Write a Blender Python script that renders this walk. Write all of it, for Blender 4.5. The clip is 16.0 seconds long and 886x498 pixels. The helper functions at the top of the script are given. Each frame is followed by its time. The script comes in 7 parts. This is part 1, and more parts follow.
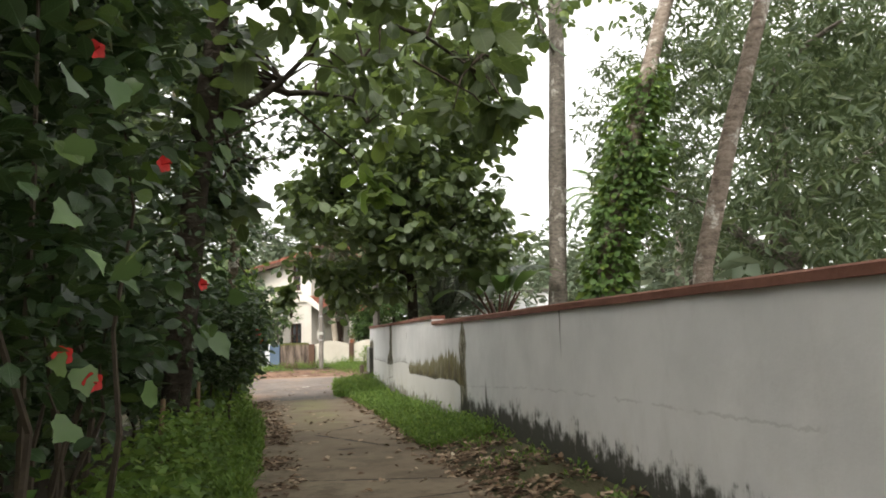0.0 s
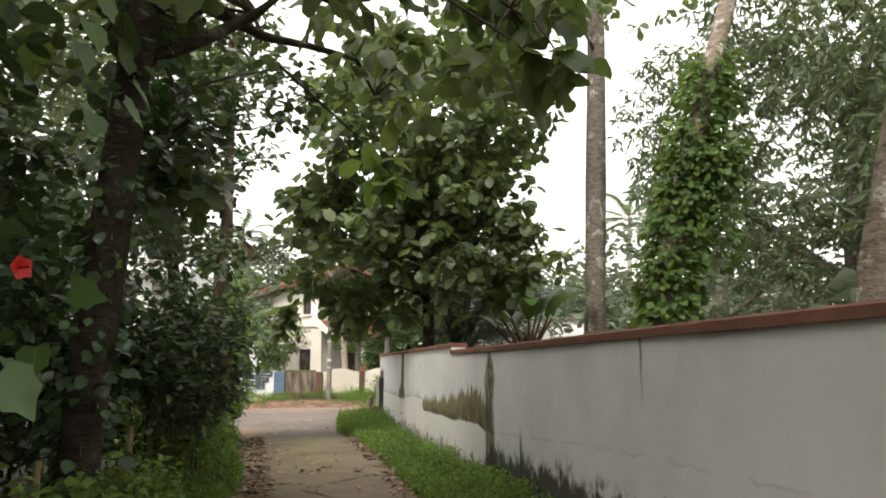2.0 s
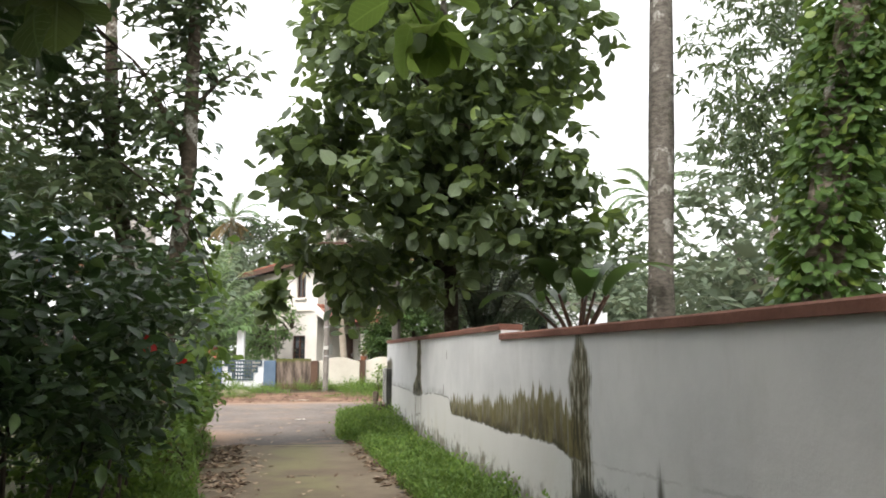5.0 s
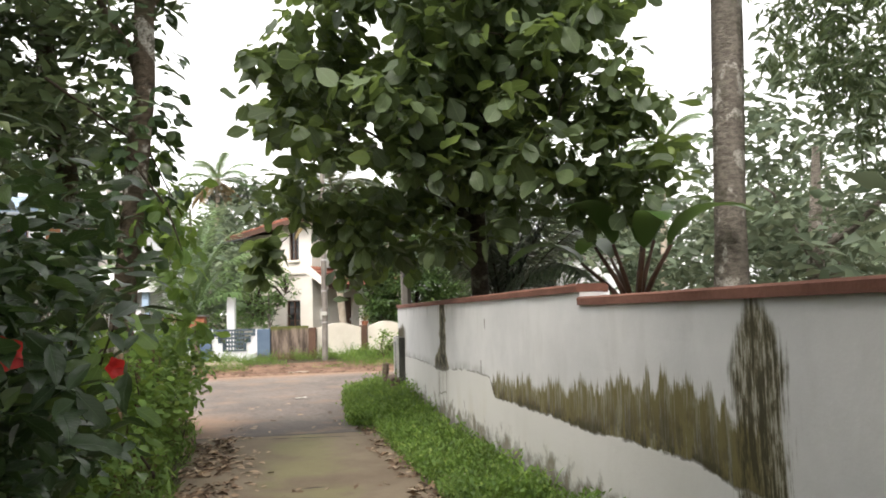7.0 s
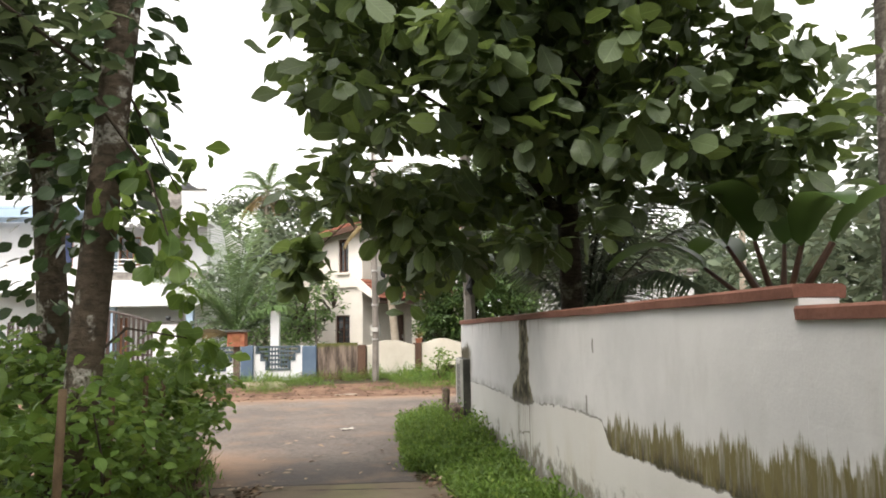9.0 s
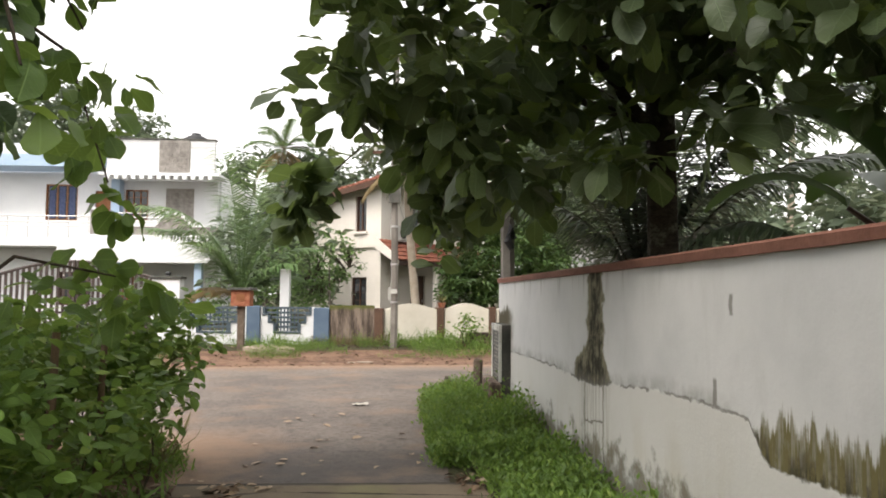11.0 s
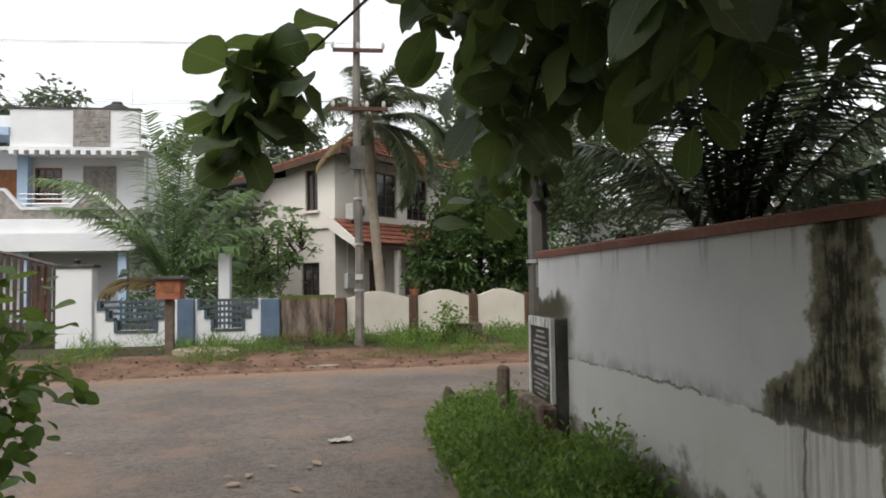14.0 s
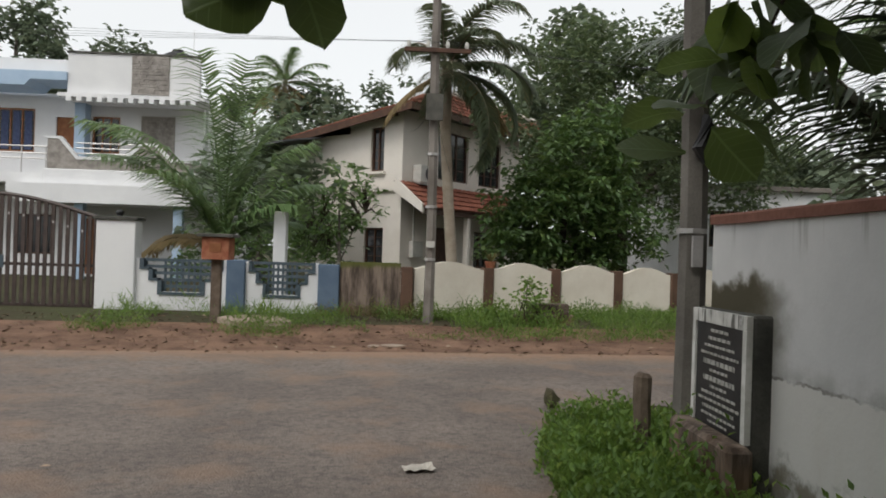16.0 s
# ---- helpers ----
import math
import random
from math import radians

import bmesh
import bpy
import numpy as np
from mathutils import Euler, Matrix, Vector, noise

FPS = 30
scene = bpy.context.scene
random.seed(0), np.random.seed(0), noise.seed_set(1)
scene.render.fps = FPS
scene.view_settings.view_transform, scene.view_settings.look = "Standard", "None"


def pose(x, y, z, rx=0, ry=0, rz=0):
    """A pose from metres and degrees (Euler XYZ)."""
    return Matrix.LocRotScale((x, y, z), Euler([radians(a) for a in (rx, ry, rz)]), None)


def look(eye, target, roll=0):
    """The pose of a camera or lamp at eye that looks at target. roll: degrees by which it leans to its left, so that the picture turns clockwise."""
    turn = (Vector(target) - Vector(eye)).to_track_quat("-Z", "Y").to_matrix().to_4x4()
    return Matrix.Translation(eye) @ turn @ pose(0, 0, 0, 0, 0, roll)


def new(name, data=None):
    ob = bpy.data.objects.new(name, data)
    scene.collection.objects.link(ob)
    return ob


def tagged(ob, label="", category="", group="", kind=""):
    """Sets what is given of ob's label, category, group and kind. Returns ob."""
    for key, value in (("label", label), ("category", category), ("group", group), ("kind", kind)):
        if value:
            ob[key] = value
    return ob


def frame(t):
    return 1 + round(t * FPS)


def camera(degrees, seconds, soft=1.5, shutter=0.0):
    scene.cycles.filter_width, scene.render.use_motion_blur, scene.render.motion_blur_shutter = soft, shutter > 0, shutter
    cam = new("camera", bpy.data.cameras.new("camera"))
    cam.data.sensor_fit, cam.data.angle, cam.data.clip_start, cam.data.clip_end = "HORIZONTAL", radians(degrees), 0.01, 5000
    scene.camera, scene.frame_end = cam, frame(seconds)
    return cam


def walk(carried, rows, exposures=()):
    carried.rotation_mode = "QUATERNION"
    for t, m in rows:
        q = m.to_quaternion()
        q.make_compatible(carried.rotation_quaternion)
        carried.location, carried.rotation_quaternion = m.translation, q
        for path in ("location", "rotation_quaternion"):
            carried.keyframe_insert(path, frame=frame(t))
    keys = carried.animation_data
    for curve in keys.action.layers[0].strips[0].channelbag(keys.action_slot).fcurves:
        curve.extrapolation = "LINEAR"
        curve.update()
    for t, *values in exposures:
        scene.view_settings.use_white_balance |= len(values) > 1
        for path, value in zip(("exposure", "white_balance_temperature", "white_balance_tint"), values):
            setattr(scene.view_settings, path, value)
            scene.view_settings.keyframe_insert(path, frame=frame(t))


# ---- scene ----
cam = camera(61.3, 16.0, soft=1.8)
PATH = [
    (0, (1.001, -0.347, 1.575), (1.301, 1.618, 1.797), -1.3),
    (0.5, (1.074, 0.197, 1.555), (1.421, 2.157, 1.759), -1.5),
    (1, (1.123, 0.764, 1.573), (1.408, 2.734, 1.768), -1.0),
    (1.5, (1.16, 1.343, 1.601), (1.411, 3.316, 1.81), -1.0),
    (2, (1.253, 1.897, 1.606), (1.506, 3.859, 1.904), 0.0),
    (2.5, (1.268, 2.445, 1.589), (1.531, 4.408, 1.872), 2.0),
    (3, (1.334, 2.985, 1.574), (1.685, 4.936, 1.841), 1.5),
    (3.5, (1.326, 3.6, 1.58), (1.671, 5.553, 1.837), 1.3),
    (4, (1.256, 4.139, 1.595), (1.601, 6.093, 1.841), 1.4),
    (4.5, (1.224, 4.747, 1.614), (1.542, 6.703, 1.886), 0.3),
    (5, (1.148, 5.346, 1.608), (1.412, 7.311, 1.875), 0.2),
    (7.5, (0.933, 8.254, 1.738), (1.235, 10.226, 1.884), -1.9),
    (8, (0.997, 8.862, 1.73), (1.297, 10.83, 1.925), -2.4),
    (8.5, (0.953, 9.421, 1.727), (1.156, 11.4, 1.93), -2.4),
    (11, (0.827, 12.172, 1.573), (0.936, 14.166, 1.696), 0.4),
    (11.5, (0.768, 12.733, 1.523), (0.885, 14.729, 1.556), 0.7),
    (12, (0.681, 13.304, 1.535), (0.815, 15.299, 1.54), 0.6),
    (12.5, (0.583, 13.876, 1.547), (0.759, 15.868, 1.55), 1.4),
    (13, (0.527, 14.484, 1.552), (0.746, 16.472, 1.559), 0.3),
    (13.5, (0.378, 15.021, 1.557), (0.599, 17.008, 1.629), 1.4),
    (14, (0.325, 15.564, 1.53), (0.585, 17.545, 1.617), -0.9),
    (14.5, (0.246, 16.125, 1.524), (0.48, 18.11, 1.574), -0.9),
    (15, (0.19, 16.647, 1.522), (0.395, 18.636, 1.549), 0.2),
    (15.5, (0.185, 17.21, 1.512), (0.387, 19.199, 1.528), 0.6),
    (16, (0.114, 17.759, 1.495), (0.22, 19.756, 1.507), 1.8),
]
walk(cam, [(t, look(eye, target, roll)) for t, eye, target, roll in PATH],
     [(0, 1.45, 6750, 9), (1.5, 1.36, 7000, 9), (3, 1.35, 6650, 10), (4.5, 1.58, 6450, 10), (5.2, 1.58, 6450, 10), (8, 1.48, 6750, 11), (11, 1.2, 6750, 11), (12.5, 0.95, 6700, 12), (14, 0.48, 6400, 10), (15.3, 0.33, 6350, 9), (16, 0.12, 6450, 9)])

# ---- sky and sun: bright overcast ----
world = bpy.data.worlds.new("overcast_sky")
scene.world = world
world.use_nodes = True
wn, wl = world.node_tree.nodes, world.node_tree.links
sky = wn.new("ShaderNodeTexSky")
sky.sky_type = "NISHITA"
sky.sun_disc = False
sky.sun_elevation, sky.sun_rotation = radians(51), radians(209)
sky.dust_density, sky.ozone_density = 4.0, 0.6
pale = wn.new("ShaderNodeHueSaturation")
pale.inputs["Saturation"].default_value = 0.22
wl.new(sky.outputs[0], pale.inputs["Color"])
cloud = wn.new("ShaderNodeMix")
cloud.data_type = "RGBA"
cloud.inputs["Factor"].default_value = 0.55
wl.new(pale.outputs[0], [i for i in cloud.inputs if i.name == "A" and i.type == "RGBA"][0])
[i for i in cloud.inputs if i.name == "B" and i.type == "RGBA"][0].default_value = (7.4, 7.45, 7.4, 1)
wl.new([o for o in cloud.outputs if o.type == "RGBA"][0], wn["Background"].inputs["Color"])
wn["Background"].inputs["Strength"].default_value = 0.15

sun_lamp = bpy.data.lights.new("sun", "SUN")
sun_lamp.energy, sun_lamp.angle, sun_lamp.color = 1.0, radians(25), (1.0, 0.96, 0.9)
sun = new("sun", sun_lamp)
sun.matrix_world = look((-18, -32, 45), (0, 0, 0))


# ---- node helpers ----
class Val:
    """A shader value with arithmetic."""

    def __init__(self, tree, s):
        self.tree, self.s = tree, s

    def op(self, kind, *others, clamp=False):
        n = self.tree.nodes.new("ShaderNodeMath")
        n.operation, n.use_clamp = kind, clamp
        for i, o in enumerate((self, *others)):
            if isinstance(o, Val):
                self.tree.links.new(o.s, n.inputs[i])
            else:
                n.inputs[i].default_value = o
        return Val(self.tree, n.outputs[0])

    def __add__(self, o): return self.op("ADD", o)
    def __sub__(self, o): return self.op("SUBTRACT", o)
    def __mul__(self, o): return self.op("MULTIPLY", o)
    def peak(self, o): return self.op("MAXIMUM", o)
    def least(self, o): return self.op("MINIMUM", o)

    def ramp(self, a, b):
        """0 at a, 1 at b, smooth."""
        n = self.tree.nodes.new("ShaderNodeMapRange")
        n.interpolation_type = "SMOOTHSTEP"
        self.tree.links.new(self.s, n.inputs["Value"])
        flip = a > b
        n.inputs["From Min"].default_value, n.inputs["From Max"].default_value = (b, a) if flip else (a, b)
        n.inputs["To Min"].default_value, n.inputs["To Max"].default_value = (1, 0) if flip else (0, 1)
        return Val(self.tree, n.outputs[0])

    def table(self, pts, lo=0.0, hi=2.0):
        """A smooth curve through (value, result) pairs; results lie between lo and hi."""
        a, b = pts[0][0], pts[-1][0]
        u = (self - a) * (1 / (b - a))
        n = self.tree.nodes.new("ShaderNodeFloatCurve")
        c = n.mapping.curves[0]
        c.points[0].location, c.points[1].location = (0, (pts[0][1] - lo) / (hi - lo)), (1, (pts[-1][1] - lo) / (hi - lo))
        for p, q in pts[1:-1]:
            c.points.new((p - a) / (b - a), (q - lo) / (hi - lo))
        for p in c.points:
            p.handle_type = "VECTOR"
        n.mapping.update()
        self.tree.links.new(u.s, n.inputs["Value"])
        return Val(self.tree, n.outputs[0]) * (hi - lo) + lo

    def bump(self, c, w):
        """1 within w of c, soft."""
        return (self - c).op("ABSOLUTE").ramp(w, w * 0.35)


class Mat:
    def __init__(self, name, rough=0.8, metal=0.0, spec=0.3):
        self.m = bpy.data.materials.new(name)
        self.m.use_nodes = True
        self.t = self.m.node_tree
        self.bsdf = self.t.nodes["Principled BSDF"]
        self.bsdf.inputs["Roughness"].default_value = rough
        self.bsdf.inputs["Metallic"].default_value = metal
        self.bsdf.inputs["Specular IOR Level"].default_value = spec
        self.co = self.t.nodes.new("ShaderNodeTexCoord").outputs["Object"]

    def xyz(self):
        n = self.t.nodes.new("ShaderNodeSeparateXYZ")
        self.t.links.new(self.co, n.inputs[0])
        return [Val(self.t, o) for o in n.outputs]

    def noise(self, scale, detail=5, rough=0.6, stretch=(1, 1, 1), off=0.0):
        mp = self.t.nodes.new("ShaderNodeMapping")
        mp.inputs["Scale"].default_value = stretch
        mp.inputs["Location"].default_value = (off, off * 0.7, off * 1.3)
        self.t.links.new(self.co, mp.inputs["Vector"])
        n = self.t.nodes.new("ShaderNodeTexNoise")
        n.inputs["Scale"].default_value, n.inputs["Detail"].default_value, n.inputs["Roughness"].default_value = scale, detail, rough
        self.t.links.new(mp.outputs[0], n.inputs["Vector"])
        return Val(self.t, n.outputs[0])

    def cells(self, scale, feature="F1", stretch=(1, 1, 1)):
        mp = self.t.nodes.new("ShaderNodeMapping")
        mp.inputs["Scale"].default_value = stretch
        self.t.links.new(self.co, mp.inputs["Vector"])
        n = self.t.nodes.new("ShaderNodeTexVoronoi")
        n.feature = feature
        n.inputs["Scale"].default_value = scale
        self.t.links.new(mp.outputs[0], n.inputs["Vector"])
        return Val(self.t, n.outputs["Distance"])

    def island(self):
        return Val(self.t, self.t.nodes.new("ShaderNodeNewGeometry").outputs["Random Per Island"])

    def each(self):
        return Val(self.t, self.t.nodes.new("ShaderNodeObjectInfo").outputs["Random"])

    def mix(self, fac, a, b):
        n = self.t.nodes.new("ShaderNodeMix")
        n.data_type = "RGBA"
        if isinstance(fac, Val):
            self.t.links.new(fac.s, n.inputs["Factor"])
        else:
            n.inputs["Factor"].default_value = fac
        for key, c in (("A", a), ("B", b)):
            slot = [i for i in n.inputs if i.name == key and i.type == "RGBA"][0]
            if isinstance(c, tuple):
                slot.default_value = (*c, 1)
            else:
                self.t.links.new(c, slot)
        return [o for o in n.outputs if o.type == "RGBA"][0]

    def colour(self, c):
        if isinstance(c, tuple):
            self.bsdf.inputs["Base Color"].default_value = (*c, 1)
        else:
            self.t.links.new(c, self.bsdf.inputs["Base Color"])
        return self

    def rough(self, v):
        self.t.links.new(v.s, self.bsdf.inputs["Roughness"])
        return self

    def relief(self, v, strength=0.4, distance=0.02):
        n = self.t.nodes.new("ShaderNodeBump")
        n.inputs["Strength"].default_value, n.inputs["Distance"].default_value = strength, distance
        self.t.links.new(v.s, n.inputs["Height"])
        self.t.links.new(n.outputs[0], self.bsdf.inputs["Normal"])
        return self


def plain(name, a, b, scale=6, rough=0.8, relief=0.25, metal=0.0, fine=60, dist=0.01, spec=0.3):
    """Two tones in large patches and fine grain."""
    m = Mat(name, rough, metal, spec)
    big, small = m.noise(scale), m.noise(fine, 3)
    c = m.mix(big.ramp(0.3, 0.7), a, b)
    c = m.mix(small.ramp(0.35, 0.8) * 0.35, c, tuple(x * 0.6 for x in a))
    m.colour(c).relief(small + big, relief, dist)
    return m.m


def leafy(name, dark, light, young, rough=0.45, glow=0.3, spec=0.4, veins=False):
    """Leaf: tone differs from leaf to leaf, light shines through."""
    m = Mat(name, rough, 0, spec)
    r, n = m.island(), m.noise(0.9, 2)
    c = m.mix(r, dark, light)
    c = m.mix((r * 7.13).op("FRACT").ramp(0.86, 0.96) * 0.8, c, young)
    c = m.mix(n.ramp(0.35, 0.7) * 0.45, c, tuple(x * 0.55 for x in dark))
    if veins:
        at = m.t.nodes.new("ShaderNodeAttribute")
        at.attribute_name = "blade"
        sep = m.t.nodes.new("ShaderNodeSeparateXYZ")
        m.t.links.new(at.outputs["Vector"], sep.inputs[0])
        u, v, on = [Val(m.t, o) for o in sep.outputs]
        u = u.op("ABSOLUTE")
        rib = u.ramp(0.035, 0.008).peak(((v - u * 0.55) * 8.0).op("FRACT").ramp(0.14, 0.02) * 0.6) * on
        c = m.mix(rib * 0.45, c, tuple(x * 1.5 + 0.02 for x in light))
        c = m.mix(m.noise(14, 4).ramp(0.55, 0.75) * 0.4, c, tuple(x * 0.6 for x in dark))
        m.relief(rib * -1.0 + m.noise(25, 3) * 0.6, 0.35, 0.01)
    m.colour(c)
    tr = m.t.nodes.new("ShaderNodeBsdfTranslucent")
    warm = m.mix(0.55, c, young)
    m.t.links.new(warm, tr.inputs["Color"])
    mx = m.t.nodes.new("ShaderNodeMixShader")
    mx.inputs[0].default_value = glow
    m.t.links.new(m.bsdf.outputs[0], mx.inputs[1])
    m.t.links.new(tr.outputs[0], mx.inputs[2])
    m.t.links.new(mx.outputs[0], m.t.nodes["Material Output"].inputs["Surface"])
    return m.m


# ---- materials ----
def wall_paint():
    """Old white wash over plaster: a second coat over the lower half, damp stains, mould streaks and cracks."""
    m = Mat("whitewashed_plaster", 0.9, 0, 0.15)
    x, y, z = m.xyz()
    n1, n2, fine = m.noise(1.3), m.noise(7, 6), m.noise(45, 4)
    jag = (m.noise(16, 5, 0.7) - 0.5)
    blot = m.noise(4.5, 6, 0.65, off=21)
    streak = m.noise(8, 4, 0.6, (1, 1, 0.05))
    hair = m.noise(30, 4, 0.7, (1, 1, 0.05), 3.1)
    spike = streak.ramp(0.36, 0.68) * 0.24 + (hair - 0.5) * 0.5
    grain = m.noise(26, 6, 0.75, (1, 1, 0.22), 8)
    c = m.mix(n1.ramp(0.35, 0.7), (0.56, 0.555, 0.545), (0.49, 0.49, 0.485))
    c = m.mix(m.noise(3.2, 5, 0.6, (1, 1, 0.35), 5).ramp(0.52, 0.72) * 0.3, c, (0.41, 0.405, 0.39))
    c = m.mix(hair.ramp(0.58, 0.8) * 0.16, c, (0.38, 0.37, 0.345))
    # the lower coat ends in a broken edge
    seam = y.table([(4.0, 1.02), (6.5, 0.99), (7.9, 0.93), (9.8, 0.82), (11.4, 0.74), (11.8, 0.80), (12.8, 0.78), (13.4, 0.74), (14.2, 0.75), (15.2, 0.73), (15.95, 0.71), (16.12, 0.92), (16.8, 0.93), (17.4, 0.92), (18.2, 0.86), (18.7, 0.80), (19.2, 0.81), (20.1, 0.85), (22.7, 0.84)])
    rise = z - seam - jag * 0.05 - (n2 - 0.5) * 0.09
    old = y.ramp(11.3, 11.9)
    c = m.mix(rise.ramp(0.012, -0.012) * old * 0.7, c, (0.545, 0.53, 0.49))
    c = m.mix(rise.ramp(0.0, -0.7) * rise.ramp(0.01, -0.01) * m.noise(2.6, 5, 0.6, (1, 1, 0.4), 9).ramp(0.45, 0.7) * 0.5, c, (0.42, 0.38, 0.29))
    edge = rise.op("ABSOLUTE").ramp(0.016, 0.003) * (m.noise(2.6, 3, off=2).ramp(0.40, 0.55) * (y.ramp(10.8, 11.8) * 0.75 + 0.25))
    grime = rise.ramp(0.14, 0.0) * rise.ramp(-0.01, 0.02) * (blot + streak * 0.4).ramp(0.5, 0.85) * y.ramp(16.1, 16.5)
    # long damp patch with streaks that climb above the seam
    crest = y.table([(9.0, 0.2), (11.1, 1.05), (11.5, 1.13), (11.9, 1.18), (12.15, 1.20), (12.6, 1.14), (13.1, 1.05), (14.0, 0.98), (14.8, 0.95), (15.6, 0.92), (16.02, 0.90), (16.16, 0.6), (17.0, 0.2)])
    above = crest + spike * 0.6 + jag * 0.12 - z
    damp = above.ramp(-0.02, 0.06) * rise.ramp(-0.008, 0.012) * y.ramp(10.95, 11.3)
    deep = (above.ramp(0.04, 0.4) * 0.75).peak(rise.ramp(0.2, 0.0)) * damp
    # the joint that leaks: narrow at the coping, wide below, running with water lines
    wide = z.table([(0.0, 0.34), (0.5, 0.25), (0.8, 0.24), (1.1, 0.23), (1.4, 0.25), (1.6, 0.17), (1.72, 0.06), (2.0, 0.05)], 0, 1)
    leak = (wide - (y - 11.17 + (n2 - 0.5) * 0.14).op("ABSOLUTE") + (hair - 0.5) * 0.16).ramp(-0.02, 0.08)
    leak = leak * (grain * 0.6 + hair * 0.6).ramp(0.42, 0.58).peak(0.7)
    # stain under the second joint, broad where it meets the seam
    wide2 = z.table([(0.5, 0.5), (0.82, 0.52), (0.95, 0.5), (1.08, 0.30), (1.25, 0.24), (1.5, 0.23), (2.0, 0.21)], 0, 1)
    lean2 = z.table([(0.5, 18.76), (0.95, 18.76), (1.2, 18.62), (2.0, 18.62)], 18, 19)
    gap2 = wide2 - (y - lean2 + (n2 - 0.5) * 0.2 + (blot - 0.5) * 0.22).op("ABSOLUTE") + jag * 0.12
    spot = gap2.ramp(-0.01, 0.05) * rise.ramp(-0.02, 0.02)
    heart = (gap2 - 0.04).ramp(-0.02, 0.10) * spot * (blot * 0.55 + grain * 0.4 + hair * 0.25).ramp(0.48, 0.64)
    run2 = ((y - 18.91 + (n2 - 0.5) * 0.08).op("ABSOLUTE").ramp(0.022, 0.006)).peak((y - 18.42 + (n2 - 0.5) * 0.1).op("ABSOLUTE").ramp(0.02, 0.005)) * z.ramp(0.05, 0.15) * rise.ramp(0.02, -0.02)
    run2 = run2.peak((z - 0.50 + (y - 18.6) * 0.12 + (n2 - 0.5) * 0.12 + jag * 0.06).op("ABSOLUTE").ramp(0.012, 0.004) * (y - 18.66).op("ABSOLUTE").ramp(0.27, 0.24))
    tint2 = (y - 18.66 + (n2 - 0.5) * 0.2).op("ABSOLUTE").ramp(0.5, 0.25) * rise.ramp(0.02, -0.02) * hair.ramp(0.4, 0.62)
    j3 = (y + (n2 - 0.5) * 0.05 - 6.83).op("ABSOLUTE").ramp(0.03, 0.006) * z.table([(0.5, 0.0), (1.25, 0.0), (1.5, 0.55), (1.62, 1.0), (2.0, 1.0)], 0, 1)
    j4 = (y + (n2 - 0.5) * 0.05 - 9.88).op("ABSOLUTE").ramp(0.07, 0.01) * (z + (hair - 0.5) * 0.3).ramp(0.96, 0.7)
    end = (y + (n2 - 0.5) * 0.3).bump(22.5, 0.8) * (z + (n2 - 0.5) * 0.25 + (y - 22.2).op("ABSOLUTE") * 0.2).ramp(1.46, 1.36) * rise.ramp(-0.02, 0.06)
    end_top = end * (z + (n2 - 0.5) * 0.25 + (y - 22.2).op("ABSOLUTE") * 0.2).ramp(0.92, 1.25)
    peel = ((y - 16.49 + jag * 0.04).op("ABSOLUTE").ramp(0.03, 0.015) * z.ramp(0.93, 0.95) * z.ramp(1.11, 1.08)).peak((y - 16.30 + jag * 0.05).op("ABSOLUTE").ramp(0.03, 0.01) * (z - 1.53).op("ABSOLUTE").ramp(0.07, 0.05))
    # black mould at the foot
    crown = y.table([(1.0, 0.2), (2.5, 0.42), (4.0, 0.55), (6.0, 0.62), (8.0, 0.66), (9.6, 0.64), (10.4, 0.58), (11.2, 0.6), (11.8, 0.15), (14.0, 0.05)])
    foot = (crown + (n2 - 0.5) * 0.5 + (blot - 0.5) * 0.5 + (hair - 0.5) * 0.25 - z).ramp(-0.06, 0.14) * (blot + fine * 0.35).ramp(0.34, 0.56)
    foot2 = (z - (blot - 0.5) * 0.9 - n2 * 0.25).ramp(0.30, 0.05) * y.ramp(11, 13)
    drip = streak.ramp(0.56, 0.66) * (z + (hair - 0.5) * 0.4).ramp(1.5, 1.78) * 0.5 * y.ramp(16.5, 18.5)
    olive, dark = (0.14, 0.122, 0.055), (0.042, 0.037, 0.021)
    c = m.mix(damp * (hair.ramp(0.66, 0.44) * 0.35 + grain.ramp(0.68, 0.46) * 0.2 + 0.55), c, olive)
    c = m.mix(deep * (hair * 0.45 + grain * 0.55 + (blot - 0.5) * 0.7).ramp(0.40, 0.55) * 0.9, c, dark)
    c = m.mix((leak * 0.85).peak(spot * 0.85).peak(tint2 * 0.4), c, olive)
    c = m.mix((leak * (hair * 0.5 + grain * 0.6).ramp(0.46, 0.60) * 0.9).peak(j3 * 0.75).peak(j4 * 0.85), c, dark)
    c = m.mix(heart * 0.95, c, (0.022, 0.02, 0.013))
    c = m.mix(run2 * 0.75, c, (0.10, 0.085, 0.06))
    c = m.mix(end * 0.75, c, (0.17, 0.15, 0.09))
    c = m.mix(end_top * 0.9, c, (0.055, 0.048, 0.028))
    c = m.mix(drip.peak(grime * 0.55), c, (0.20, 0.19, 0.165))
    c = m.mix(peel * 0.8, c, (0.16, 0.15, 0.13))
    c = m.mix((foot * 0.95).peak(foot2 * 0.6), c, (0.035, 0.036, 0.026))
    c = m.mix(foot2 * blot.ramp(0.4, 0.6) * 0.5, c, (0.16, 0.13, 0.07))
    c = m.mix(edge * 0.85, c, (0.13, 0.12, 0.105))
    m.colour(c).relief(fine * 0.3 + n2 + rise.ramp(0.01, -0.01) * old * 1.2 + edge * -0.7, 0.3, 0.012)
    return m.m


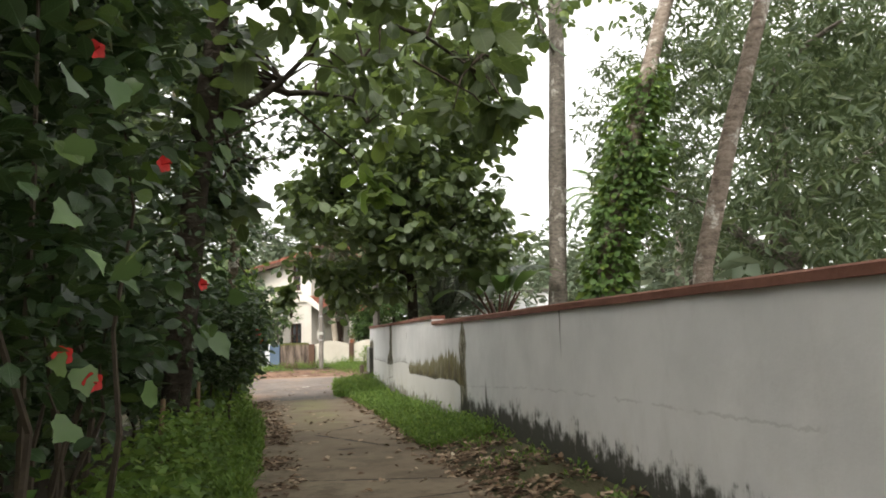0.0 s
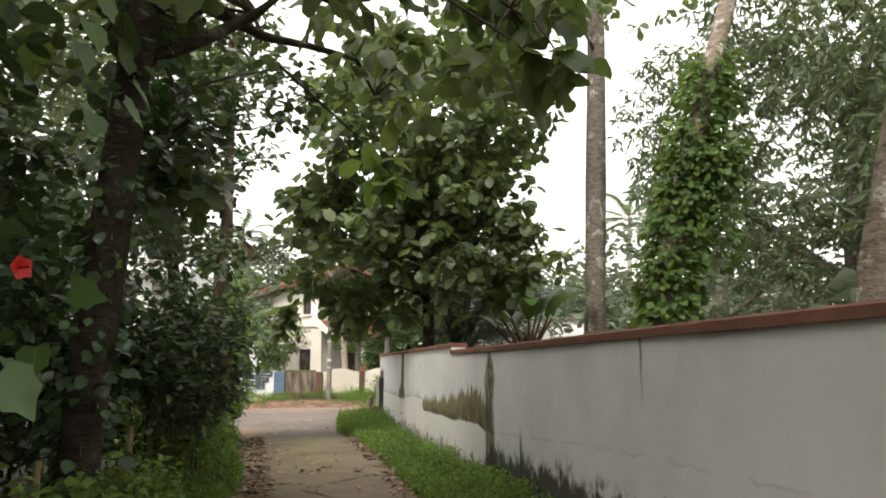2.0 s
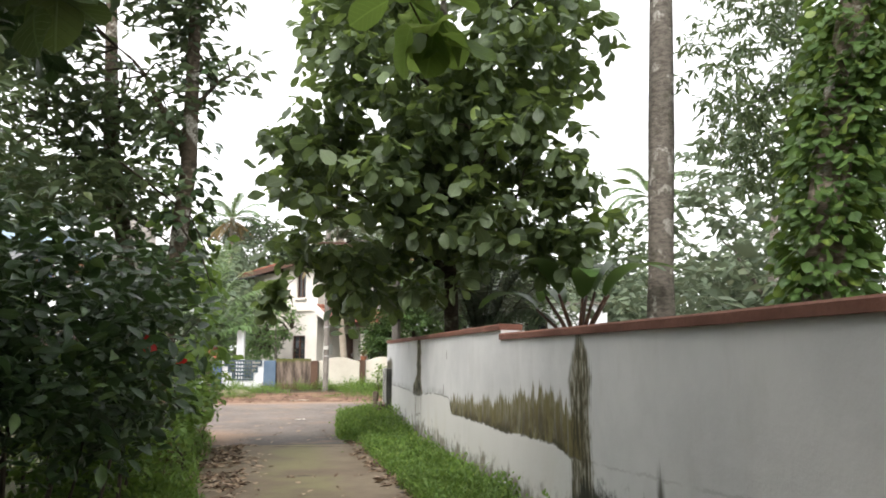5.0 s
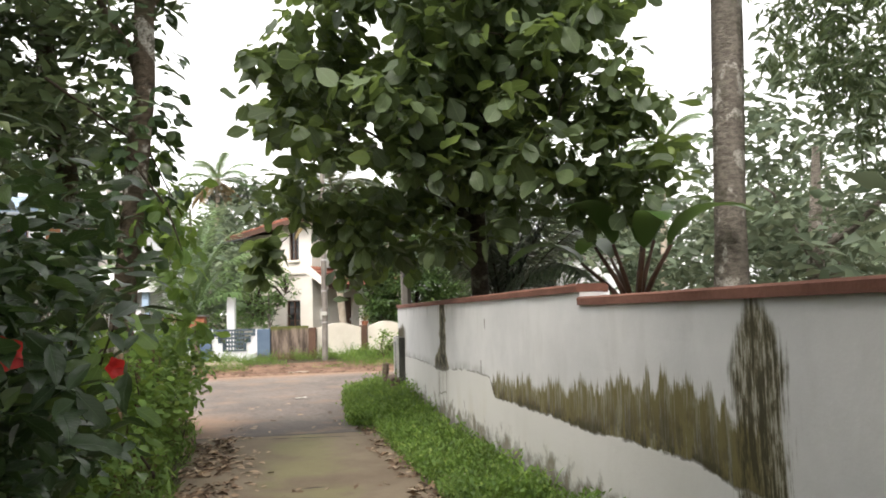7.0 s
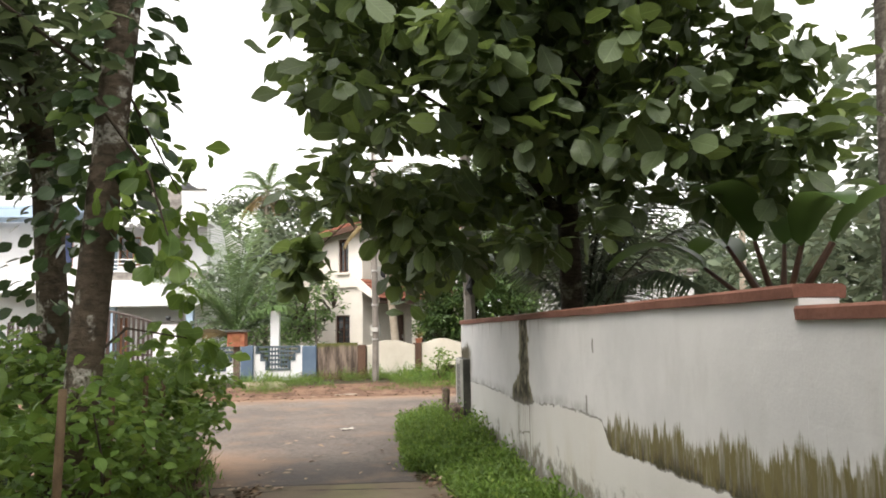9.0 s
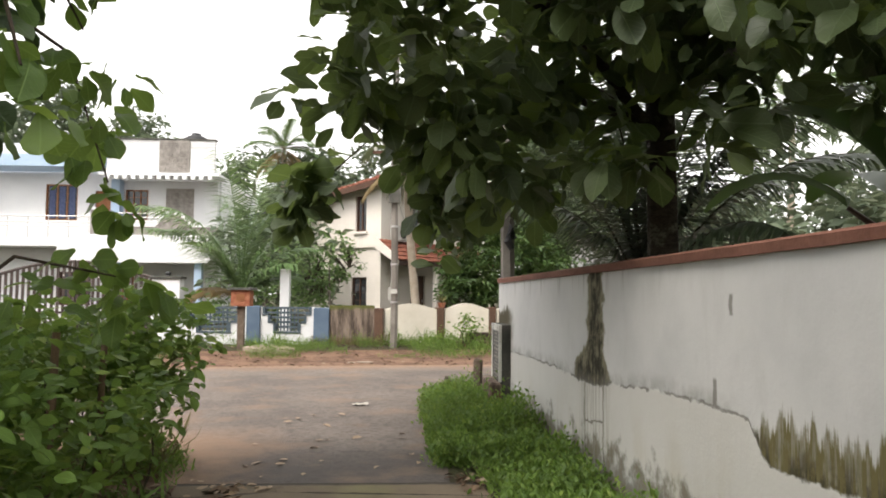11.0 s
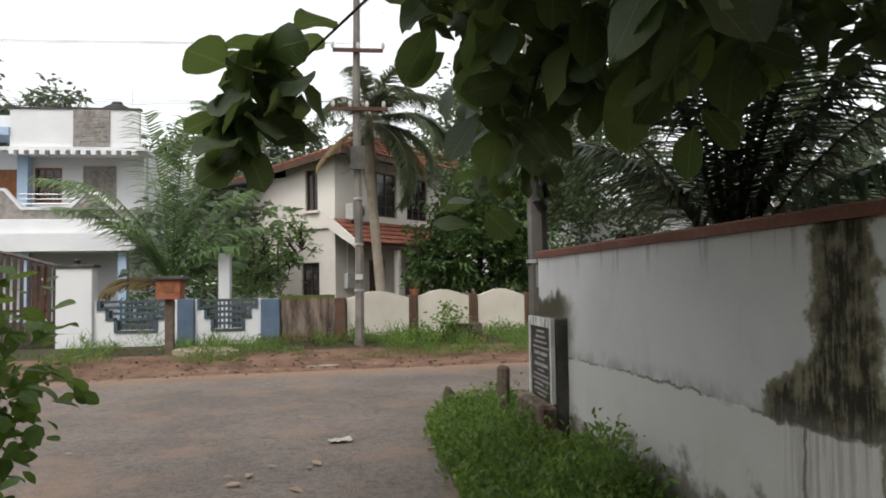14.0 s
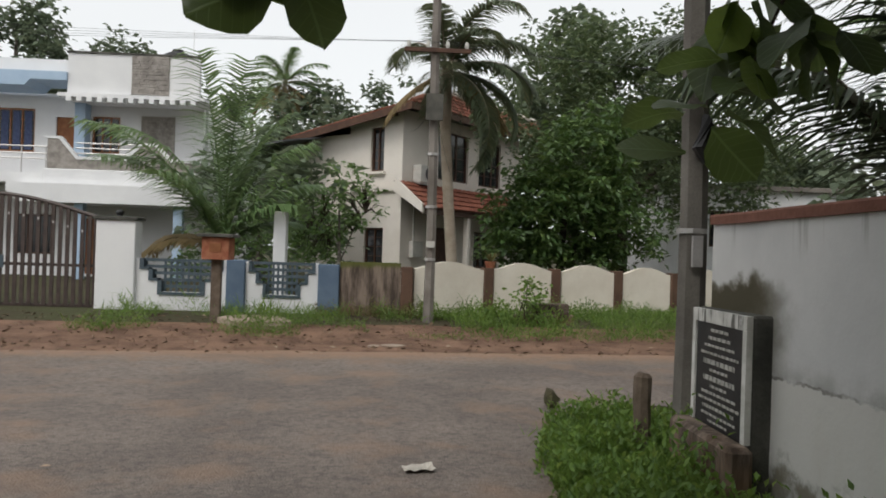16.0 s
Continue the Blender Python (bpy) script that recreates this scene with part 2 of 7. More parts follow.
def lane_concrete():
    m = Mat("worn_lane_concrete", 0.92, 0, 0.2)
    x, y, z = m.xyz()
    n, n2, fine = m.noise(0.8), m.noise(5, 6), m.noise(90, 3)
    c = m.mix(n.ramp(0.3, 0.7), (0.135, 0.103, 0.072), (0.195, 0.157, 0.112))
    c = m.mix(n2.ramp(0.5, 0.75) * 0.6, c, (0.13, 0.10, 0.07))
    damp = m.noise(2.1, 6, 0.65, off=13)
    c = m.mix(damp.ramp(0.44, 0.62) * (y.ramp(12, 7) * 0.5 + 0.2), c, (0.075, 0.06, 0.04))
    mid = (x + y * 0.085 - 1.95 + (n2 - 0.5) * 0.8).bump(0.0, 0.6)
    c = m.mix(mid * y.ramp(11, 14) * n.ramp(0.35, 0.6) * 0.5, c, (0.17, 0.17, 0.07))
    c = m.mix(fine.ramp(0.55, 0.8) * 0.4, c, (0.27, 0.235, 0.19))
    edge = m.cells(0.33, "DISTANCE_TO_EDGE", (0.6, 1.6, 1))
    crack = (edge + (n2 - 0.5) * 0.05).op("ABSOLUTE").ramp(0.010, 0.003) * m.noise(0.7, 2, off=4).ramp(0.50, 0.56)
    c = m.mix(crack, c, (0.04, 0.033, 0.028))
    lip = (y + (n2 - 0.5) * 0.12).ramp(18.36, 18.44)
    c = m.mix(lip * 0.9, c, (0.035, 0.03, 0.025))
    m.colour(c).relief(n2 + fine * 0.3 + crack * -2.0 + lip * -1.5, 0.5, 0.02)
    return m.m


def road_asphalt():
    m = Mat("worn_asphalt", 0.88, 0, 0.25)
    x, y, z = m.xyz()
    n, n2, grit = m.noise(0.45), m.noise(3.5, 7), m.cells(70)
    c = m.mix(n.ramp(0.35, 0.65), (0.145, 0.120, 0.105), (0.218, 0.181, 0.156))
    c = m.mix(n2.ramp(0.5, 0.7) * 0.4, c, (0.085, 0.075, 0.07))
    c = m.mix(grit.ramp(0.35, 0.1) * 0.6, c, (0.29, 0.26, 0.235))
    c = m.mix(m.noise(28, 4, 0.75, off=6).ramp(0.5, 0.68) * 0.55, c, (0.06, 0.052, 0.048))
    c = m.mix(m.noise(11, 6, 0.7, off=9).ramp(0.46, 0.62) * 0.45, c, (0.078, 0.068, 0.062))
    coarse = m.cells(24)
    c = m.mix(coarse.ramp(0.5, 0.15) * 0.14, c, (0.27, 0.24, 0.215))
    c = m.mix(coarse.ramp(0.5, 0.75) * 0.16, c, (0.075, 0.066, 0.06))
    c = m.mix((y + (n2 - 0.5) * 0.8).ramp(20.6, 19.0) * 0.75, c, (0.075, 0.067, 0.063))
    dust = (y + (n2 - 0.5) * 1.6 - x * 0.1).ramp(27.6, 28.9)
    dust2 = (x + (n2 - 0.5) * 1.2).ramp(-0.1, -1.4) * y.ramp(21.6, 20.0)
    c = m.mix(dust.peak(dust2) * 0.75, c, (0.30, 0.185, 0.115))
    c = m.mix(m.noise(1.2, 5, off=9).ramp(0.48, 0.7) * 0.55, c, (0.25, 0.168, 0.118))
    m.colour(c).relief(grit * 0.8 + n2 + coarse * 0.6, 0.7, 0.015)
    return m.m


def bark(name, dark, mid, patch):
    """Rough bark with pale lichen patches and cross grooves."""
    m = Mat(name, 0.95, 0, 0.15)
    n, n2, fine = m.noise(3.2, 6), m.noise(9, 5, 0.7, (1, 1, 2.2)), m.noise(38, 4)
    c = m.mix(n2.ramp(0.3, 0.65), dark, mid)
    c = m.mix(n.ramp(0.56, 0.62) * fine.ramp(0.3, 0.6), c, patch)
    c = m.mix(m.noise(2.0, 4, off=5).ramp(0.58, 0.72) * 0.6, c, (0.05, 0.055, 0.03))
    m.colour(c).relief(n2 + fine * 0.5, 0.9, 0.04)
    return m.m


def streaked_slab():
    """White slab with black drips from its top."""
    m = Mat("stained_white_slab", 0.85, 0, 0.2)
    x, y, z = m.xyz()
    drip = m.noise(26, 4, 0.7, (1, 1, 0.08))
    c = m.mix(m.noise(6, 5).ramp(0.35, 0.7), (0.62, 0.61, 0.58), (0.44, 0.43, 0.40))
    c = m.mix(drip.ramp(0.5, 0.62) * (z + (drip - 0.5) * 0.3).ramp(0.95, 1.12) * 0.85, c, (0.05, 0.048, 0.04))
    m.colour(c).relief(m.noise(60, 3), 0.2, 0.01)
    return m.m


M = {}
M["wall"] = wall_paint()
M["lane"] = lane_concrete()
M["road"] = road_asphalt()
M["coping"] = plain("red_oxide_coping", (0.145, 0.064, 0.045), (0.215, 0.10, 0.072), 2.2, 0.88, 0.5, fine=30)
M["bare_cement"] = plain("bare_cement", (0.33, 0.31, 0.28), (0.45, 0.42, 0.38), 4)
M["rubble"] = plain("dusty_stone", (0.26, 0.20, 0.155), (0.36, 0.29, 0.23), 4, 0.95, 0.5)
M["soil"] = plain("mossy_soil", (0.055, 0.042, 0.025), (0.06, 0.066, 0.026), 0.6, 0.95, 0.8, fine=30, dist=0.04)
M["red_dirt"] = plain("red_dirt", (0.12, 0.068, 0.045), (0.25, 0.15, 0.10), 1.7, 0.95, 0.9, fine=26, dist=0.05)
M["bark_dark"] = bark("dark_bark", (0.022, 0.018, 0.014), (0.055, 0.044, 0.033), (0.12, 0.115, 0.09))
M["bark_pale"] = bark("mottled_pale_bark", (0.13, 0.10, 0.08), (0.27, 0.22, 0.18), (0.5, 0.47, 0.42))
M["bark_mottled"] = bark("mottled_brown_bark", (0.06, 0.048, 0.036), (0.135, 0.105, 0.078), (0.5, 0.47, 0.42))
M["bark_grey"] = bark("grey_bark", (0.09, 0.078, 0.065), (0.20, 0.175, 0.15), (0.42, 0.40, 0.36))
M["palm_trunk"] = plain("palm_trunk_bark", (0.30, 0.245, 0.19), (0.42, 0.36, 0.29), 3, 0.9, 0.6, fine=30, dist=0.02)
M["twig"] = plain("twig_bark", (0.035, 0.026, 0.018), (0.075, 0.058, 0.04), 8, 0.9)
M["teak"] = leafy("teak_leaf", (0.045, 0.068, 0.032), (0.105, 0.145, 0.062), (0.22, 0.30, 0.06), 0.5, 0.34, 0.45, True)
M["hibiscus"] = leafy("hibiscus_leaf", (0.019, 0.04, 0.016), (0.052, 0.095, 0.034), (0.13, 0.20, 0.05), 0.33, 0.22, 0.5, True)
M["bush"] = leafy("bush_leaf", (0.05, 0.105, 0.03), (0.125, 0.205, 0.06), (0.2, 0.28, 0.08), 0.4, 0.34, 0.5)
M["mango"] = leafy("mango_leaf", (0.065, 0.10, 0.05), (0.13, 0.18, 0.085), (0.19, 0.23, 0.095), 0.4, 0.4, 0.5)
M["ivy"] = leafy("creeper_leaf", (0.05, 0.10, 0.025), (0.10, 0.175, 0.04), (0.24, 0.32, 0.06), 0.45, 0.33, 0.4, True)
M["young"] = leafy("young_broad_leaf", (0.07, 0.13, 0.03), (0.15, 0.24, 0.05), (0.27, 0.37, 0.07), 0.48, 0.5, 0.4, True)
M["garden_leaf"] = leafy("garden_leaf", (0.075, 0.15, 0.045), (0.17, 0.28, 0.085), (0.26, 0.36, 0.12), 0.42, 0.42, 0.5)
M["weed"] = leafy("weed_leaf", (0.066, 0.135, 0.026), (0.17, 0.285, 0.052), (0.28, 0.37, 0.08), 0.5, 0.42, 0.4, True)
M["dry_weed"] = leafy("dry_weed_leaf", (0.10, 0.09, 0.03), (0.16, 0.15, 0.05), (0.25, 0.22, 0.09), 0.6, 0.25)
# Paler and greyer than near leaves: aerial haze put into the colour.
M["hazed_leaf"] = leafy("haze_paled_leaf", (0.095, 0.13, 0.085), (0.155, 0.20, 0.12), (0.22, 0.25, 0.15), 0.6, 0.36)
M["palm_leaf"] = leafy("palm_leaflet", (0.10, 0.185, 0.07), (0.20, 0.30, 0.12), (0.29, 0.37, 0.16), 0.36, 0.4)
# Palm leaflets against the sky: silhouette shade is put into the colour.
M["palm_shaded"] = leafy("shaded_palm_leaflet", (0.04, 0.062, 0.034), (0.085, 0.12, 0.058), (0.13, 0.165, 0.08), 0.32, 0.3)
M["palm_grey"] = leafy("grey_palm_leaflet", (0.075, 0.105, 0.06), (0.14, 0.18, 0.10), (0.22, 0.22, 0.12), 0.45, 0.35)
M["palm_dry"] = leafy("dry_palm_leaflet", (0.19, 0.135, 0.06), (0.30, 0.22, 0.105), (0.38, 0.30, 0.15), 0.6, 0.3)
M["banana"] = leafy("banana_leaf", (0.04, 0.085, 0.022), (0.07, 0.13, 0.032), (0.13, 0.2, 0.045), 0.35, 0.35)
M["petal"] = leafy("red_petal", (0.55, 0.02, 0.02), (0.68, 0.035, 0.03), (0.7, 0.06, 0.04), 0.5, 0.35)
M["yellow_leaf"] = leafy("yellowed_leaf", (0.42, 0.27, 0.04), (0.5, 0.34, 0.06), (0.5, 0.4, 0.08), 0.5, 0.35)
M["dead_leaf"] = leafy("dead_leaf", (0.22, 0.14, 0.085), (0.42, 0.33, 0.24), (0.5, 0.43, 0.34), 0.8, 0.05, 0.15)
M["litter"] = leafy("leaf_litter", (0.10, 0.066, 0.044), (0.22, 0.155, 0.108), (0.42, 0.33, 0.24), 0.85, 0.05, 0.1)
M["white"] = plain("white_house_paint", (0.74, 0.74, 0.74), (0.66, 0.66, 0.67), 0.8, 0.85, 0.1)
M["cream"] = plain("cream_house_paint", (0.73, 0.68, 0.62), (0.64, 0.59, 0.53), 0.7, 0.88, 0.15)
M["cream_wall"] = plain("cream_boundary_paint", (0.74, 0.69, 0.60), (0.63, 0.57, 0.48), 1.1, 0.9, 0.2)
M["blue_paint"] = plain("pale_blue_paint", (0.35, 0.46, 0.60), (0.40, 0.51, 0.64), 1.5, 0.8, 0.1)
M["blue_pillar"] = plain("slate_blue_paint", (0.085, 0.125, 0.185), (0.12, 0.165, 0.225), 2, 0.8, 0.15)
M["brown_pillar"] = plain("brown_pillar_paint", (0.085, 0.05, 0.035), (0.13, 0.075, 0.05), 2, 0.85, 0.2)
M["grille"] = plain("dark_grille_paint", (0.05, 0.075, 0.09), (0.08, 0.10, 0.12), 5, 0.6, 0.1)
M["gate"] = plain("brown_gate_paint", (0.05, 0.036, 0.032), (0.075, 0.054, 0.047), 6, 0.5, 0.1)
M["wood"] = plain("red_brown_wood", (0.20, 0.075, 0.03), (0.28, 0.12, 0.05), 5, 0.6, 0.2)
M["dark_wood"] = plain("dark_stained_wood", (0.06, 0.03, 0.02), (0.10, 0.05, 0.03), 5, 0.6, 0.2)
M["old_wood"] = plain("weathered_wood", (0.10, 0.075, 0.055), (0.17, 0.13, 0.10), 8, 0.9, 0.5)
M["bamboo"] = plain("weathered_stake", (0.10, 0.065, 0.035), (0.15, 0.10, 0.055), 8, 0.8, 0.2)
M["concrete"] = plain("pole_concrete", (0.13, 0.113, 0.098), (0.24, 0.218, 0.195), 1.6, 0.92, 0.5)
M["old_pole"] = plain("weathered_pole_concrete", (0.10, 0.09, 0.08), (0.19, 0.175, 0.155), 1.4, 0.93, 0.6)
M["dark_concrete"] = plain("mould_dark_concrete", (0.045, 0.045, 0.04), (0.12, 0.115, 0.10), 3, 0.9, 0.5)
M["slab_white"] = streaked_slab()
M["granite"] = plain("black_granite", (0.018, 0.018, 0.02), (0.03, 0.03, 0.033), 8, 0.4, 0.05, fine=200)
M["lettering"] = plain("worn_white_lettering", (0.42, 0.41, 0.38), (0.28, 0.27, 0.25), 20, 0.8, 0.1)
M["tile"] = plain("clay_roof_tile", (0.17, 0.058, 0.038), (0.28, 0.105, 0.066), 3, 0.85, 0.3)
M["sheet"] = plain("dark_roof_sheet", (0.07, 0.075, 0.08), (0.11, 0.115, 0.12), 3, 0.6, 0.2)
M["stone_clad"] = plain("grey_cladding_stone", (0.20, 0.18, 0.165), (0.36, 0.33, 0.30), 4, 0.9, 0.5)
M["steel"] = plain("rail_steel", (0.55, 0.53, 0.52), (0.45, 0.43, 0.42), 9, 0.4, 0.05, 0.6)
M["tank"] = plain("black_tank_plastic", (0.02, 0.02, 0.022), (0.035, 0.035, 0.037), 5, 0.5, 0.1)
M["curtain"] = plain("blue_curtain", (0.05, 0.065, 0.13), (0.09, 0.11, 0.20), 12, 0.9, 0.2)
M["wire"] = plain("black_wire", (0.03, 0.03, 0.03), (0.05, 0.05, 0.05), 5, 0.6, 0.1)
M["ac"] = plain("ac_casing", (0.55, 0.54, 0.5), (0.45, 0.44, 0.41), 5, 0.6, 0.1)
M["scrap"] = plain("crumpled_paper", (0.55, 0.52, 0.47), (0.42, 0.38, 0.33), 20, 0.85, 0.2)
M["rust_box"] = plain("rusty_red_box", (0.24, 0.075, 0.04), (0.36, 0.16, 0.09), 7, 0.8, 0.4)


def moss_wall():
    m = Mat("stained_cement_wall", 0.93, 0, 0.15)
    x, y, z = m.xyz()
    n, s = m.noise(3, 6), m.noise(7, 5, 0.7, (1, 1, 0.15))
    c = m.mix(s.ramp(0.35, 0.7), (0.055, 0.042, 0.034), (0.23, 0.18, 0.145))
    c = m.mix((z + (n - 0.5) * 0.5).ramp(0.45, 0.15) * 0.6, c, (0.19, 0.11, 0.06))
    c = m.mix((z + (n - 0.5) * 0.25).ramp(1.12, 1.24) * 0.9, c, (0.09, 0.10, 0.025))
    m.colour(c).relief(n + s, 0.5, 0.02)
    return m.m


def glass():
    m = Mat("dark_window_glass", 0.06, 0, 0.5)
    m.colour((0.02, 0.022, 0.025))
    return m.m


M["moss_wall"], M["glass"] = moss_wall(), glass()


# ---- mesh helpers ----
rng = np.random.default_rng(7)


class Shape:
    """Collects boxes, tubes and slabs into one mesh."""

    def __init__(self):
        self.v, self.f = [], []

    def add(self, verts, faces):
        k = len(self.v)
        self.v += [tuple(p) for p in verts]
        self.f += [tuple(i + k for i in f) for f in faces]
        return self

    def box(self, x0, x1, y0, y1, z0, z1, m=None, chip=0.0):
        """A block with slightly chamfered upright and top edges."""
        c = min(chip, (x1 - x0) / 3, (y1 - y0) / 3, (z1 - z0) / 3)
        if c <= 0:
            p = [(x, y, z) for z in (z0, z1) for x, y in ((x0, y0), (x1, y0), (x1, y1), (x0, y1))]
            f = [(3, 2, 1, 0), (4, 5, 6, 7), (0, 1, 5, 4), (1, 2, 6, 5), (2, 3, 7, 6), (3, 0, 4, 7)]
        else:
            ring = lambda a, z: [(x0 + a, y0, z), (x1 - a, y0, z), (x1, y0 + a, z), (x1, y1 - a, z), (x1 - a, y1, z), (x0 + a, y1, z), (x0, y1 - a, z), (x0, y0 + a, z)]
            quad = [(x0 + c, y0 + c, z1), (x1 - c, y0 + c, z1), (x1 - c, y1 - c, z1), (x0 + c, y1 - c, z1)]
            p = ring(c, z0) + ring(c, z1 - c) + quad
            f = [tuple(range(7, -1, -1))] + [(i, (i + 1) % 8, 8 + (i + 1) % 8, 8 + i) for i in range(8)]
            q = [16, 17, 17, 18, 18, 19, 19, 16]
            for i in range(8):
                a, b = q[i], q[(i + 1) % 8]
                f.append((8 + i, 8 + (i + 1) % 8, b, a) if a != b else (8 + i, 8 + (i + 1) % 8, a))
            f.append((16, 17, 18, 19))
        if m is not None:
            p = [m @ Vector(q) for q in p]
        return self.add(p, f)

    def tube(self, pts, radii, sides=8, wobble=0.0):
        pts = [Vector(p) for p in pts]
        k = len(self.v)
        for i, p in enumerate(pts):
            d = (pts[min(i + 1, len(pts) - 1)] - pts[max(i - 1, 0)]).normalized()
            a = d.cross(Vector((0.3, 1, 0.1)) if abs(d.z) > 0.5 else Vector((0, 0, 1))).normalized()
            b = d.cross(a)
            for s in range(sides):
                w = 2 * math.pi * s / sides
                r = radii[i] * (1 + wobble * noise.noise((p.x * 3 + s, p.y * 3, p.z * 2.1)))
                self.v.append(tuple(p + (a * math.cos(w) + b * math.sin(w)) * r))
        for i in range(len(pts) - 1):
            for s in range(sides):
                t = (s + 1) % sides
                self.f.append((k + i * sides + s, k + i * sides + t, k + (i + 1) * sides + t, k + (i + 1) * sides + s))
        self.f.append(tuple(k + s for s in reversed(range(sides))))
        self.f.append(tuple(k + (len(pts) - 1) * sides + s for s in range(sides)))
        return self

    def prism(self, outline, m, depth):
        """An outline in the x-z plane, pushed along y by depth."""
        n = len(outline)
        p = [m @ Vector((x, 0, z)) for x, z in outline] + [m @ Vector((x, depth, z)) for x, z in outline]
        return self.add(p, [tuple(range(n)), tuple(range(2 * n - 1, n - 1, -1))] + [((i + 1) % n, i, n + i, n + (i + 1) % n) for i in range(n)])

    def obj(self, name, mat, parent=None, label="", smooth=False):
        me = bpy.data.meshes.new(name)
        me.from_pydata(self.v, [], self.f)
        me.validate()
        bm = bmesh.new()
        bm.from_mesh(me)
        bmesh.ops.recalc_face_normals(bm, faces=bm.faces)
        bm.to_mesh(me)
        bm.free()
        me.materials.append(mat)
        if smooth:
            me.polygons.foreach_set("use_smooth", [True] * len(me.polygons))
        ob = new(name, me)
        if parent is not None:
            ob.parent = parent
            ob.matrix_parent_inverse = parent.matrix_world.inverted()
        if label:
            ob["label"] = label
        return ob


def thing(name, place, label, category, group="", kind=""):
    ob = new(name)
    ob.location = place
    bpy.context.view_layer.update()
    return tagged(ob, label, category, group, kind)


def mesh_np(name, verts, faces, mat, parent=None, smooth=True):
    me = bpy.data.meshes.new(name)
    n, k = len(faces), faces.shape[1]
    me.vertices.add(len(verts))
    me.vertices.foreach_set("co", np.asarray(verts, np.float32).ravel())
    me.loops.add(n * k)
    me.loops.foreach_set("vertex_index", faces.astype(np.int32).ravel())
    me.polygons.add(n)
    me.polygons.foreach_set("loop_start", np.arange(0, n * k, k, dtype=np.int32))
    me.polygons.foreach_set("use_smooth", np.full(n, smooth))
    me.update(calc_edges=True)
    me.materials.append(mat)
    ob = new(name, me)
    if parent is not None:
        ob.parent = parent
        ob.matrix_parent_inverse = parent.matrix_world.inverted()
    return ob


# leaf blanks: length along y, width along x, faces as triangles
FULL = (np.array([(0, 0, 0), (-.42, .3, .05), (0, .3, -.02), (.42, .3, .05), (-.5, .6, .03), (0, .6, -.01), (.5, .6, .03), (-.26, .86, -.03), (0, .86, -.05), (.26, .86, -.03), (0, 1, -.12)], float),
        np.array([(0, 2, 1), (0, 3, 2), (1, 2, 5), (1, 5, 4), (2, 3, 6), (2, 6, 5), (4, 5, 8), (4, 8, 7), (5, 6, 9), (5, 9, 8), (7, 8, 10), (8, 9, 10)]))
LOBED = (np.array([(0, 0, 0), (-.3, -.08, .02), (-.5, .2, .06), (-.43, .4, .02), (-.44, .6, .02), (-.22, .74, -.02), (0, 1.05, -.14), (.22, .74, -.02), (.44, .6, .02), (.43, .4, .02), (.5, .2, .06), (.3, -.08, .02), (0, .4, -.03)], float),
         np.array([(12, 0, 1), (12, 1, 2), (12, 2, 3), (12, 3, 4), (12, 4, 5), (12, 5, 6), (12, 6, 7), (12, 7, 8), (12, 8, 9), (12, 9, 10), (12, 10, 11), (12, 11, 0)]))
ROWS = ((0, .03), (.1, .16), (.25, .32), (.42, .45), (.6, .5), (.77, .43), (.9, .26), (1.0, .02))
BROAD = (np.array([(sx * w, v, (0.10 * w + 0.035 * math.sin(11 * v + 2 * sx) if sx else 0) - 0.16 * v * v) for v, w in ROWS for sx in (-1, 0, 1)], float),
         np.array([q for i in range(7) for k in (0, 1) for q in ((3 * i + k, 3 * i + k + 1, 3 * i + k + 4), (3 * i + k, 3 * i + k + 4, 3 * i + k + 3))]))
LITE = (np.array([(0, 0, 0), (-.5, .45, .08), (0, .5, -.03), (.5, .45, .08), (0, 1, -.08)], float), np.array([(0, 2, 1), (0, 3, 2), (1, 2, 4), (2, 3, 4)]))
BLADE = (np.array([(-.5, 0, 0), (.5, 0, 0), (-.3, .55, .06), (.3, .55, .06), (0, 1, -.1)], float), np.array([(0, 1, 3), (0, 3, 2), (2, 3, 4)]))


def unit(a):
    return a / np.maximum(np.linalg.norm(a, axis=1, keepdims=True), 1e-9)


def leaves(name, at, along, length, width, mat, parent=None, blank=FULL, up=None, smooth=True):
    """One mesh of many leaves: each starts at a point, grows along a direction, and turns its face to up."""
    n = len(at)
    d = unit(along)
    up = unit(rng.normal(size=(n, 3)) * 0.6 + np.array((0, 0, 1.0))) if up is None else up
    side = unit(np.cross(d, up))
    nor = np.cross(side, d)
    t, f = blank
    length = np.broadcast_to(length, n)[:, None, None]
    width = np.broadcast_to(width, n)[:, None, None]
    bend = rng.uniform(0.4, 1.8, n)[:, None, None]
    v = at[:, None, :] + t[None, :, 0:1] * side[:, None] * width + t[None, :, 1:2] * d[:, None] * length + t[None, :, 2:3] * nor[:, None] * length * bend
    faces = f[None] + (np.arange(n) * len(t))[:, None, None]
    ob = mesh_np(name, v.reshape(-1, 3), faces.reshape(-1, 3), mat, parent, smooth)
    if blank is not LITE and blank is not BLADE:
        blade = ob.data.attributes.new("blade", "FLOAT_VECTOR", "POINT")
        blade.data.foreach_set("vector", np.tile(t * np.array((1, 1, 0)) + np.array((0, 0, 1)), (n, 1)).astype(np.float32).ravel())
    return ob


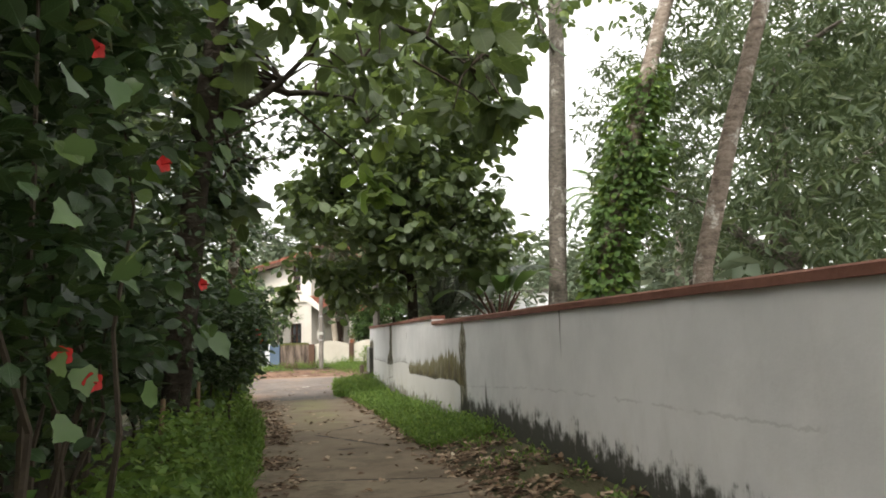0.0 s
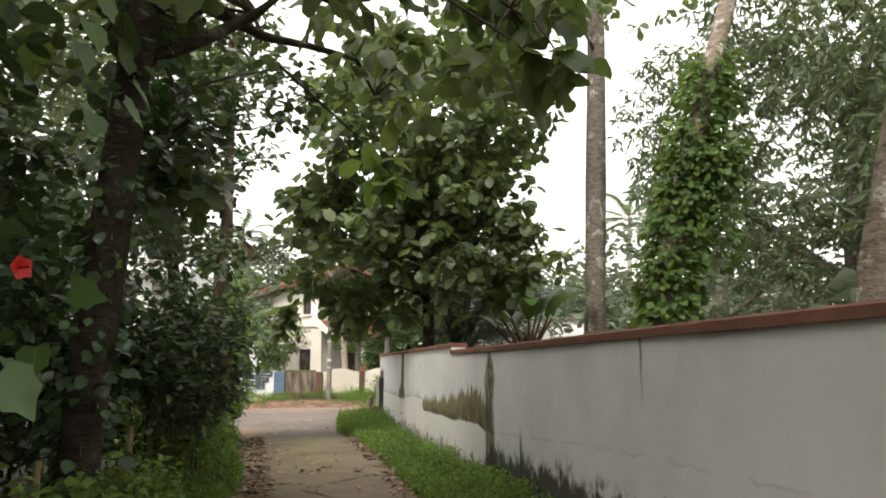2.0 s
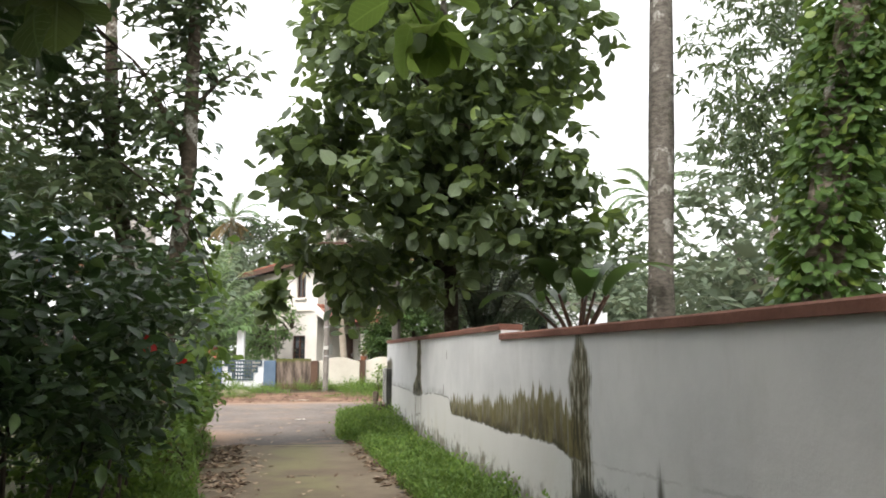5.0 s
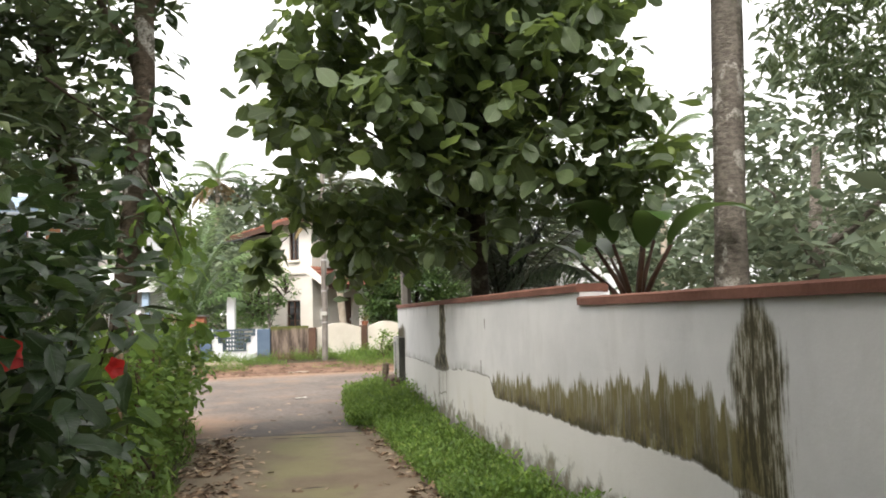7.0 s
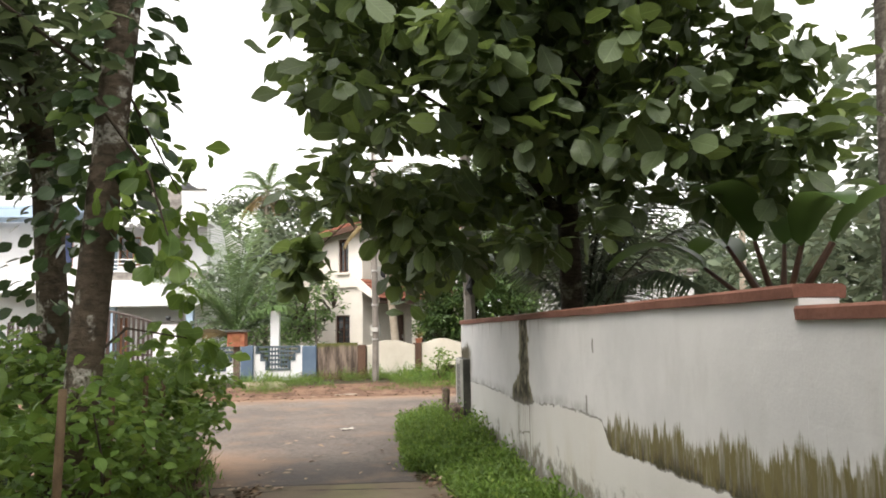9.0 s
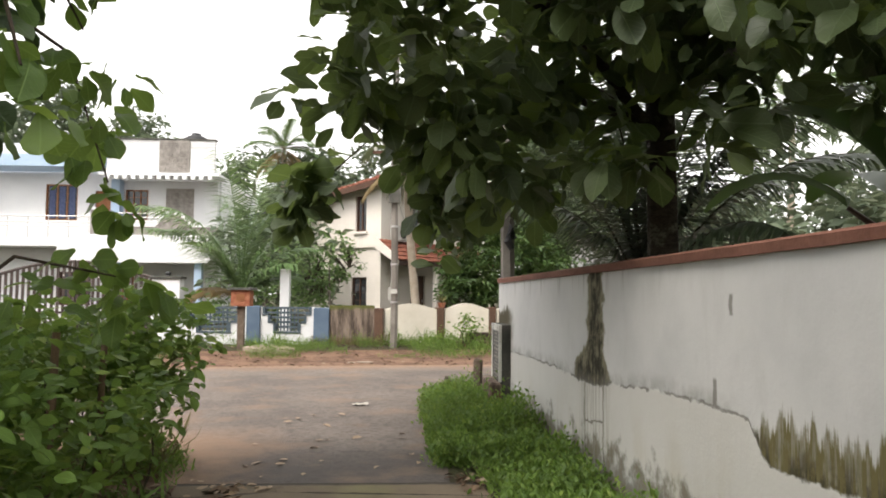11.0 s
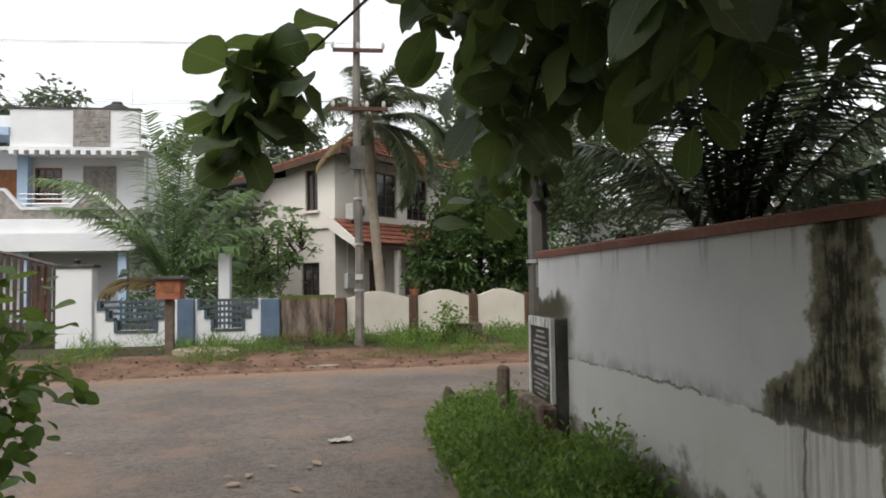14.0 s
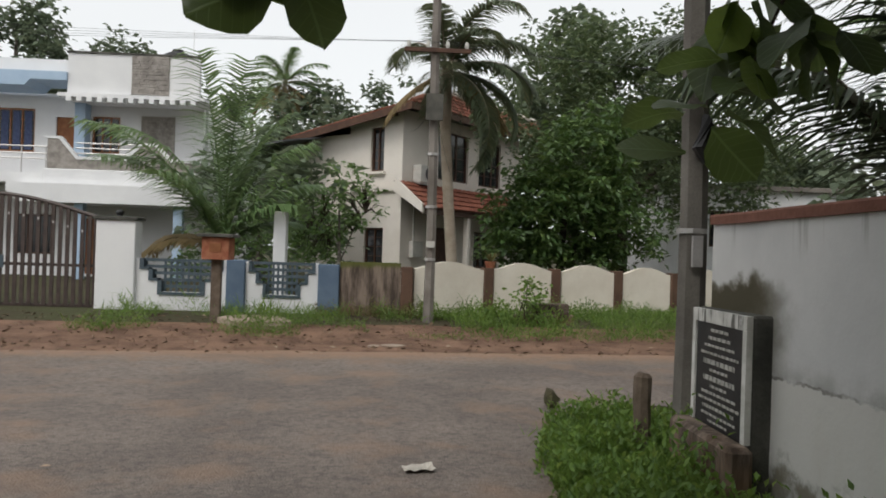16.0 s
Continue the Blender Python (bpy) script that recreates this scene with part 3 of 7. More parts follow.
def rosettes(tips, count, tilt=(-0.5, 0.4), spread=0.06):
    """Several leaves round every twig end. Returns starts and directions."""
    n = len(tips)
    a = (rng.uniform(0, 6.28, n)[:, None] + np.arange(count)[None] * (6.28 / count) + rng.normal(0, 0.3, (n, count))).ravel()
    e = rng.uniform(*tilt, n * count)
    d = np.stack([np.cos(a) * np.cos(e), np.sin(a) * np.cos(e), np.sin(e)], 1)
    at = np.repeat(tips, count, 0) + d * spread + rng.normal(0, spread, (n * count, 3))
    return at, d


def in_blobs(blobs, per_m3, shell=0.45, gap=0.42, scale=0.9):
    """Points in a set of ellipsoids (centre, radii), denser toward the skin, with ragged gaps."""
    out = []
    for (cx, cy, cz), (rx, ry, rz) in blobs:
        n = int(per_m3 * 4.19 * rx * ry * rz)
        d = unit(rng.normal(size=(n, 3)))
        r = rng.uniform(shell ** 3, 1.0, n) ** (1 / 3) * rng.uniform(0.86, 1.08, n)
        p = d * r[:, None] * np.array((rx, ry, rz)) + np.array((cx, cy, cz))
        keep = np.array([noise.noise(Vector(q) * scale) > gap - 0.5 for q in p]) if n else np.zeros(0, bool)
        out.append(p[keep])
    return np.concatenate(out)


WALK_Y = np.array((-3.0, 0, 2.4, 5.3, 9, 12.2, 14.5, 17.8, 19.5))
WALK_X = np.array((0.9, 1.05, 1.27, 1.15, 0.97, 0.82, 0.5, 0.1, -0.1))


def clear(p, side=0.6, low=0.0, high=2.25):
    """Keeps the footway open."""
    x = np.interp(p[:, 1], WALK_Y, WALK_X)
    return p[~((np.abs(p[:, 0] - x) < side) & (p[:, 2] > low) & (p[:, 2] < high) & (p[:, 1] < 19.0))]


# ---- lie of the land ----
LANE_L = ((-12, 0.75), (0, 0.5), (4, 0.35), (7.5, 0.18), (11.5, -0.12), (15, -0.55), (18.0, -0.92), (18.9, -1.02))
LANE_R = ((-12, 3.0), (0, 2.75), (6.7, 2.40), (9.7, 2.15), (14.7, 1.82), (17, 1.58), (19, 1.48))
WALL = ((-12, 4.35), (-8, 4.12), (-4, 3.9), (-1, 3.72), (1.5, 3.59), (3.2, 3.48), (5.0, 3.36), (6.1, 3.28), (8.2, 3.19), (9.6, 3.13), (11.1, 3.04), (13.38, 2.87), (16.1, 2.69), (18.6, 2.51), (20.6, 2.37), (22.7, 2.2))
ROAD_NEAR = ((-90, 25), (-14, 22.7), (-6, 22.0), (-3, 21.3), (-1.7, 20.2), (-1.05, 18.45), (1.25, 18.43), (1.32, 21.5), (1.36, 23.7), (1.7, 24.6), (2.6, 25.2), (5, 25.7), (90, 31))
ROAD_FAR = ((-90, 22.5 + 6.5), (-14, 27.6), (-5.2, 28.15), (-0.8, 28.8), (4, 29.2), (90, 37))


def curve(table, t):
    a = np.array(table, float)
    return np.interp(t, a[:, 0], a[:, 1])


def land(x, y):
    """Height of the ground."""
    x, y = np.asarray(x, float), np.asarray(y, float)
    z = np.clip((18.7 - y) * 0.0095, 0, 0.3)
    far = np.clip((y - curve(ROAD_FAR, x)) / 4.0, 0, 1)
    z = z + 0.2 * far * far * (3 - 2 * far)
    right = np.clip((x - curve(LANE_R, y)) / 0.85, 0, 1) * np.clip((14 - y) / 6, 0, 1)
    left = np.clip((curve(LANE_L, y) - x) / 1.2, 0, 1) * np.clip((20 - y) / 3, 0, 1)
    return z + 0.20 * right + 0.10 * left


def on_land(p, lift=0.0):
    return np.column_stack([p[:, 0], p[:, 1], land(p[:, 0], p[:, 1]) + lift])


def sheet(name, rows, mat, lift):
    """A surface that follows the land, from rows of plan points."""
    g = np.array(rows, float)
    a, b = g.shape[:2]
    p = g.reshape(-1, 2)
    v = on_land(p, lift)
    i = np.arange(a * b).reshape(a, b)
    f = np.stack([i[:-1, :-1], i[:-1, 1:], i[1:, 1:], i[1:, :-1]], -1).reshape(-1, 4)
    ob = mesh_np(name, v, f, mat, None)
    ob["kind"] = "structure"
    return ob


gx = np.concatenate([[-900, -300, -120, -60, -30, -20], np.arange(-14, 14.1, 0.35), [20, 30, 60, 120, 300, 900]])
gy = np.concatenate([[-900, -300, -100, -40, -20], np.arange(-12, 36.1, 0.35), [42, 55, 80, 140, 300, 900]])
ground = sheet("ground", [[(x, y) for x in gx] for y in gy], M["soil"], 0.0)
tagged(ground, "brown soil ground with scattered leaf litter", "ground")
ly = np.append(np.arange(-12, 18.4, 0.25), 18.47)
rows = []
for y in ly:
    a, b = curve(LANE_L, y) + 0.05 * noise.noise((y * 1.7, 0, 3)), curve(LANE_R, y) + 0.06 * noise.noise((y * 1.3, 5, 3))
    rows.append([(a + (b - a) * s, y) for s in np.linspace(0, 1, 9)])
lane = tagged(sheet("road_lane", rows, M["lane"], 0.02), "worn brownish concrete lane with cracks", "lane")
rx = np.concatenate([[-90, -60, -40, -25], np.arange(-18, -1.2, 0.5), np.arange(-1.2, 3, 0.04), np.arange(3, 16, 0.5), [25, 40, 60, 90]])
rows = []
for x in rx:
    a, b = curve(ROAD_NEAR, x) + 0.06 * noise.noise((x * 2.1, 0, 1)), curve(ROAD_FAR, x) + 0.18 * noise.noise((x * 0.9, 2, 1))
    rows.append([(x, a + (b - a) * s) for s in np.linspace(0, 1, 14)])
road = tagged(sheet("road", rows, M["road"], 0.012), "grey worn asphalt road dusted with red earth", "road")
rows = []
for x in rx[::2]:
    b = curve(ROAD_FAR, x)
    rows.append([(x, b - 0.25 + 0.15 * noise.noise((x * 1.3, 7, 1)) + s * 2.9) for s in np.linspace(0, 1, 5)])
verge = tagged(sheet("pavement_verge", rows, M["red_dirt"], 0.006), "red earth verge along the far road edge", "verge")
rows = [[(x, y) for x in np.linspace(-3.4, curve(LANE_L, min(y, 18.9)) + 0.1, 5)] for y in np.arange(17.2, 21.0, 0.3)]
tagged(sheet("pavement_shoulder", rows, M["red_dirt"], 0.007), "trodden red earth shoulder at the lane mouth", "verge")


# ---- the white compound wall ----
def wall_run(name, y0, y1, top0, top1, label):
    ys = np.arange(y0, y1 + 0.01, (y1 - y0) / max(2, round((y1 - y0) / 0.4)))
    s = Shape()
    v, f = [], []
    for i, y in enumerate(ys):
        x = curve(WALL, y)
        top = top0 + (top1 - top0) * (y - y0) / (y1 - y0)
        for z in np.linspace(-0.2, top, 9):
            v.append((x + 0.012 * noise.noise((y * 1.2, z * 1.4, 0)), y, z))
        v.append((x + 0.2, y, top))
        v.append((x + 0.2, y, -0.2))
    for i in range(len(ys) - 1):
        for j in range(10):
            a = i * 11 + j
            f.append((a, a + 1, a + 12, a + 11))
    n = (len(ys) - 1) * 11
    f += [tuple(range(10, -1, -1)), tuple(range(n, n + 11))]
    body = s.add(v, f).obj(name, M["wall"])
    tagged(body, label, "wall", "", "structure")
    c = Shape()
    v, f = [], []
    for y in ys:
        x, top = curve(WALL, y), top0 + (top1 - top0) * (y - y0) / (y1 - y0)
        j = 0.012 * noise.noise((y * 4.3, 1, 9))
        v += [(x - 0.03 + j, y, top - 0.004 + j * 0.6), (x - 0.035 + j, y, top + 0.05), (x - 0.02, y, top + 0.064 + j * 0.4), (x + 0.22, y, top + 0.064), (x + 0.24, y, top + 0.05), (x + 0.235, y, top - 0.006)]
    for i in range(len(ys) - 1):
        for k in range(6):
            a, b = i * 6 + k, i * 6 + (k + 1) % 6
            f.append((a, b, b + 6, a + 6))
    n = (len(ys) - 1) * 6
    f += [(5, 4, 3, 2, 1, 0), tuple(range(n, n + 6))]
    c.add(v, f).obj("coping", M["coping"], body, "red oxide painted cement coping")
    return body


wall_run("wall_lane_near", -12, 13.38, 1.915, 1.72, "white painted compound wall with black mould at its foot")
wall_run("wall_lane_far", 13.38, 22.7, 1.825, 1.745, "white painted compound wall with brown damp stains and cracks")
# return of the wall along the road, and closing plain walls
turn = pose(2.42, 22.5, 0, 0, 0, 22)
tagged(Shape().box(0, 15, 0, 0.2, -0.2, 1.73, turn).obj("wall_road_return", M["wall"]), "white painted compound wall facing the road", "wall", "", "structure")
tagged(Shape().box(0, 15, -0.03, 0.23, 1.732, 1.81, turn).obj("trim_road_return", M["coping"]), "red oxide painted coping on the road wall", "coping", "", "structure")


# ---- plants ----
def limb(a, b, r0, r1, sag=0.0, n=6, wild=0.08):
    a, b = Vector(a), Vector(b)
    pts = []
    for i in range(n):
        t = i / (n - 1)
        p = a.lerp(b, t)
        p.z += sag * math.sin(math.pi * t)
        if 0 < i < n - 1:
            p += Vector((rng.normal(), rng.normal(), rng.normal())) * wild * (b - a).length * 0.3
        pts.append(p)
    return pts, [r0 + (r1 - r0) * i / (n - 1) for i in range(n)]


def tree(name, base, path, radii, limbs, tips, leaf, label, category="tree", bark="bark_dark", group="", twigs=True):
    """A tapered trunk, limbs, thin twigs and a crown of single leaves."""
    t = thing(name, base, label, category, group)
    Shape().tube(path, radii, 10, 0.25).obj("trunk", M[bark], t, smooth=True)
    ends = []
    for a, b, r in limbs:
        pts, rad = limb(a, b, r, r * 0.25, 0.25)
        Shape().tube(pts, rad, 6, 0.2).obj("limb", M[bark], t, smooth=True)
        ends += pts[2:]
    if twigs and len(ends):
        e = np.array([tuple(p) for p in ends])
        for p in tips[:: max(1, len(tips) // 160)]:
            q = e[np.argmin(((e - p) ** 2).sum(1))]
            if ((p - q) ** 2).sum() > 0.7:
                continue
            mid = (p + q) / 2 + np.array((0, 0, 0.12))
            Shape().tube([q, mid, p], [0.018, 0.012, 0.006], 4).obj("twig", M["twig"], t)
    if leaf == "teak":
        at, d = rosettes(tips, 7, (-1.15, 0.25), 0.06)
        L = rng.uniform(0.14, 0.37, len(at))
        leaves("crown", at, d, L, L * rng.uniform(0.5, 0.74, len(at)), M["teak"], t, BROAD)
    elif leaf == "mango":
        at, d = rosettes(tips, 9, (-1.2, 0.1), 0.04)
        L = rng.uniform(0.16, 0.29, len(at))
        leaves("crown", at, d, L, L * 0.28, M["mango"], t, LITE)
    elif leaf == "shrub":
        at, d = rosettes(tips, 7, (-0.8, 0.5), 0.05)
        L = rng.uniform(0.10, 0.19, len(at))
        leaves("crown", at, d, L, L * 0.5, M["garden_leaf"], t, LITE)
    elif leaf == "bush":
        at, d = rosettes(tips, 8, (-0.9, 0.3), 0.05)
        L = rng.uniform(0.14, 0.26, len(at))
        leaves("crown", at, d, L, L * 0.45, M["bush"], t, LITE)
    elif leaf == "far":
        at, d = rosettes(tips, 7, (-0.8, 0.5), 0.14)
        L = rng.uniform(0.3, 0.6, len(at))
        leaves("crown", at, d, L, L * 0.5, M["hazed_leaf"], t, LITE)
    elif leaf == "dark":
        at, d = rosettes(tips, 8, (-0.8, 0.5), 0.08)
        L = rng.uniform(0.14, 0.26, len(at))
        leaves("crown", at, d, L, L * 0.45, M["mango"], t, LITE)
    return t


def frond(at, az, rise, length, droop, mats, parent, name="frond", pairs=80, leaf=0.55, hang=0.35, width=0.055):
    """A palm leaf: an arched rib with two rows of leaflets."""
    pts = []
    n = 12
    p, e = Vector(at), rise
    for i in range(n + 1):
        pts.append(p.copy())
        p = p + Vector((math.cos(az) * math.cos(e), math.sin(az) * math.cos(e), math.sin(e))) * (length / n)
        e -= droop / n * (0.4 + 1.2 * i / n)
    rib = Shape().tube(pts, [0.028 * (1 - 0.85 * i / n) for i in range(n + 1)], 5).obj(name, mats[1], parent)
    q = np.array([tuple(x) for x in pts])
    u = np.linspace(0.14, 0.99, pairs)
    k = u * n
    i0 = np.minimum(k.astype(int), n - 1)
    pos = q[i0] + (q[i0 + 1] - q[i0]) * (k - i0)[:, None]
    tan = unit(q[i0 + 1] - q[i0])
    side = unit(np.cross(tan, np.array((0, 0, 1.0))[None]))
    at2, d2, l2 = [], [], []
    for sgn in (-1, 1):
        d = side * sgn * 0.85 + tan * 0.6 + np.array((0, 0, -hang)) + rng.normal(0, 0.07, (pairs, 3))
        at2.append(pos)
        d2.append(d)
        l2.append(leaf * (0.45 + 0.55 * np.sin(np.pi * (0.12 + 0.8 * u))) * rng.uniform(0.85, 1.1, pairs))
    at2, d2, l2 = np.concatenate(at2), np.concatenate(d2), np.concatenate(l2)
    up = unit(np.repeat(np.array(((0, 0, 1.0),)), len(at2), 0) + np.concatenate([tan, tan]) * -0.3)
    leaves("frond_blade", at2, d2, l2, width, mats[0], rib, BLADE, up)
    return rib


def palm(name, base, trunk, radii, fronds, label, mats, bark="palm_trunk", dry=0, group="", hang=0.35, width=0.055, pairs=80):
    t = thing(name, base, label, "palm tree", group)
    Shape().tube(trunk, radii, 10, 0.12).obj("trunk", M[bark], t, smooth=True)
    top = trunk[-1]
    for i, (az, rise, length, droop, leaf) in enumerate(fronds):
        frond(top, az, rise, length, droop, (M["palm_dry"], M["palm_dry"]) if i < dry else mats, t, leaf=leaf, hang=hang, width=width, pairs=pairs)
    return t


def ring_fronds(n, length, leaf, lo=-0.2, hi=1.3, droop=1.5, spin=0.0):
    return [(spin + i * 2.4, lo + (hi - lo) * (i / (n - 1)), length * rng.uniform(0.85, 1.1), droop * rng.uniform(0.7, 1.2), leaf) for i in range(n)]


# the large-leaved tree that leans over the lane from behind the wall
blobs = [((3.0, 18.3, 6.8), (2.8, 2.9, 2.8)), ((0.25, 18.2, 3.4), (0.5, 0.5, 0.5)), ((1.6, 17.9, 4.6), (1.9, 1.9, 1.7)), ((3.4, 17.2, 4.5), (2.0, 1.8, 1.6)), ((4.9, 17.8, 3.9), (1.2, 1.3, 1.0)),
         ((1.3, 18.4, 3.3), (1.1, 1.2, 1.05)), ((2.6, 17.4, 3.2), (1.0, 0.9, 0.8)), ((0.25, 18.2, 4.6), (0.8, 1.0, 0.8)), ((1.3, 19.2, 3.0), (0.7, 0.7, 0.7)), ((3.2, 20.2, 5.6), (1.8, 1.4, 1.2)), ((1.4, 20.0, 4.9), (1.3, 1.2, 0.9)),
         ((2.3, 18.6, 2.6), (0.55, 0.7, 0.45)), ((4.4, 17.0, 3.2), (0.8, 0.7, 0.7))]
tips = clear(in_blobs(blobs, 13.5, 0.4, 0.42), 1.1, 0.0, 2.5)
tree("teak_tree", (3.08, 18.5, 0.05), [(3.08, 18.5, -0.1), (3.09, 18.52, 1.2), (3.05, 18.45, 3.0), (3.0, 18.35, 5.0), (2.9, 18.3, 7.5), (2.85, 18.3, 9.0)], [0.17, 0.15, 0.13, 0.11, 0.07, 0.03],
     [((3.05, 18.45, 2.9), (1.3, 18.0, 4.3), 0.06), ((3.05, 18.45, 3.2), (4.9, 17.7, 4.6), 0.06), ((3.03, 18.4, 3.6), (3.3, 16.4, 4.8), 0.06), ((3, 18.4, 4.2), (0.4, 18.1, 5.2), 0.06), ((3, 18.4, 4.6), (4.8, 19.4, 6.6), 0.05), ((2.95, 18.3, 5.5), (1.4, 17.2, 7.4), 0.05), ((2.95, 18.3, 5.8), (4.3, 17.0, 7.8), 0.05), ((3.03, 18.4, 3.0), (1.2, 19.0, 3.2), 0.05)],
     tips, "teak", "large-leaved green tree behind the white wall, branches over the lane", bark="bark_dark")


def hanging_branch(name, path, ends, label, size=(0.2, 0.34), count=7, leaf="teak"):
    """A thin drooping branch of the tree with big round leaves."""
    t = thing(name, path[0], label, "branch", "drooping branches over the lane")
    Shape().tube(path, list(np.linspace(0.016, 0.005, len(path))), 5).obj("stem", M["twig"], t)
    tips = np.array(ends, float)
    at, d = rosettes(tips, count, (-1.25, 0.15), 0.05)
    L = rng.uniform(*size, len(at))
    leaves("foliage", at, d, L, L * rng.uniform(0.6, 0.85, len(at)), M[leaf], t, BROAD)
    return t


hanging_branch("drooping_branch", [(1.3, 19.0, 3.6), (0.6, 19.7, 3.25), (0.0, 19.95, 2.75), (-0.12, 19.9, 2.55)], [(-0.2, 19.9, 2.6), (-0.1, 19.95, 2.75), (-0.3, 19.85, 2.5), (-0.22, 19.8, 2.4), (-0.35, 19.95, 2.62), (-0.05, 19.9, 2.6), (-0.15, 19.85, 2.85), (0.02, 19.95, 2.9), (-0.28, 19.9, 2.75)], "drooping branch with large round green leaves", (0.26, 0.38), 5)
hanging_branch("drooping_branch", [(1.8, 19.4, 3.4), (1.5, 20.2, 2.7), (1.35, 20.4, 2.2)], [(1.35, 20.4, 2.25), (1.25, 20.5, 2.05), (1.5, 20.3, 2.35), (1.3, 20.4, 2.5), (1.45, 20.4, 2.7)], "drooping branch with large round green leaves", (0.2, 0.32), 6)
hanging_branch("drooping_branch", [(1.5, 18.6, 3.1), (1.25, 18.9, 2.6), (1.15, 19.0, 2.2)], [(1.15, 19.0, 2.25), (1.2, 18.9, 2.5), (1.05, 19.1, 2.4), (1.1, 19.0, 2.75)], "drooping branch with large round green leaves", (0.2, 0.3), 6)

# branches with large leaves high over the first half of the lane
# The last three blobs are unseen foliage, added to shade the near wall.
tips = clear(in_blobs([((1.9, 9.4, 5.3), (1.5, 1.8, 1.1)), ((2.5, 8.2, 5.0), (1.4, 1.7, 1.0)), ((0.6, 6.6, 4.8), (1.5, 1.4, 0.9)), ((-0.8, 7.2, 4.6), (1.1, 1.4, 1.2)), ((1.65, 9.6, 3.65), (0.35, 0.35, 0.3)), ((2.7, 7.8, 4.0), (0.45, 0.5, 0.35)), ((2.3, 2.6, 5.5), (1.5, 1.7, 0.8)), ((3.6, 4.6, 5.8), (1.3, 1.5, 0.8)), ((3.0, 6.6, 5.9), (1.2, 1.2, 0.6))], 5.0, 0.3, 0.42), 0.6, 0, 2.6)
tree("shade_tree", (-0.45, 7.15, 0.15), [(-0.52, 7.15, 0.0), (-0.45, 7.15, 1.0), (-0.36, 7.1, 2.2), (-0.2, 6.95, 3.6), (0.0, 6.9, 5.2), (0.1, 6.9, 7.0)], [0.18, 0.145, 0.13, 0.115, 0.09, 0.05],
     [((-0.2, 6.95, 3.6), (1.4, 8.2, 4.8), 0.06), ((-0.15, 6.9, 4.0), (1.5, 9.5, 4.4), 0.06), ((0, 6.9, 5.0), (2.6, 7.8, 4.6), 0.05), ((0, 6.9, 4.8), (-1.4, 6.0, 6.0), 0.05), ((0, 6.9, 5.0), (2.2, 3.0, 5.5), 0.05), ((0, 6.9, 5.1), (3.4, 4.8, 5.7), 0.05)],
     tips, "teak", "dark-trunked tree at the lane edge with large leaves overhead")

tips = in_blobs([((-2.3, 8.6, 5.4), (1.7, 2.0, 1.6)), ((-2.0, 6.0, 5.6), (1.8, 1.8, 1.5)), ((-2.6, 11.0, 5.2), (1.6, 1.6, 1.4)), ((-1.6, 10.4, 6.4), (1.3, 1.5, 1.0))], 11.0, 0.35, 0.42)
tree("hedge_tree", (-2.4, 8.4, 0.2), [(-2.4, 8.4, 0), (-2.4, 8.4, 2.0), (-2.35, 8.3, 4.0), (-2.3, 8.3, 6.2)], [0.16, 0.14, 0.11, 0.04],
     [((-2.38, 8.35, 3.4), (-2.0, 6.2, 5.4), 0.06), ((-2.38, 8.35, 3.6), (-2.6, 10.8, 5.2), 0.06)], tips, "dark", "dark leafy tree behind the hedge", bark="bark_dark")

# unseen spreading tree rooted in the hedge, added to shade the lane's first part
tips = in_blobs([((0.5, 0.5, 7.6), (3.2, 3.4, 1.1)), ((3.6, 3.2, 8.0), (2.8, 3.2, 1.1)), ((-0.6, 4.6, 8.2), (2.8, 2.8, 1.0)), ((2.2, -3.6, 7.2), (3.6, 2.6, 1.2)), ((5.6, 0.0, 7.6), (2.4, 2.8, 1.2)), ((-3.2, 2.0, 6.8), (2.2, 3.0, 1.6)), ((3.2, 7.4, 9.2), (2.6, 2.2, 0.9))], 2.3, 0.2, 0.40)
tree("unseen_canopy_tree", (-2.6, 0.8, 0.2), [(-2.6, 0.8, 0), (-2.5, 0.8, 2.4), (-2.2, 0.9, 4.6), (-1.6, 1.0, 6.6), (-1.0, 1.2, 8.0)], [0.3, 0.25, 0.21, 0.15, 0.06],
     [((-2.2, 0.9, 4.6), (1.2, 0.4, 7.4), 0.1), ((-1.9, 1.0, 5.6), (3.4, 3.0, 7.8), 0.1), ((-1.8, 1.0, 6.0), (-0.6, 4.6, 8.0), 0.08), ((-2.2, 0.9, 4.8), (2.0, -3.4, 7.0), 0.09), ((1.2, 0.4, 7.2), (5.6, 0.0, 7.6), 0.06), ((-2.3, 0.9, 4.2), (-3.4, 2.2, 6.8), 0.07)], tips, "far", "unseen spreading tree added behind the hedge to cast shade", bark="bark_dark", twigs=False)

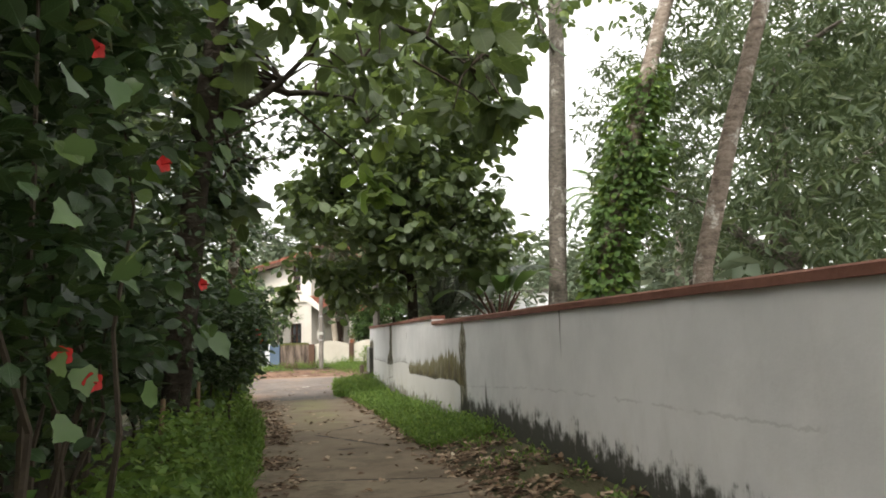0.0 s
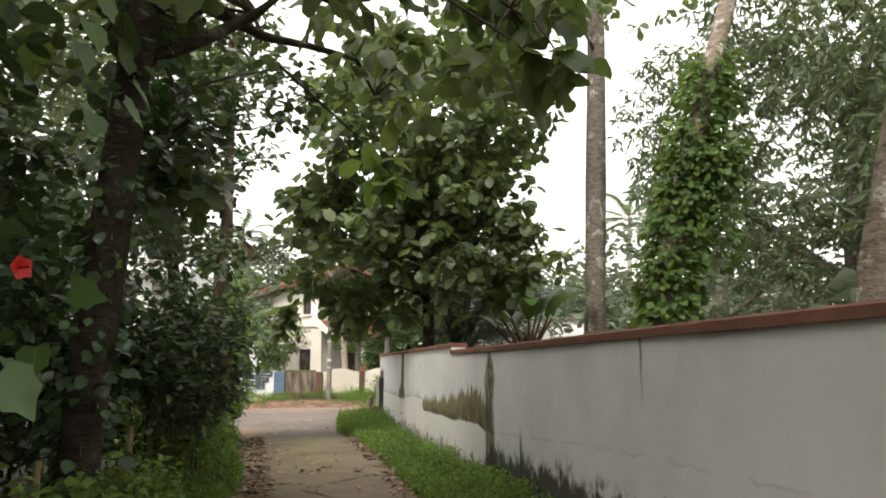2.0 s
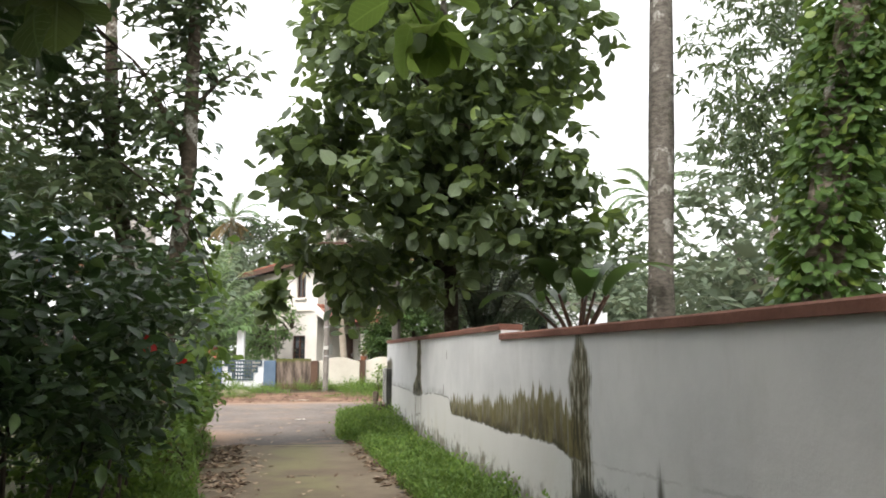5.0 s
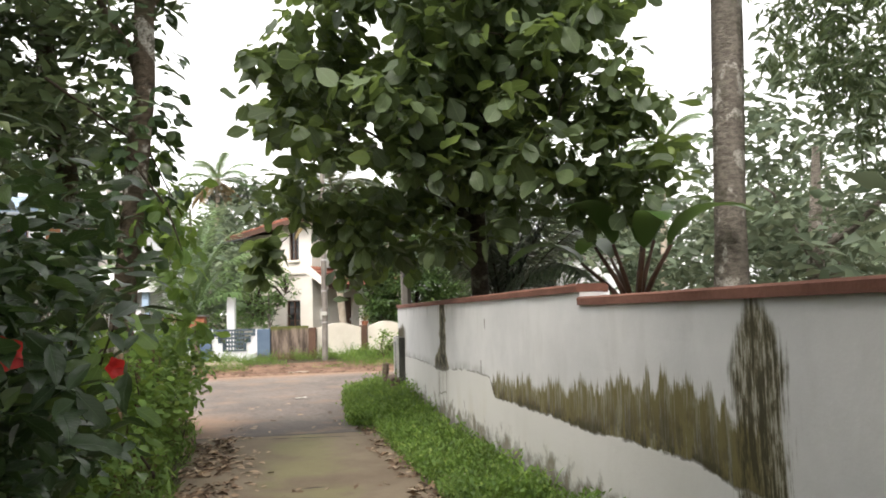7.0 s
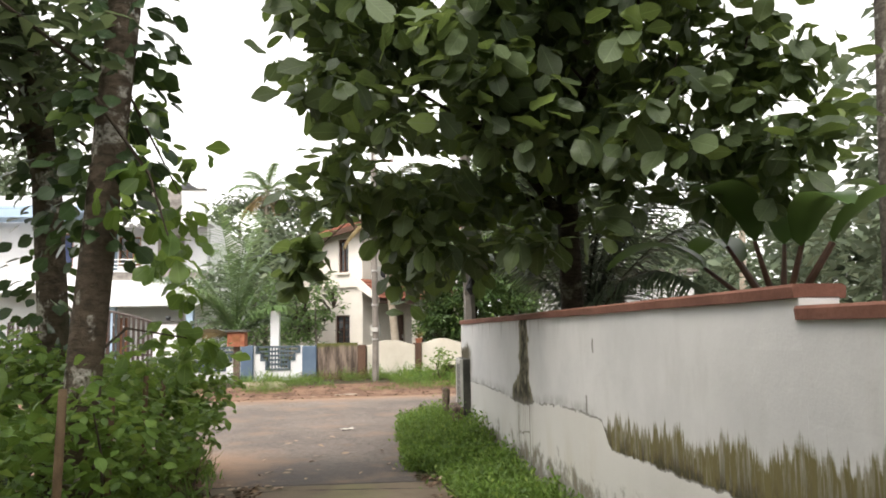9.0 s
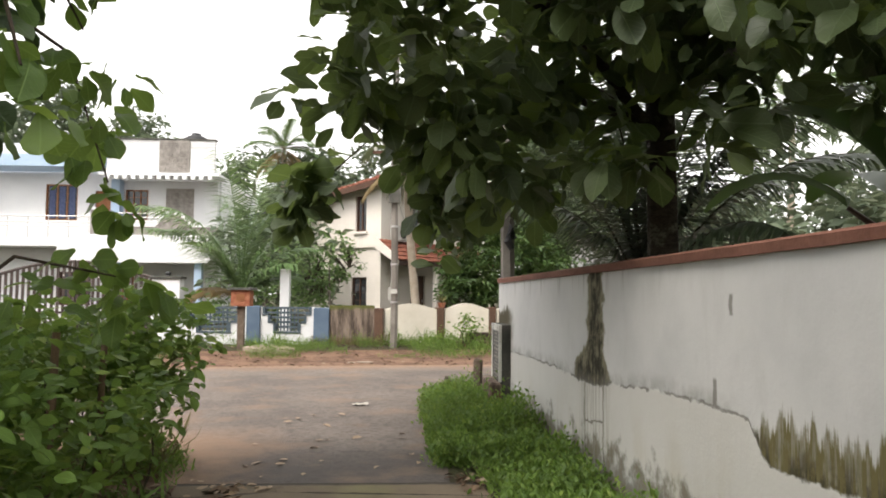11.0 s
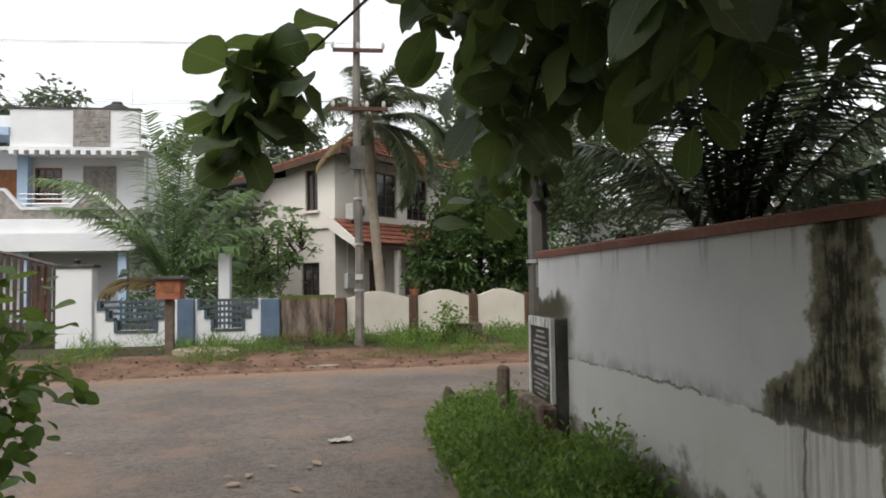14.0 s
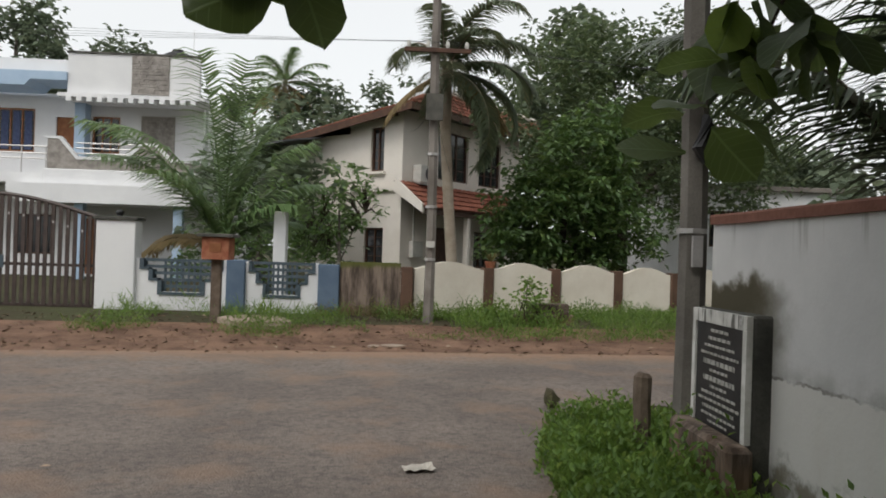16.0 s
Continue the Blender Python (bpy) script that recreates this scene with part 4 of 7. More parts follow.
# two creeper-clad trees further along on the hedge side
tips = in_blobs([((-1.15, 15.2, 6.8), (0.8, 0.9, 1.4)), ((-1.05, 15.0, 4.9), (0.55, 0.6, 1.0)), ((-2.0, 15.6, 5.2), (0.9, 1.0, 1.6)), ((-3.0, 15.9, 4.8), (1.2, 1.2, 1.7)), ((-0.25, 15.2, 5.2), (0.55, 0.5, 0.26)), ((-0.5, 15.2, 7.4), (0.9, 0.9, 0.6)), ((-1.05, 14.6, 3.3), (0.42, 0.45, 0.7)), ((-2.1, 15.0, 3.3), (0.7, 0.6, 0.8)), ((-1.6, 14.4, 6.2), (1.0, 0.9, 1.0)), ((-3.2, 13.6, 5.0), (1.2, 1.4, 1.5)), ((-2.6, 16.6, 3.9), (1.2, 1.0, 0.9)), ((-1.5, 15.6, 4.2), (0.5, 0.6, 0.9)), ((-2.6, 14.6, 6.4), (1.4, 1.2, 1.4))], 31.0, 0.3, 0.42)
tree("creeper_tree", (-1.08, 15.1, 0.1), [(-1.14, 15.1, 0.0), (-1.06, 15.08, 1.4), (-0.95, 15.0, 2.4), (-0.82, 15.0, 3.9), (-0.84, 15.0, 5.8), (-0.9, 15.0, 8.2)], [0.125, 0.115, 0.108, 0.098, 0.085, 0.05],
     [((-0.82, 15.0, 3.9), (-1.9, 15.4, 5.6), 0.05), ((-0.84, 15.0, 4.6), (-0.1, 15.2, 5.2), 0.035), ((-0.85, 15.0, 6.0), (-0.4, 15.2, 7.3), 0.04)], tips[::2], "dark", "mottled brown tree trunk with pale patches and hanging leaves", bark="bark_mottled")
tree("creeper_tree", (-1.9, 16.6, 0.1), [(-1.85, 16.6, 0.0), (-1.88, 16.6, 1.5), (-1.95, 16.5, 3.0), (-2.25, 16.5, 4.6), (-2.4, 16.4, 8.0)], [0.13, 0.125, 0.115, 0.1, 0.06],
     [((-1.95, 16.5, 3.0), (-3.0, 16.0, 4.8), 0.04), ((-2.2, 16.5, 4.2), (-1.8, 15.6, 5.4), 0.04)], tips[1::2], "dark", "slim brown tree with dark leaves behind the fence hedge", bark="bark_mottled")


def creeper(name, path, reach, count, label, mat="ivy", size=(0.07, 0.13), blank=FULL):
    """Leaves that clothe a trunk."""
    q = np.array(path, float)
    k = rng.uniform(0, len(q) - 1.001, count)
    i = k.astype(int)
    p = q[i] + (q[i + 1] - q[i]) * (k - i)[:, None]
    a = rng.uniform(0, 6.28, count)
    out = np.column_stack([np.cos(a), np.sin(a), rng.normal(-0.15, 0.4, count)])
    L = rng.uniform(*size, count)
    ob = leaves(name, p + out * (reach * rng.uniform(0.45, 1.25, count))[:, None], out * np.array((1, 1, 0.6)) + np.array((0, 0, -0.55)), L, L * 0.75, M[mat], None, blank)
    return tagged(ob, label, "climbing plant", "", "stuff")


creeper("creeper", [(-0.98, 15.03, 2.3), (-0.88, 15.0, 3.1), (-0.82, 15.0, 3.9), (-0.84, 15.0, 5.8)], 0.27, 330, "green climbing leaves on the mottled trunk", "hibiscus", (0.09, 0.17))
creeper("creeper", [(-1.86, 16.6, 0.8), (-1.95, 16.5, 3.0), (-2.25, 16.5, 4.6)], 0.26, 330, "green climbing leaves on the slim trunk", "hibiscus", (0.08, 0.15))


creeper("creeper", [(-0.48, 7.15, 0.4), (-0.40, 7.12, 1.6), (-0.3, 7.05, 2.8), (-0.15, 6.95, 4.2)], 0.24, 420, "dark climbing leaves on the trunk at the lane edge", "hibiscus", (0.06, 0.13))

# hedge and flowering shrubs
def shrub(name, base, blobs, density, label, leaf="hibiscus", size=(0.06, 0.12), stems=14, aspect=0.62, side=0.42):
    t = thing(name, base, label, "shrub")
    tips = clear(in_blobs(blobs, density, 0.35, 0.36, 1.6), side)
    tips = tips[tips[:, 2] > land(tips[:, 0], tips[:, 1]) + 0.05]
    for i in range(stems):
        p = tips[rng.integers(len(tips))]
        b = np.array(base) + np.array((rng.normal(0, 0.25), rng.normal(0, 0.25), 0))
        if base[2] < 1:
            off = b[:2] - p[:2]
            b[:2] = p[:2] + off * min(1.0, 0.3 / max(0.01, float(np.hypot(*off))))
            b[2] = float(land(b[0], b[1])) - 0.03
        pts, r = limb(b, p, min(0.022, 0.006 + 0.01 * float(p[2])), 0.005, 0.02, 6, 0.08)
        Shape().tube(pts, r, 5).obj("stem", M["twig"], t)
    at, d = rosettes(tips, 6, (-0.9, 0.5), 0.05)
    L = rng.uniform(*size, len(at))
    leaves("foliage", at, d, L, L * aspect, M[leaf], t, FULL if size[1] > 0.1 else LITE)
    return t


def flower(place, face, size=0.045):
    """Red hibiscus flower: five petals and a long stamen tube."""
    t = thing("hibiscus_flower", place, "red hibiscus flower on the shrub", "flower", "red hibiscus flowers")
    f = Vector(face).normalized()
    a = f.cross(Vector((0, 0, 1))).normalized()
    b = f.cross(a)
    at = np.repeat(np.array((place,), float), 5, 0)
    d = np.array([tuple((a * math.cos(w) + b * math.sin(w)) * 0.8 + f * 0.45) for w in np.arange(5) * 1.257])
    leaves("petal", at, d, size, size * 0.95, M["petal"], t, FULL, np.repeat(np.array((tuple(f),)), 5, 0))
    p = Vector(place)
    Shape().tube([p, p + f * size * 0.9, p + f * size * 1.4], [0.004, 0.003, 0.005], 5).obj("stamen", M["petal"], t)
    return t


shrub("hibiscus_bush", (-0.9, 10.3, 0.2), [((-0.52, 10.2, 1.68), (0.85, 1.3, 0.8)), ((-1.5, 10.0, 1.6), (1.1, 1.3, 1.0)), ((-0.6, 11.2, 1.5), (0.65, 0.9, 0.7)), ((-1.2, 9.2, 1.35), (0.9, 0.8, 0.7))], 205, "dense dark green hibiscus bush with a few red flowers", size=(0.08, 0.14), aspect=0.45)
flower((0.05, 9.84, 1.63), (0.6, -0.8, 0.1), 0.06)
flower((-0.04, 11.2, 1.5), (0.7, -0.7, 0.0), 0.055)
shrub("hibiscus_hedge", (-0.6, 4.4, 0.2), [((-0.55, 3.9, 2.5), (0.85, 1.3, 1.6)), ((-0.9, 2.7, 2.7), (1.15, 1.2, 1.8)), ((-1.9, 5.4, 2.2), (1.1, 1.6, 1.9)), ((-0.45, 3.9, 3.9), (0.85, 1.2, 1.1)), ((-0.45, 2.9, 4.2), (1.0, 1.2, 1.0)), ((-1.5, 1.4, 2.4), (1.2, 1.2, 1.8))], 80, "tall dark hibiscus hedge with red flowers beside the lane", size=(0.08, 0.15), stems=26, side=0.5)
for p, f in (((0.0, 2.68, 1.52), (0.5, -0.8, 0)), ((0.12, 2.64, 1.42), (0.6, -0.8, 0)), ((0.09, 2.66, 2.71), (0.6, -0.8, 0)), ((0.26, 3.08, 2.35), (0.8, -0.6, 0)), ((0.22, 4.4, 1.9), (0.8, -0.6, 0))):
    flower(p, f)
# broad lobed leaves of a vine over the hedge
at = in_blobs([((0.15, 2.9, 2.0), (0.42, 0.9, 0.9)), ((0.1, 4.2, 2.4), (0.45, 1.2, 1.2)), ((0.0, 2.0, 2.2), (0.5, 0.7, 0.9))], 9, 0.6, 0.3)
at = clear(at, 0.75)
d = rng.normal(0, 0.5, (len(at), 3)) + np.array((0.5, -0.4, -0.6))
L = rng.uniform(0.08, 0.15, len(at))
vine = leaves("vine", at, d, L, L * 0.95, M["bush"], None, LOBED, unit(rng.normal(0, 0.35, (len(at), 3)) + np.array((0.7, -0.6, 0.5))))
k = rng.choice(len(at), len(at) // 4, False)
tagged(leaves("vine", at[k] + np.array((0.05, -0.05, 0.06)), d[k], L[k], L[k] * 0.95, M["ivy"], None, LOBED), "bright young vine leaves over the hedge", "climbing plant", "", "stuff")
tagged(vine, "broad lobed green vine leaves over the hedge", "climbing plant", "", "stuff")
shrub("hedge_shrub", (-2.4, 7.4, 0.2), [((-2.0, 7.2, 2.2), (1.2, 1.8, 2.2)), ((-2.6, 9.5, 2.4), (1.2, 1.6, 2.4)), ((-2.8, 12.0, 2.2), (1.2, 1.6, 1.9))], 75, "green shrubs behind the hedge", "hibiscus", (0.09, 0.17))
shrub("fence_creeper", (-1.1, 16.0, 0.1), [((-1.05, 15.0, 0.85), (0.42, 1.0, 0.75)), ((-1.1, 16.5, 0.9), (0.42, 1.0, 0.75)), ((-1.15, 17.8, 1.0), (0.42, 0.9, 0.62)), ((-1.2, 18.55, 1.15), (0.46, 0.5, 0.45)), ((-1.6, 18.5, 0.7), (0.4, 0.8, 0.7)), ((-2.1, 16.5, 0.9), (0.8, 2.2, 0.9))], 240, "creeper-covered fence hedge beside the lane", "weed", (0.06, 0.12))
shrub("tall_weeds", (-0.3, 7.6, 0.2), [((-0.35, 7.4, 0.5), (0.4, 1.4, 0.45)), ((-0.2, 5.4, 0.5), (0.42, 1.3, 0.55)), ((-0.1, 3.6, 0.5), (0.5, 1.2, 0.5)), ((-0.5, 2.6, 0.5), (0.5, 1.0, 0.5)), ((-0.75, 12.4, 0.55), (0.5, 1.5, 0.55)), ((-1.2, 12.6, 0.9), (0.6, 1.2, 0.8))], 420, "tall green weeds under the hedge", "weed", (0.05, 0.1))

shrub("hanging_vine", (-0.2, 7.6, 3.4), [((-0.25, 8.0, 3.7), (0.45, 0.8, 0.8)), ((-0.3, 7.6, 4.6), (0.5, 0.9, 0.7)), ((0.3, 9.2, 4.35), (0.7, 0.8, 0.4)), ((-0.45, 9.0, 3.7), (0.4, 0.6, 0.7))], 80, "dark vine foliage hanging from the shade tree", "hibiscus", (0.09, 0.17), 8)

# big leaves close by over the fence
hanging_branch("leafy_branch", [(-1.5, 14.4, 3.8), (-0.8, 15.1, 3.3), (-0.55, 15.4, 2.7)], [(-0.6, 15.4, 2.6), (-0.7, 15.3, 2.9), (-0.55, 15.5, 2.4), (-0.8, 15.2, 3.15), (-1.1, 15.0, 3.3), (-0.5, 15.4, 3.0), (-0.75, 15.5, 3.4), (-0.9, 15.2, 2.5)], "hanging branch with broad green leaves by the fence", (0.11, 0.2), 8, "young")
hanging_branch("leafy_branch", [(-1.6, 15.7, 1.2), (-1.1, 16.0, 1.75), (-0.65, 16.3, 1.65)], [(-0.65, 16.3, 1.65), (-0.55, 16.45, 1.55), (-0.85, 16.2, 1.75), (-1.0, 16.0, 1.6), (-0.8, 16.5, 1.5)], "low branch with broad leaves over the fence", (0.11, 0.2), 8, "young")

hanging_branch("leafy_branch", [(-1.9, 16.5, 3.5), (-1.1, 16.5, 2.95), (-0.85, 16.5, 2.2)], [(-0.85, 16.5, 2.2), (-0.75, 16.5, 2.05), (-1.0, 16.5, 2.4), (-0.9, 16.6, 2.55), (-1.1, 16.4, 2.75), (-0.85, 16.5, 2.8)], "hanging branch with broad bright leaves over the fence", (0.11, 0.2), 7, "young")
hanging_branch("leafy_branch", [(0.6, 8.6, 4.3), (1.3, 9.3, 3.9), (1.62, 9.56, 3.45)], [(1.62, 9.56, 3.45), (1.7, 9.5, 3.6), (1.5, 9.6, 3.65)], "bright large-leaved branch hanging over the lane", (0.26, 0.4), 6, "young")
hanging_branch("leafy_branch", [(-0.3, 7.1, 3.2), (-0.2, 7.7, 3.2), (0.0, 8.1, 2.95)], [(0.0, 8.1, 2.95), (-0.15, 8.0, 3.05), (-0.35, 7.9, 2.9), (0.05, 8.2, 3.2), (-0.3, 8.2, 3.3)], "dark large-leaved branch of the shade tree", (0.24, 0.38), 6)
hanging_branch("leafy_branch", [(1.9, 7.4, 4.5), (2.6, 7.6, 4.2), (2.85, 7.7, 3.95)], [(2.85, 7.7, 3.95), (2.75, 7.6, 4.15), (3.0, 7.8, 4.2)], "large-leaved branch high over the wall", (0.26, 0.4), 6)

hanging_branch("leafy_branch", [(-0.7, 12.3, 0.3), (-0.45, 12.1, 1.2), (-0.25, 12.0, 1.7)], [(-0.2, 12.0, 1.68), (-0.3, 12.0, 1.55), (-0.28, 11.9, 1.4), (-0.4, 12.1, 1.8), (-0.2, 11.95, 1.25)], "upright shoot with bright broad leaves at the lane edge", (0.12, 0.2), 6, "young")
hanging_branch("leafy_branch", [(-1.0, 14.9, 3.3), (-0.55, 14.7, 2.7), (-0.4, 14.6, 2.3)], [(-0.45, 14.65, 2.4), (-0.6, 14.7, 2.75), (-0.4, 14.6, 2.15), (-0.7, 14.8, 2.9), (-0.75, 14.6, 2.5)], "hanging branch with broad leaves beside the grey trunk", (0.11, 0.2), 7, "young")

# stakes of the fence
for i, (x, y, h) in enumerate(((-0.82, 14.1, 1.35), (-0.95, 15.2, 1.25), (-1.1, 16.4, 1.3), (-1.3, 17.6, 1.2), (-0.42, 6.3, 0.9), (-0.45, 8.2, 0.95))):
    t = thing("fence_stake", (x, y, 0), "thin brown wooden fence stake among creepers", "stake", "stakes of the hedge fence")
    z = float(land(x, y))
    Shape().tube([(x, y, z - 0.1), (x + 0.02, y, z + h * 0.5), (x + 0.03, y + 0.02, z + h)], [0.028, 0.025, 0.022], 7, 0.2).obj("stake", M["bamboo"], t, smooth=True)


# ---- trees behind the white wall ----
tree("tall_tree", (6.6, 17.8, 0), [(6.6, 17.85, -0.1), (6.62, 17.8, 1.5), (6.66, 17.75, 3.0), (6.74, 17.7, 5.5), (6.86, 17.7, 8.6), (6.9, 17.7, 12.0)], [0.29, 0.25, 0.22, 0.21, 0.2, 0.18],
     [((6.86, 17.7, 8.6), (5.6, 16.6, 9.6), 0.06), ((6.88, 17.7, 9.6), (8.0, 17.0, 11.0), 0.06)], in_blobs([((6.9, 17.4, 10.6), (2.4, 2.0, 1.8)), ((5.4, 16.4, 9.4), (1.6, 1.5, 1.4))], 2.5, 0.3, 0.45),
     "teak", "tall straight mottled trunk with high foliage behind the wall", bark="bark_grey")

ivy_path = [(5.55, 11.85, -0.1), (5.62, 11.88, 1.5), (5.78, 11.95, 2.9), (6.3, 12.2, 4.6), (6.95, 12.5, 6.4), (7.6, 12.7, 8.2), (8.2, 12.9, 10.0)]
tips = in_blobs([((9.2, 14.0, 10.4), (2.6, 2.2, 1.4))], 3.0)
tree("leaning_tree", (5.55, 11.85, 0), ivy_path, [0.24, 0.21, 0.19, 0.17, 0.15, 0.13, 0.1], [((7.6, 12.7, 8.2), (9.4, 14.0, 10.0), 0.06)], tips, "mango", "leaning pale trunk wrapped in bright climbing leaves", bark="bark_pale")
creeper("ivy", ivy_path[:5], 0.36, 3800, "bright green climbing leaves on the leaning trunk", "ivy", (0.09, 0.17))
creeper("ivy", [(6.0, 12.1, 3.6), (6.5, 12.1, 4.7), (6.6, 12.0, 4.6), (6.35, 12.0, 3.0)], 0.4, 900, "bright green hanging creeper on the leaning trunk", "ivy", (0.09, 0.17))

tips = in_blobs([((7.5, 7.5, 8.5), (2.4, 2.4, 1.6))], 3.0)
tree("leaning_tree", (4.15, 5.75, 0), [(4.1, 5.75, 0.0), (4.22, 5.85, 1.4), (4.3, 5.9, 2.1), (4.72, 6.0, 3.4), (5.16, 6.1, 4.6), (5.7, 6.3, 6.1), (6.4, 6.6, 8.0)], [0.105, 0.095, 0.09, 0.08, 0.075, 0.065, 0.05],
     [((5.7, 6.3, 6.1), (7.4, 7.5, 8.4), 0.04)], tips, "mango", "leaning mottled brown tree trunk behind the white wall", bark="bark_pale")
big = [((11.5, 16.5, 6.0), (4.2, 3.4, 3.6)), ((9.6, 13.0, 7.6), (2.6, 2.6, 2.4)), ((13.5, 12.5, 6.0), (3.6, 3.4, 3.8)), ((9.0, 9.5, 6.0), (2.4, 2.6, 2.6)), ((8.6, 12.0, 3.4), (1.5, 2.0, 1.3)), ((7.8, 8.4, 3.4), (1.4, 1.6, 1.4)), ((9.0, 18.3, 7.0), (1.5, 1.5, 2.4))]
tips = in_blobs(big, 11.0, 0.5, 0.40)
tree("mango_tree", (11.5, 15.5, 0), [(11.5, 15.5, -0.1), (11.4, 15.4, 2.0), (11.3, 15.3, 4.0), (11.4, 15.2, 6.5)], [0.42, 0.36, 0.3, 0.15],
     [((11.35, 15.3, 3.4), (9.4, 13.0, 6.2), 0.14), ((11.35, 15.3, 3.8), (13.5, 12.8, 6.0), 0.14), ((11.35, 15.3, 3.0), (9.0, 17.2, 5.2), 0.16), ((9.4, 13, 5.6), (8.8, 9.6, 6.2), 0.1)],
     tips, "mango", "broad dark green mango tree with narrow leaves", bark="bark_grey", twigs=False)
tips = in_blobs([((14.5, 27, 5.5), (3.5, 3, 4.5)), ((19, 22, 6.5), (4.0, 4, 5.0)), ((12.5, 33, 4.0), (3.2, 3, 3.6)), ((7.6, 14.6, 1.9), (1.3, 2.2, 1.0)), ((6.4, 9.4, 1.9), (0.9, 1.6, 0.8))], 2.6, 0.4, 0.46)
tree("garden_tree", (14.5, 27, 0), [(14.5, 27, -0.1), (14.4, 27, 2.5), (14.5, 26.8, 6)], [0.3, 0.24, 0.1], [((14.4, 27, 2.5), (12.8, 27, 5), 0.1), ((14.4, 27, 3), (17.5, 24, 6), 0.1)], tips, "far", "pale green garden trees behind the wall", bark="bark_grey", twigs=False)

# small coconut palm behind the wall; shade is put into its drooping leaves' colour
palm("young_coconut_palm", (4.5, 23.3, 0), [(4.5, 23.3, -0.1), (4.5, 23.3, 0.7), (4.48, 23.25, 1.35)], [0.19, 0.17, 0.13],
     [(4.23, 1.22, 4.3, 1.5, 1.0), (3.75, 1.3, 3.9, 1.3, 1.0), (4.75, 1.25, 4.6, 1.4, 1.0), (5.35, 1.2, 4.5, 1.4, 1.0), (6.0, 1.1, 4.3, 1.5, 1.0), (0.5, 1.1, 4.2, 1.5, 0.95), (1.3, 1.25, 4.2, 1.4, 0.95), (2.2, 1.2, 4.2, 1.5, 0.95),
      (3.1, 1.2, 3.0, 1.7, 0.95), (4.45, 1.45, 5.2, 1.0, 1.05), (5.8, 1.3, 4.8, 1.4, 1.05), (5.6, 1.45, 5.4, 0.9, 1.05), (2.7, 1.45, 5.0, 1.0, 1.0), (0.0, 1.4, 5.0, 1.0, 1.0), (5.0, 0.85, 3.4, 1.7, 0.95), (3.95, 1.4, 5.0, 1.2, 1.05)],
     "young coconut palm with drooping leaves behind the wall, coloured as in shade", (M["palm_shaded"], M["twig"]), "bark_dark", hang=0.5, width=0.055, pairs=84)

# banana plant
t = thing("banana_plant", (5.1, 17.6, 0), "banana plant with broad arching leaves behind the wall", "banana plant")
for i in range(9):
    a, e = i * 0.72 + 0.2, float(rng.uniform(0.75, 1.3))
    base = Vector((5.1, 17.6, 1.5))
    mid = base + Vector((math.cos(a) * math.cos(e), math.sin(a) * math.cos(e), math.sin(e))) * 1.15
    Shape().tube([base, base.lerp(mid, 0.5) + Vector((0, 0, 0.07)), mid], [0.05, 0.035, 0.022], 6).obj("leaf_stalk", M["dark_wood"], t, smooth=True)
    n = 12
    p, lean = mid.copy(), e
    side = Vector((-math.sin(a), math.cos(a), 0))
    v, f = [], []
    for k in range(n):
        w = 0.21 * math.sin(math.pi * (0.07 + 0.92 * k / (n - 1))) ** 0.6
        rip = [w * (1 + 0.18 * noise.noise((k * 1.7, i, s))) for s in (1, 5)]
        v += [tuple(p + side * rip[0] + Vector((0, 0, 0.08 - 0.1 * k / n))), tuple(p), tuple(p - side * rip[1] + Vector((0, 0, 0.08 - 0.1 * k / n)))]
        p = p + Vector((math.cos(a) * math.cos(lean), math.sin(a) * math.cos(lean), math.sin(lean))) * 0.125
        lean -= 0.15
    for k in range(n - 1):
        f += [(3 * k, 3 * k + 1, 3 * k + 4, 3 * k + 3), (3 * k + 1, 3 * k + 2, 3 * k + 5, 3 * k + 4)]
    Shape().add(v, f).obj("leaf_blade", M["banana"], t, smooth=True)
Shape().tube([(5.1, 17.6, -0.1), (5.1, 17.6, 0.8), (5.1, 17.6, 1.6)], [0.14, 0.12, 0.08], 10).obj("stem", M["old_wood"], t, smooth=True)

# far coconut palm seen over the wall
palm("coconut_palm", (17.2, 43, 0), [(17.2, 43, -0.1), (17.3, 43, 4), (17.5, 43.1, 8), (17.6, 43.2, 9.8)], [0.2, 0.16, 0.13, 0.12], ring_fronds(16, 2.9, 0.5), "tall coconut palm far behind the garden", (M["palm_leaf"], M["palm_trunk"]))


# ---- weeds and grass on the verges ----
def verge_growth(name, pts, height, mat, label, blank=LITE, lean=0.5, aspect=0.45, tiers=3):
    pts = np.repeat(pts, tiers, 0)
    n = len(pts)
    lush = np.array([0.45 + 1.1 * max(0.0, 0.5 + noise.noise((q[0] * 1.6, q[1] * 1.6, 8))) for q in pts])
    h = rng.uniform(*height, n) * lush
    at = on_land(pts[:, :2] + rng.normal(0, 0.03, (n, 2)), 0)
    at[:, 2] += h * rng.uniform(0, 0.75, n)
    a = rng.uniform(0, 6.28, n)
    d = np.column_stack([np.cos(a) * lean, np.sin(a) * lean, rng.uniform(0.15, 1.0, n)])
    L = np.minimum(h * rng.uniform(0.28, 0.55, n), 0.062) if blank is LITE else h * rng.uniform(0.5, 0.9, n)
    ob = leaves(name, at, d, L, L * aspect, M[mat], None, blank)
    return tagged(ob, label, "weeds", "", "stuff")


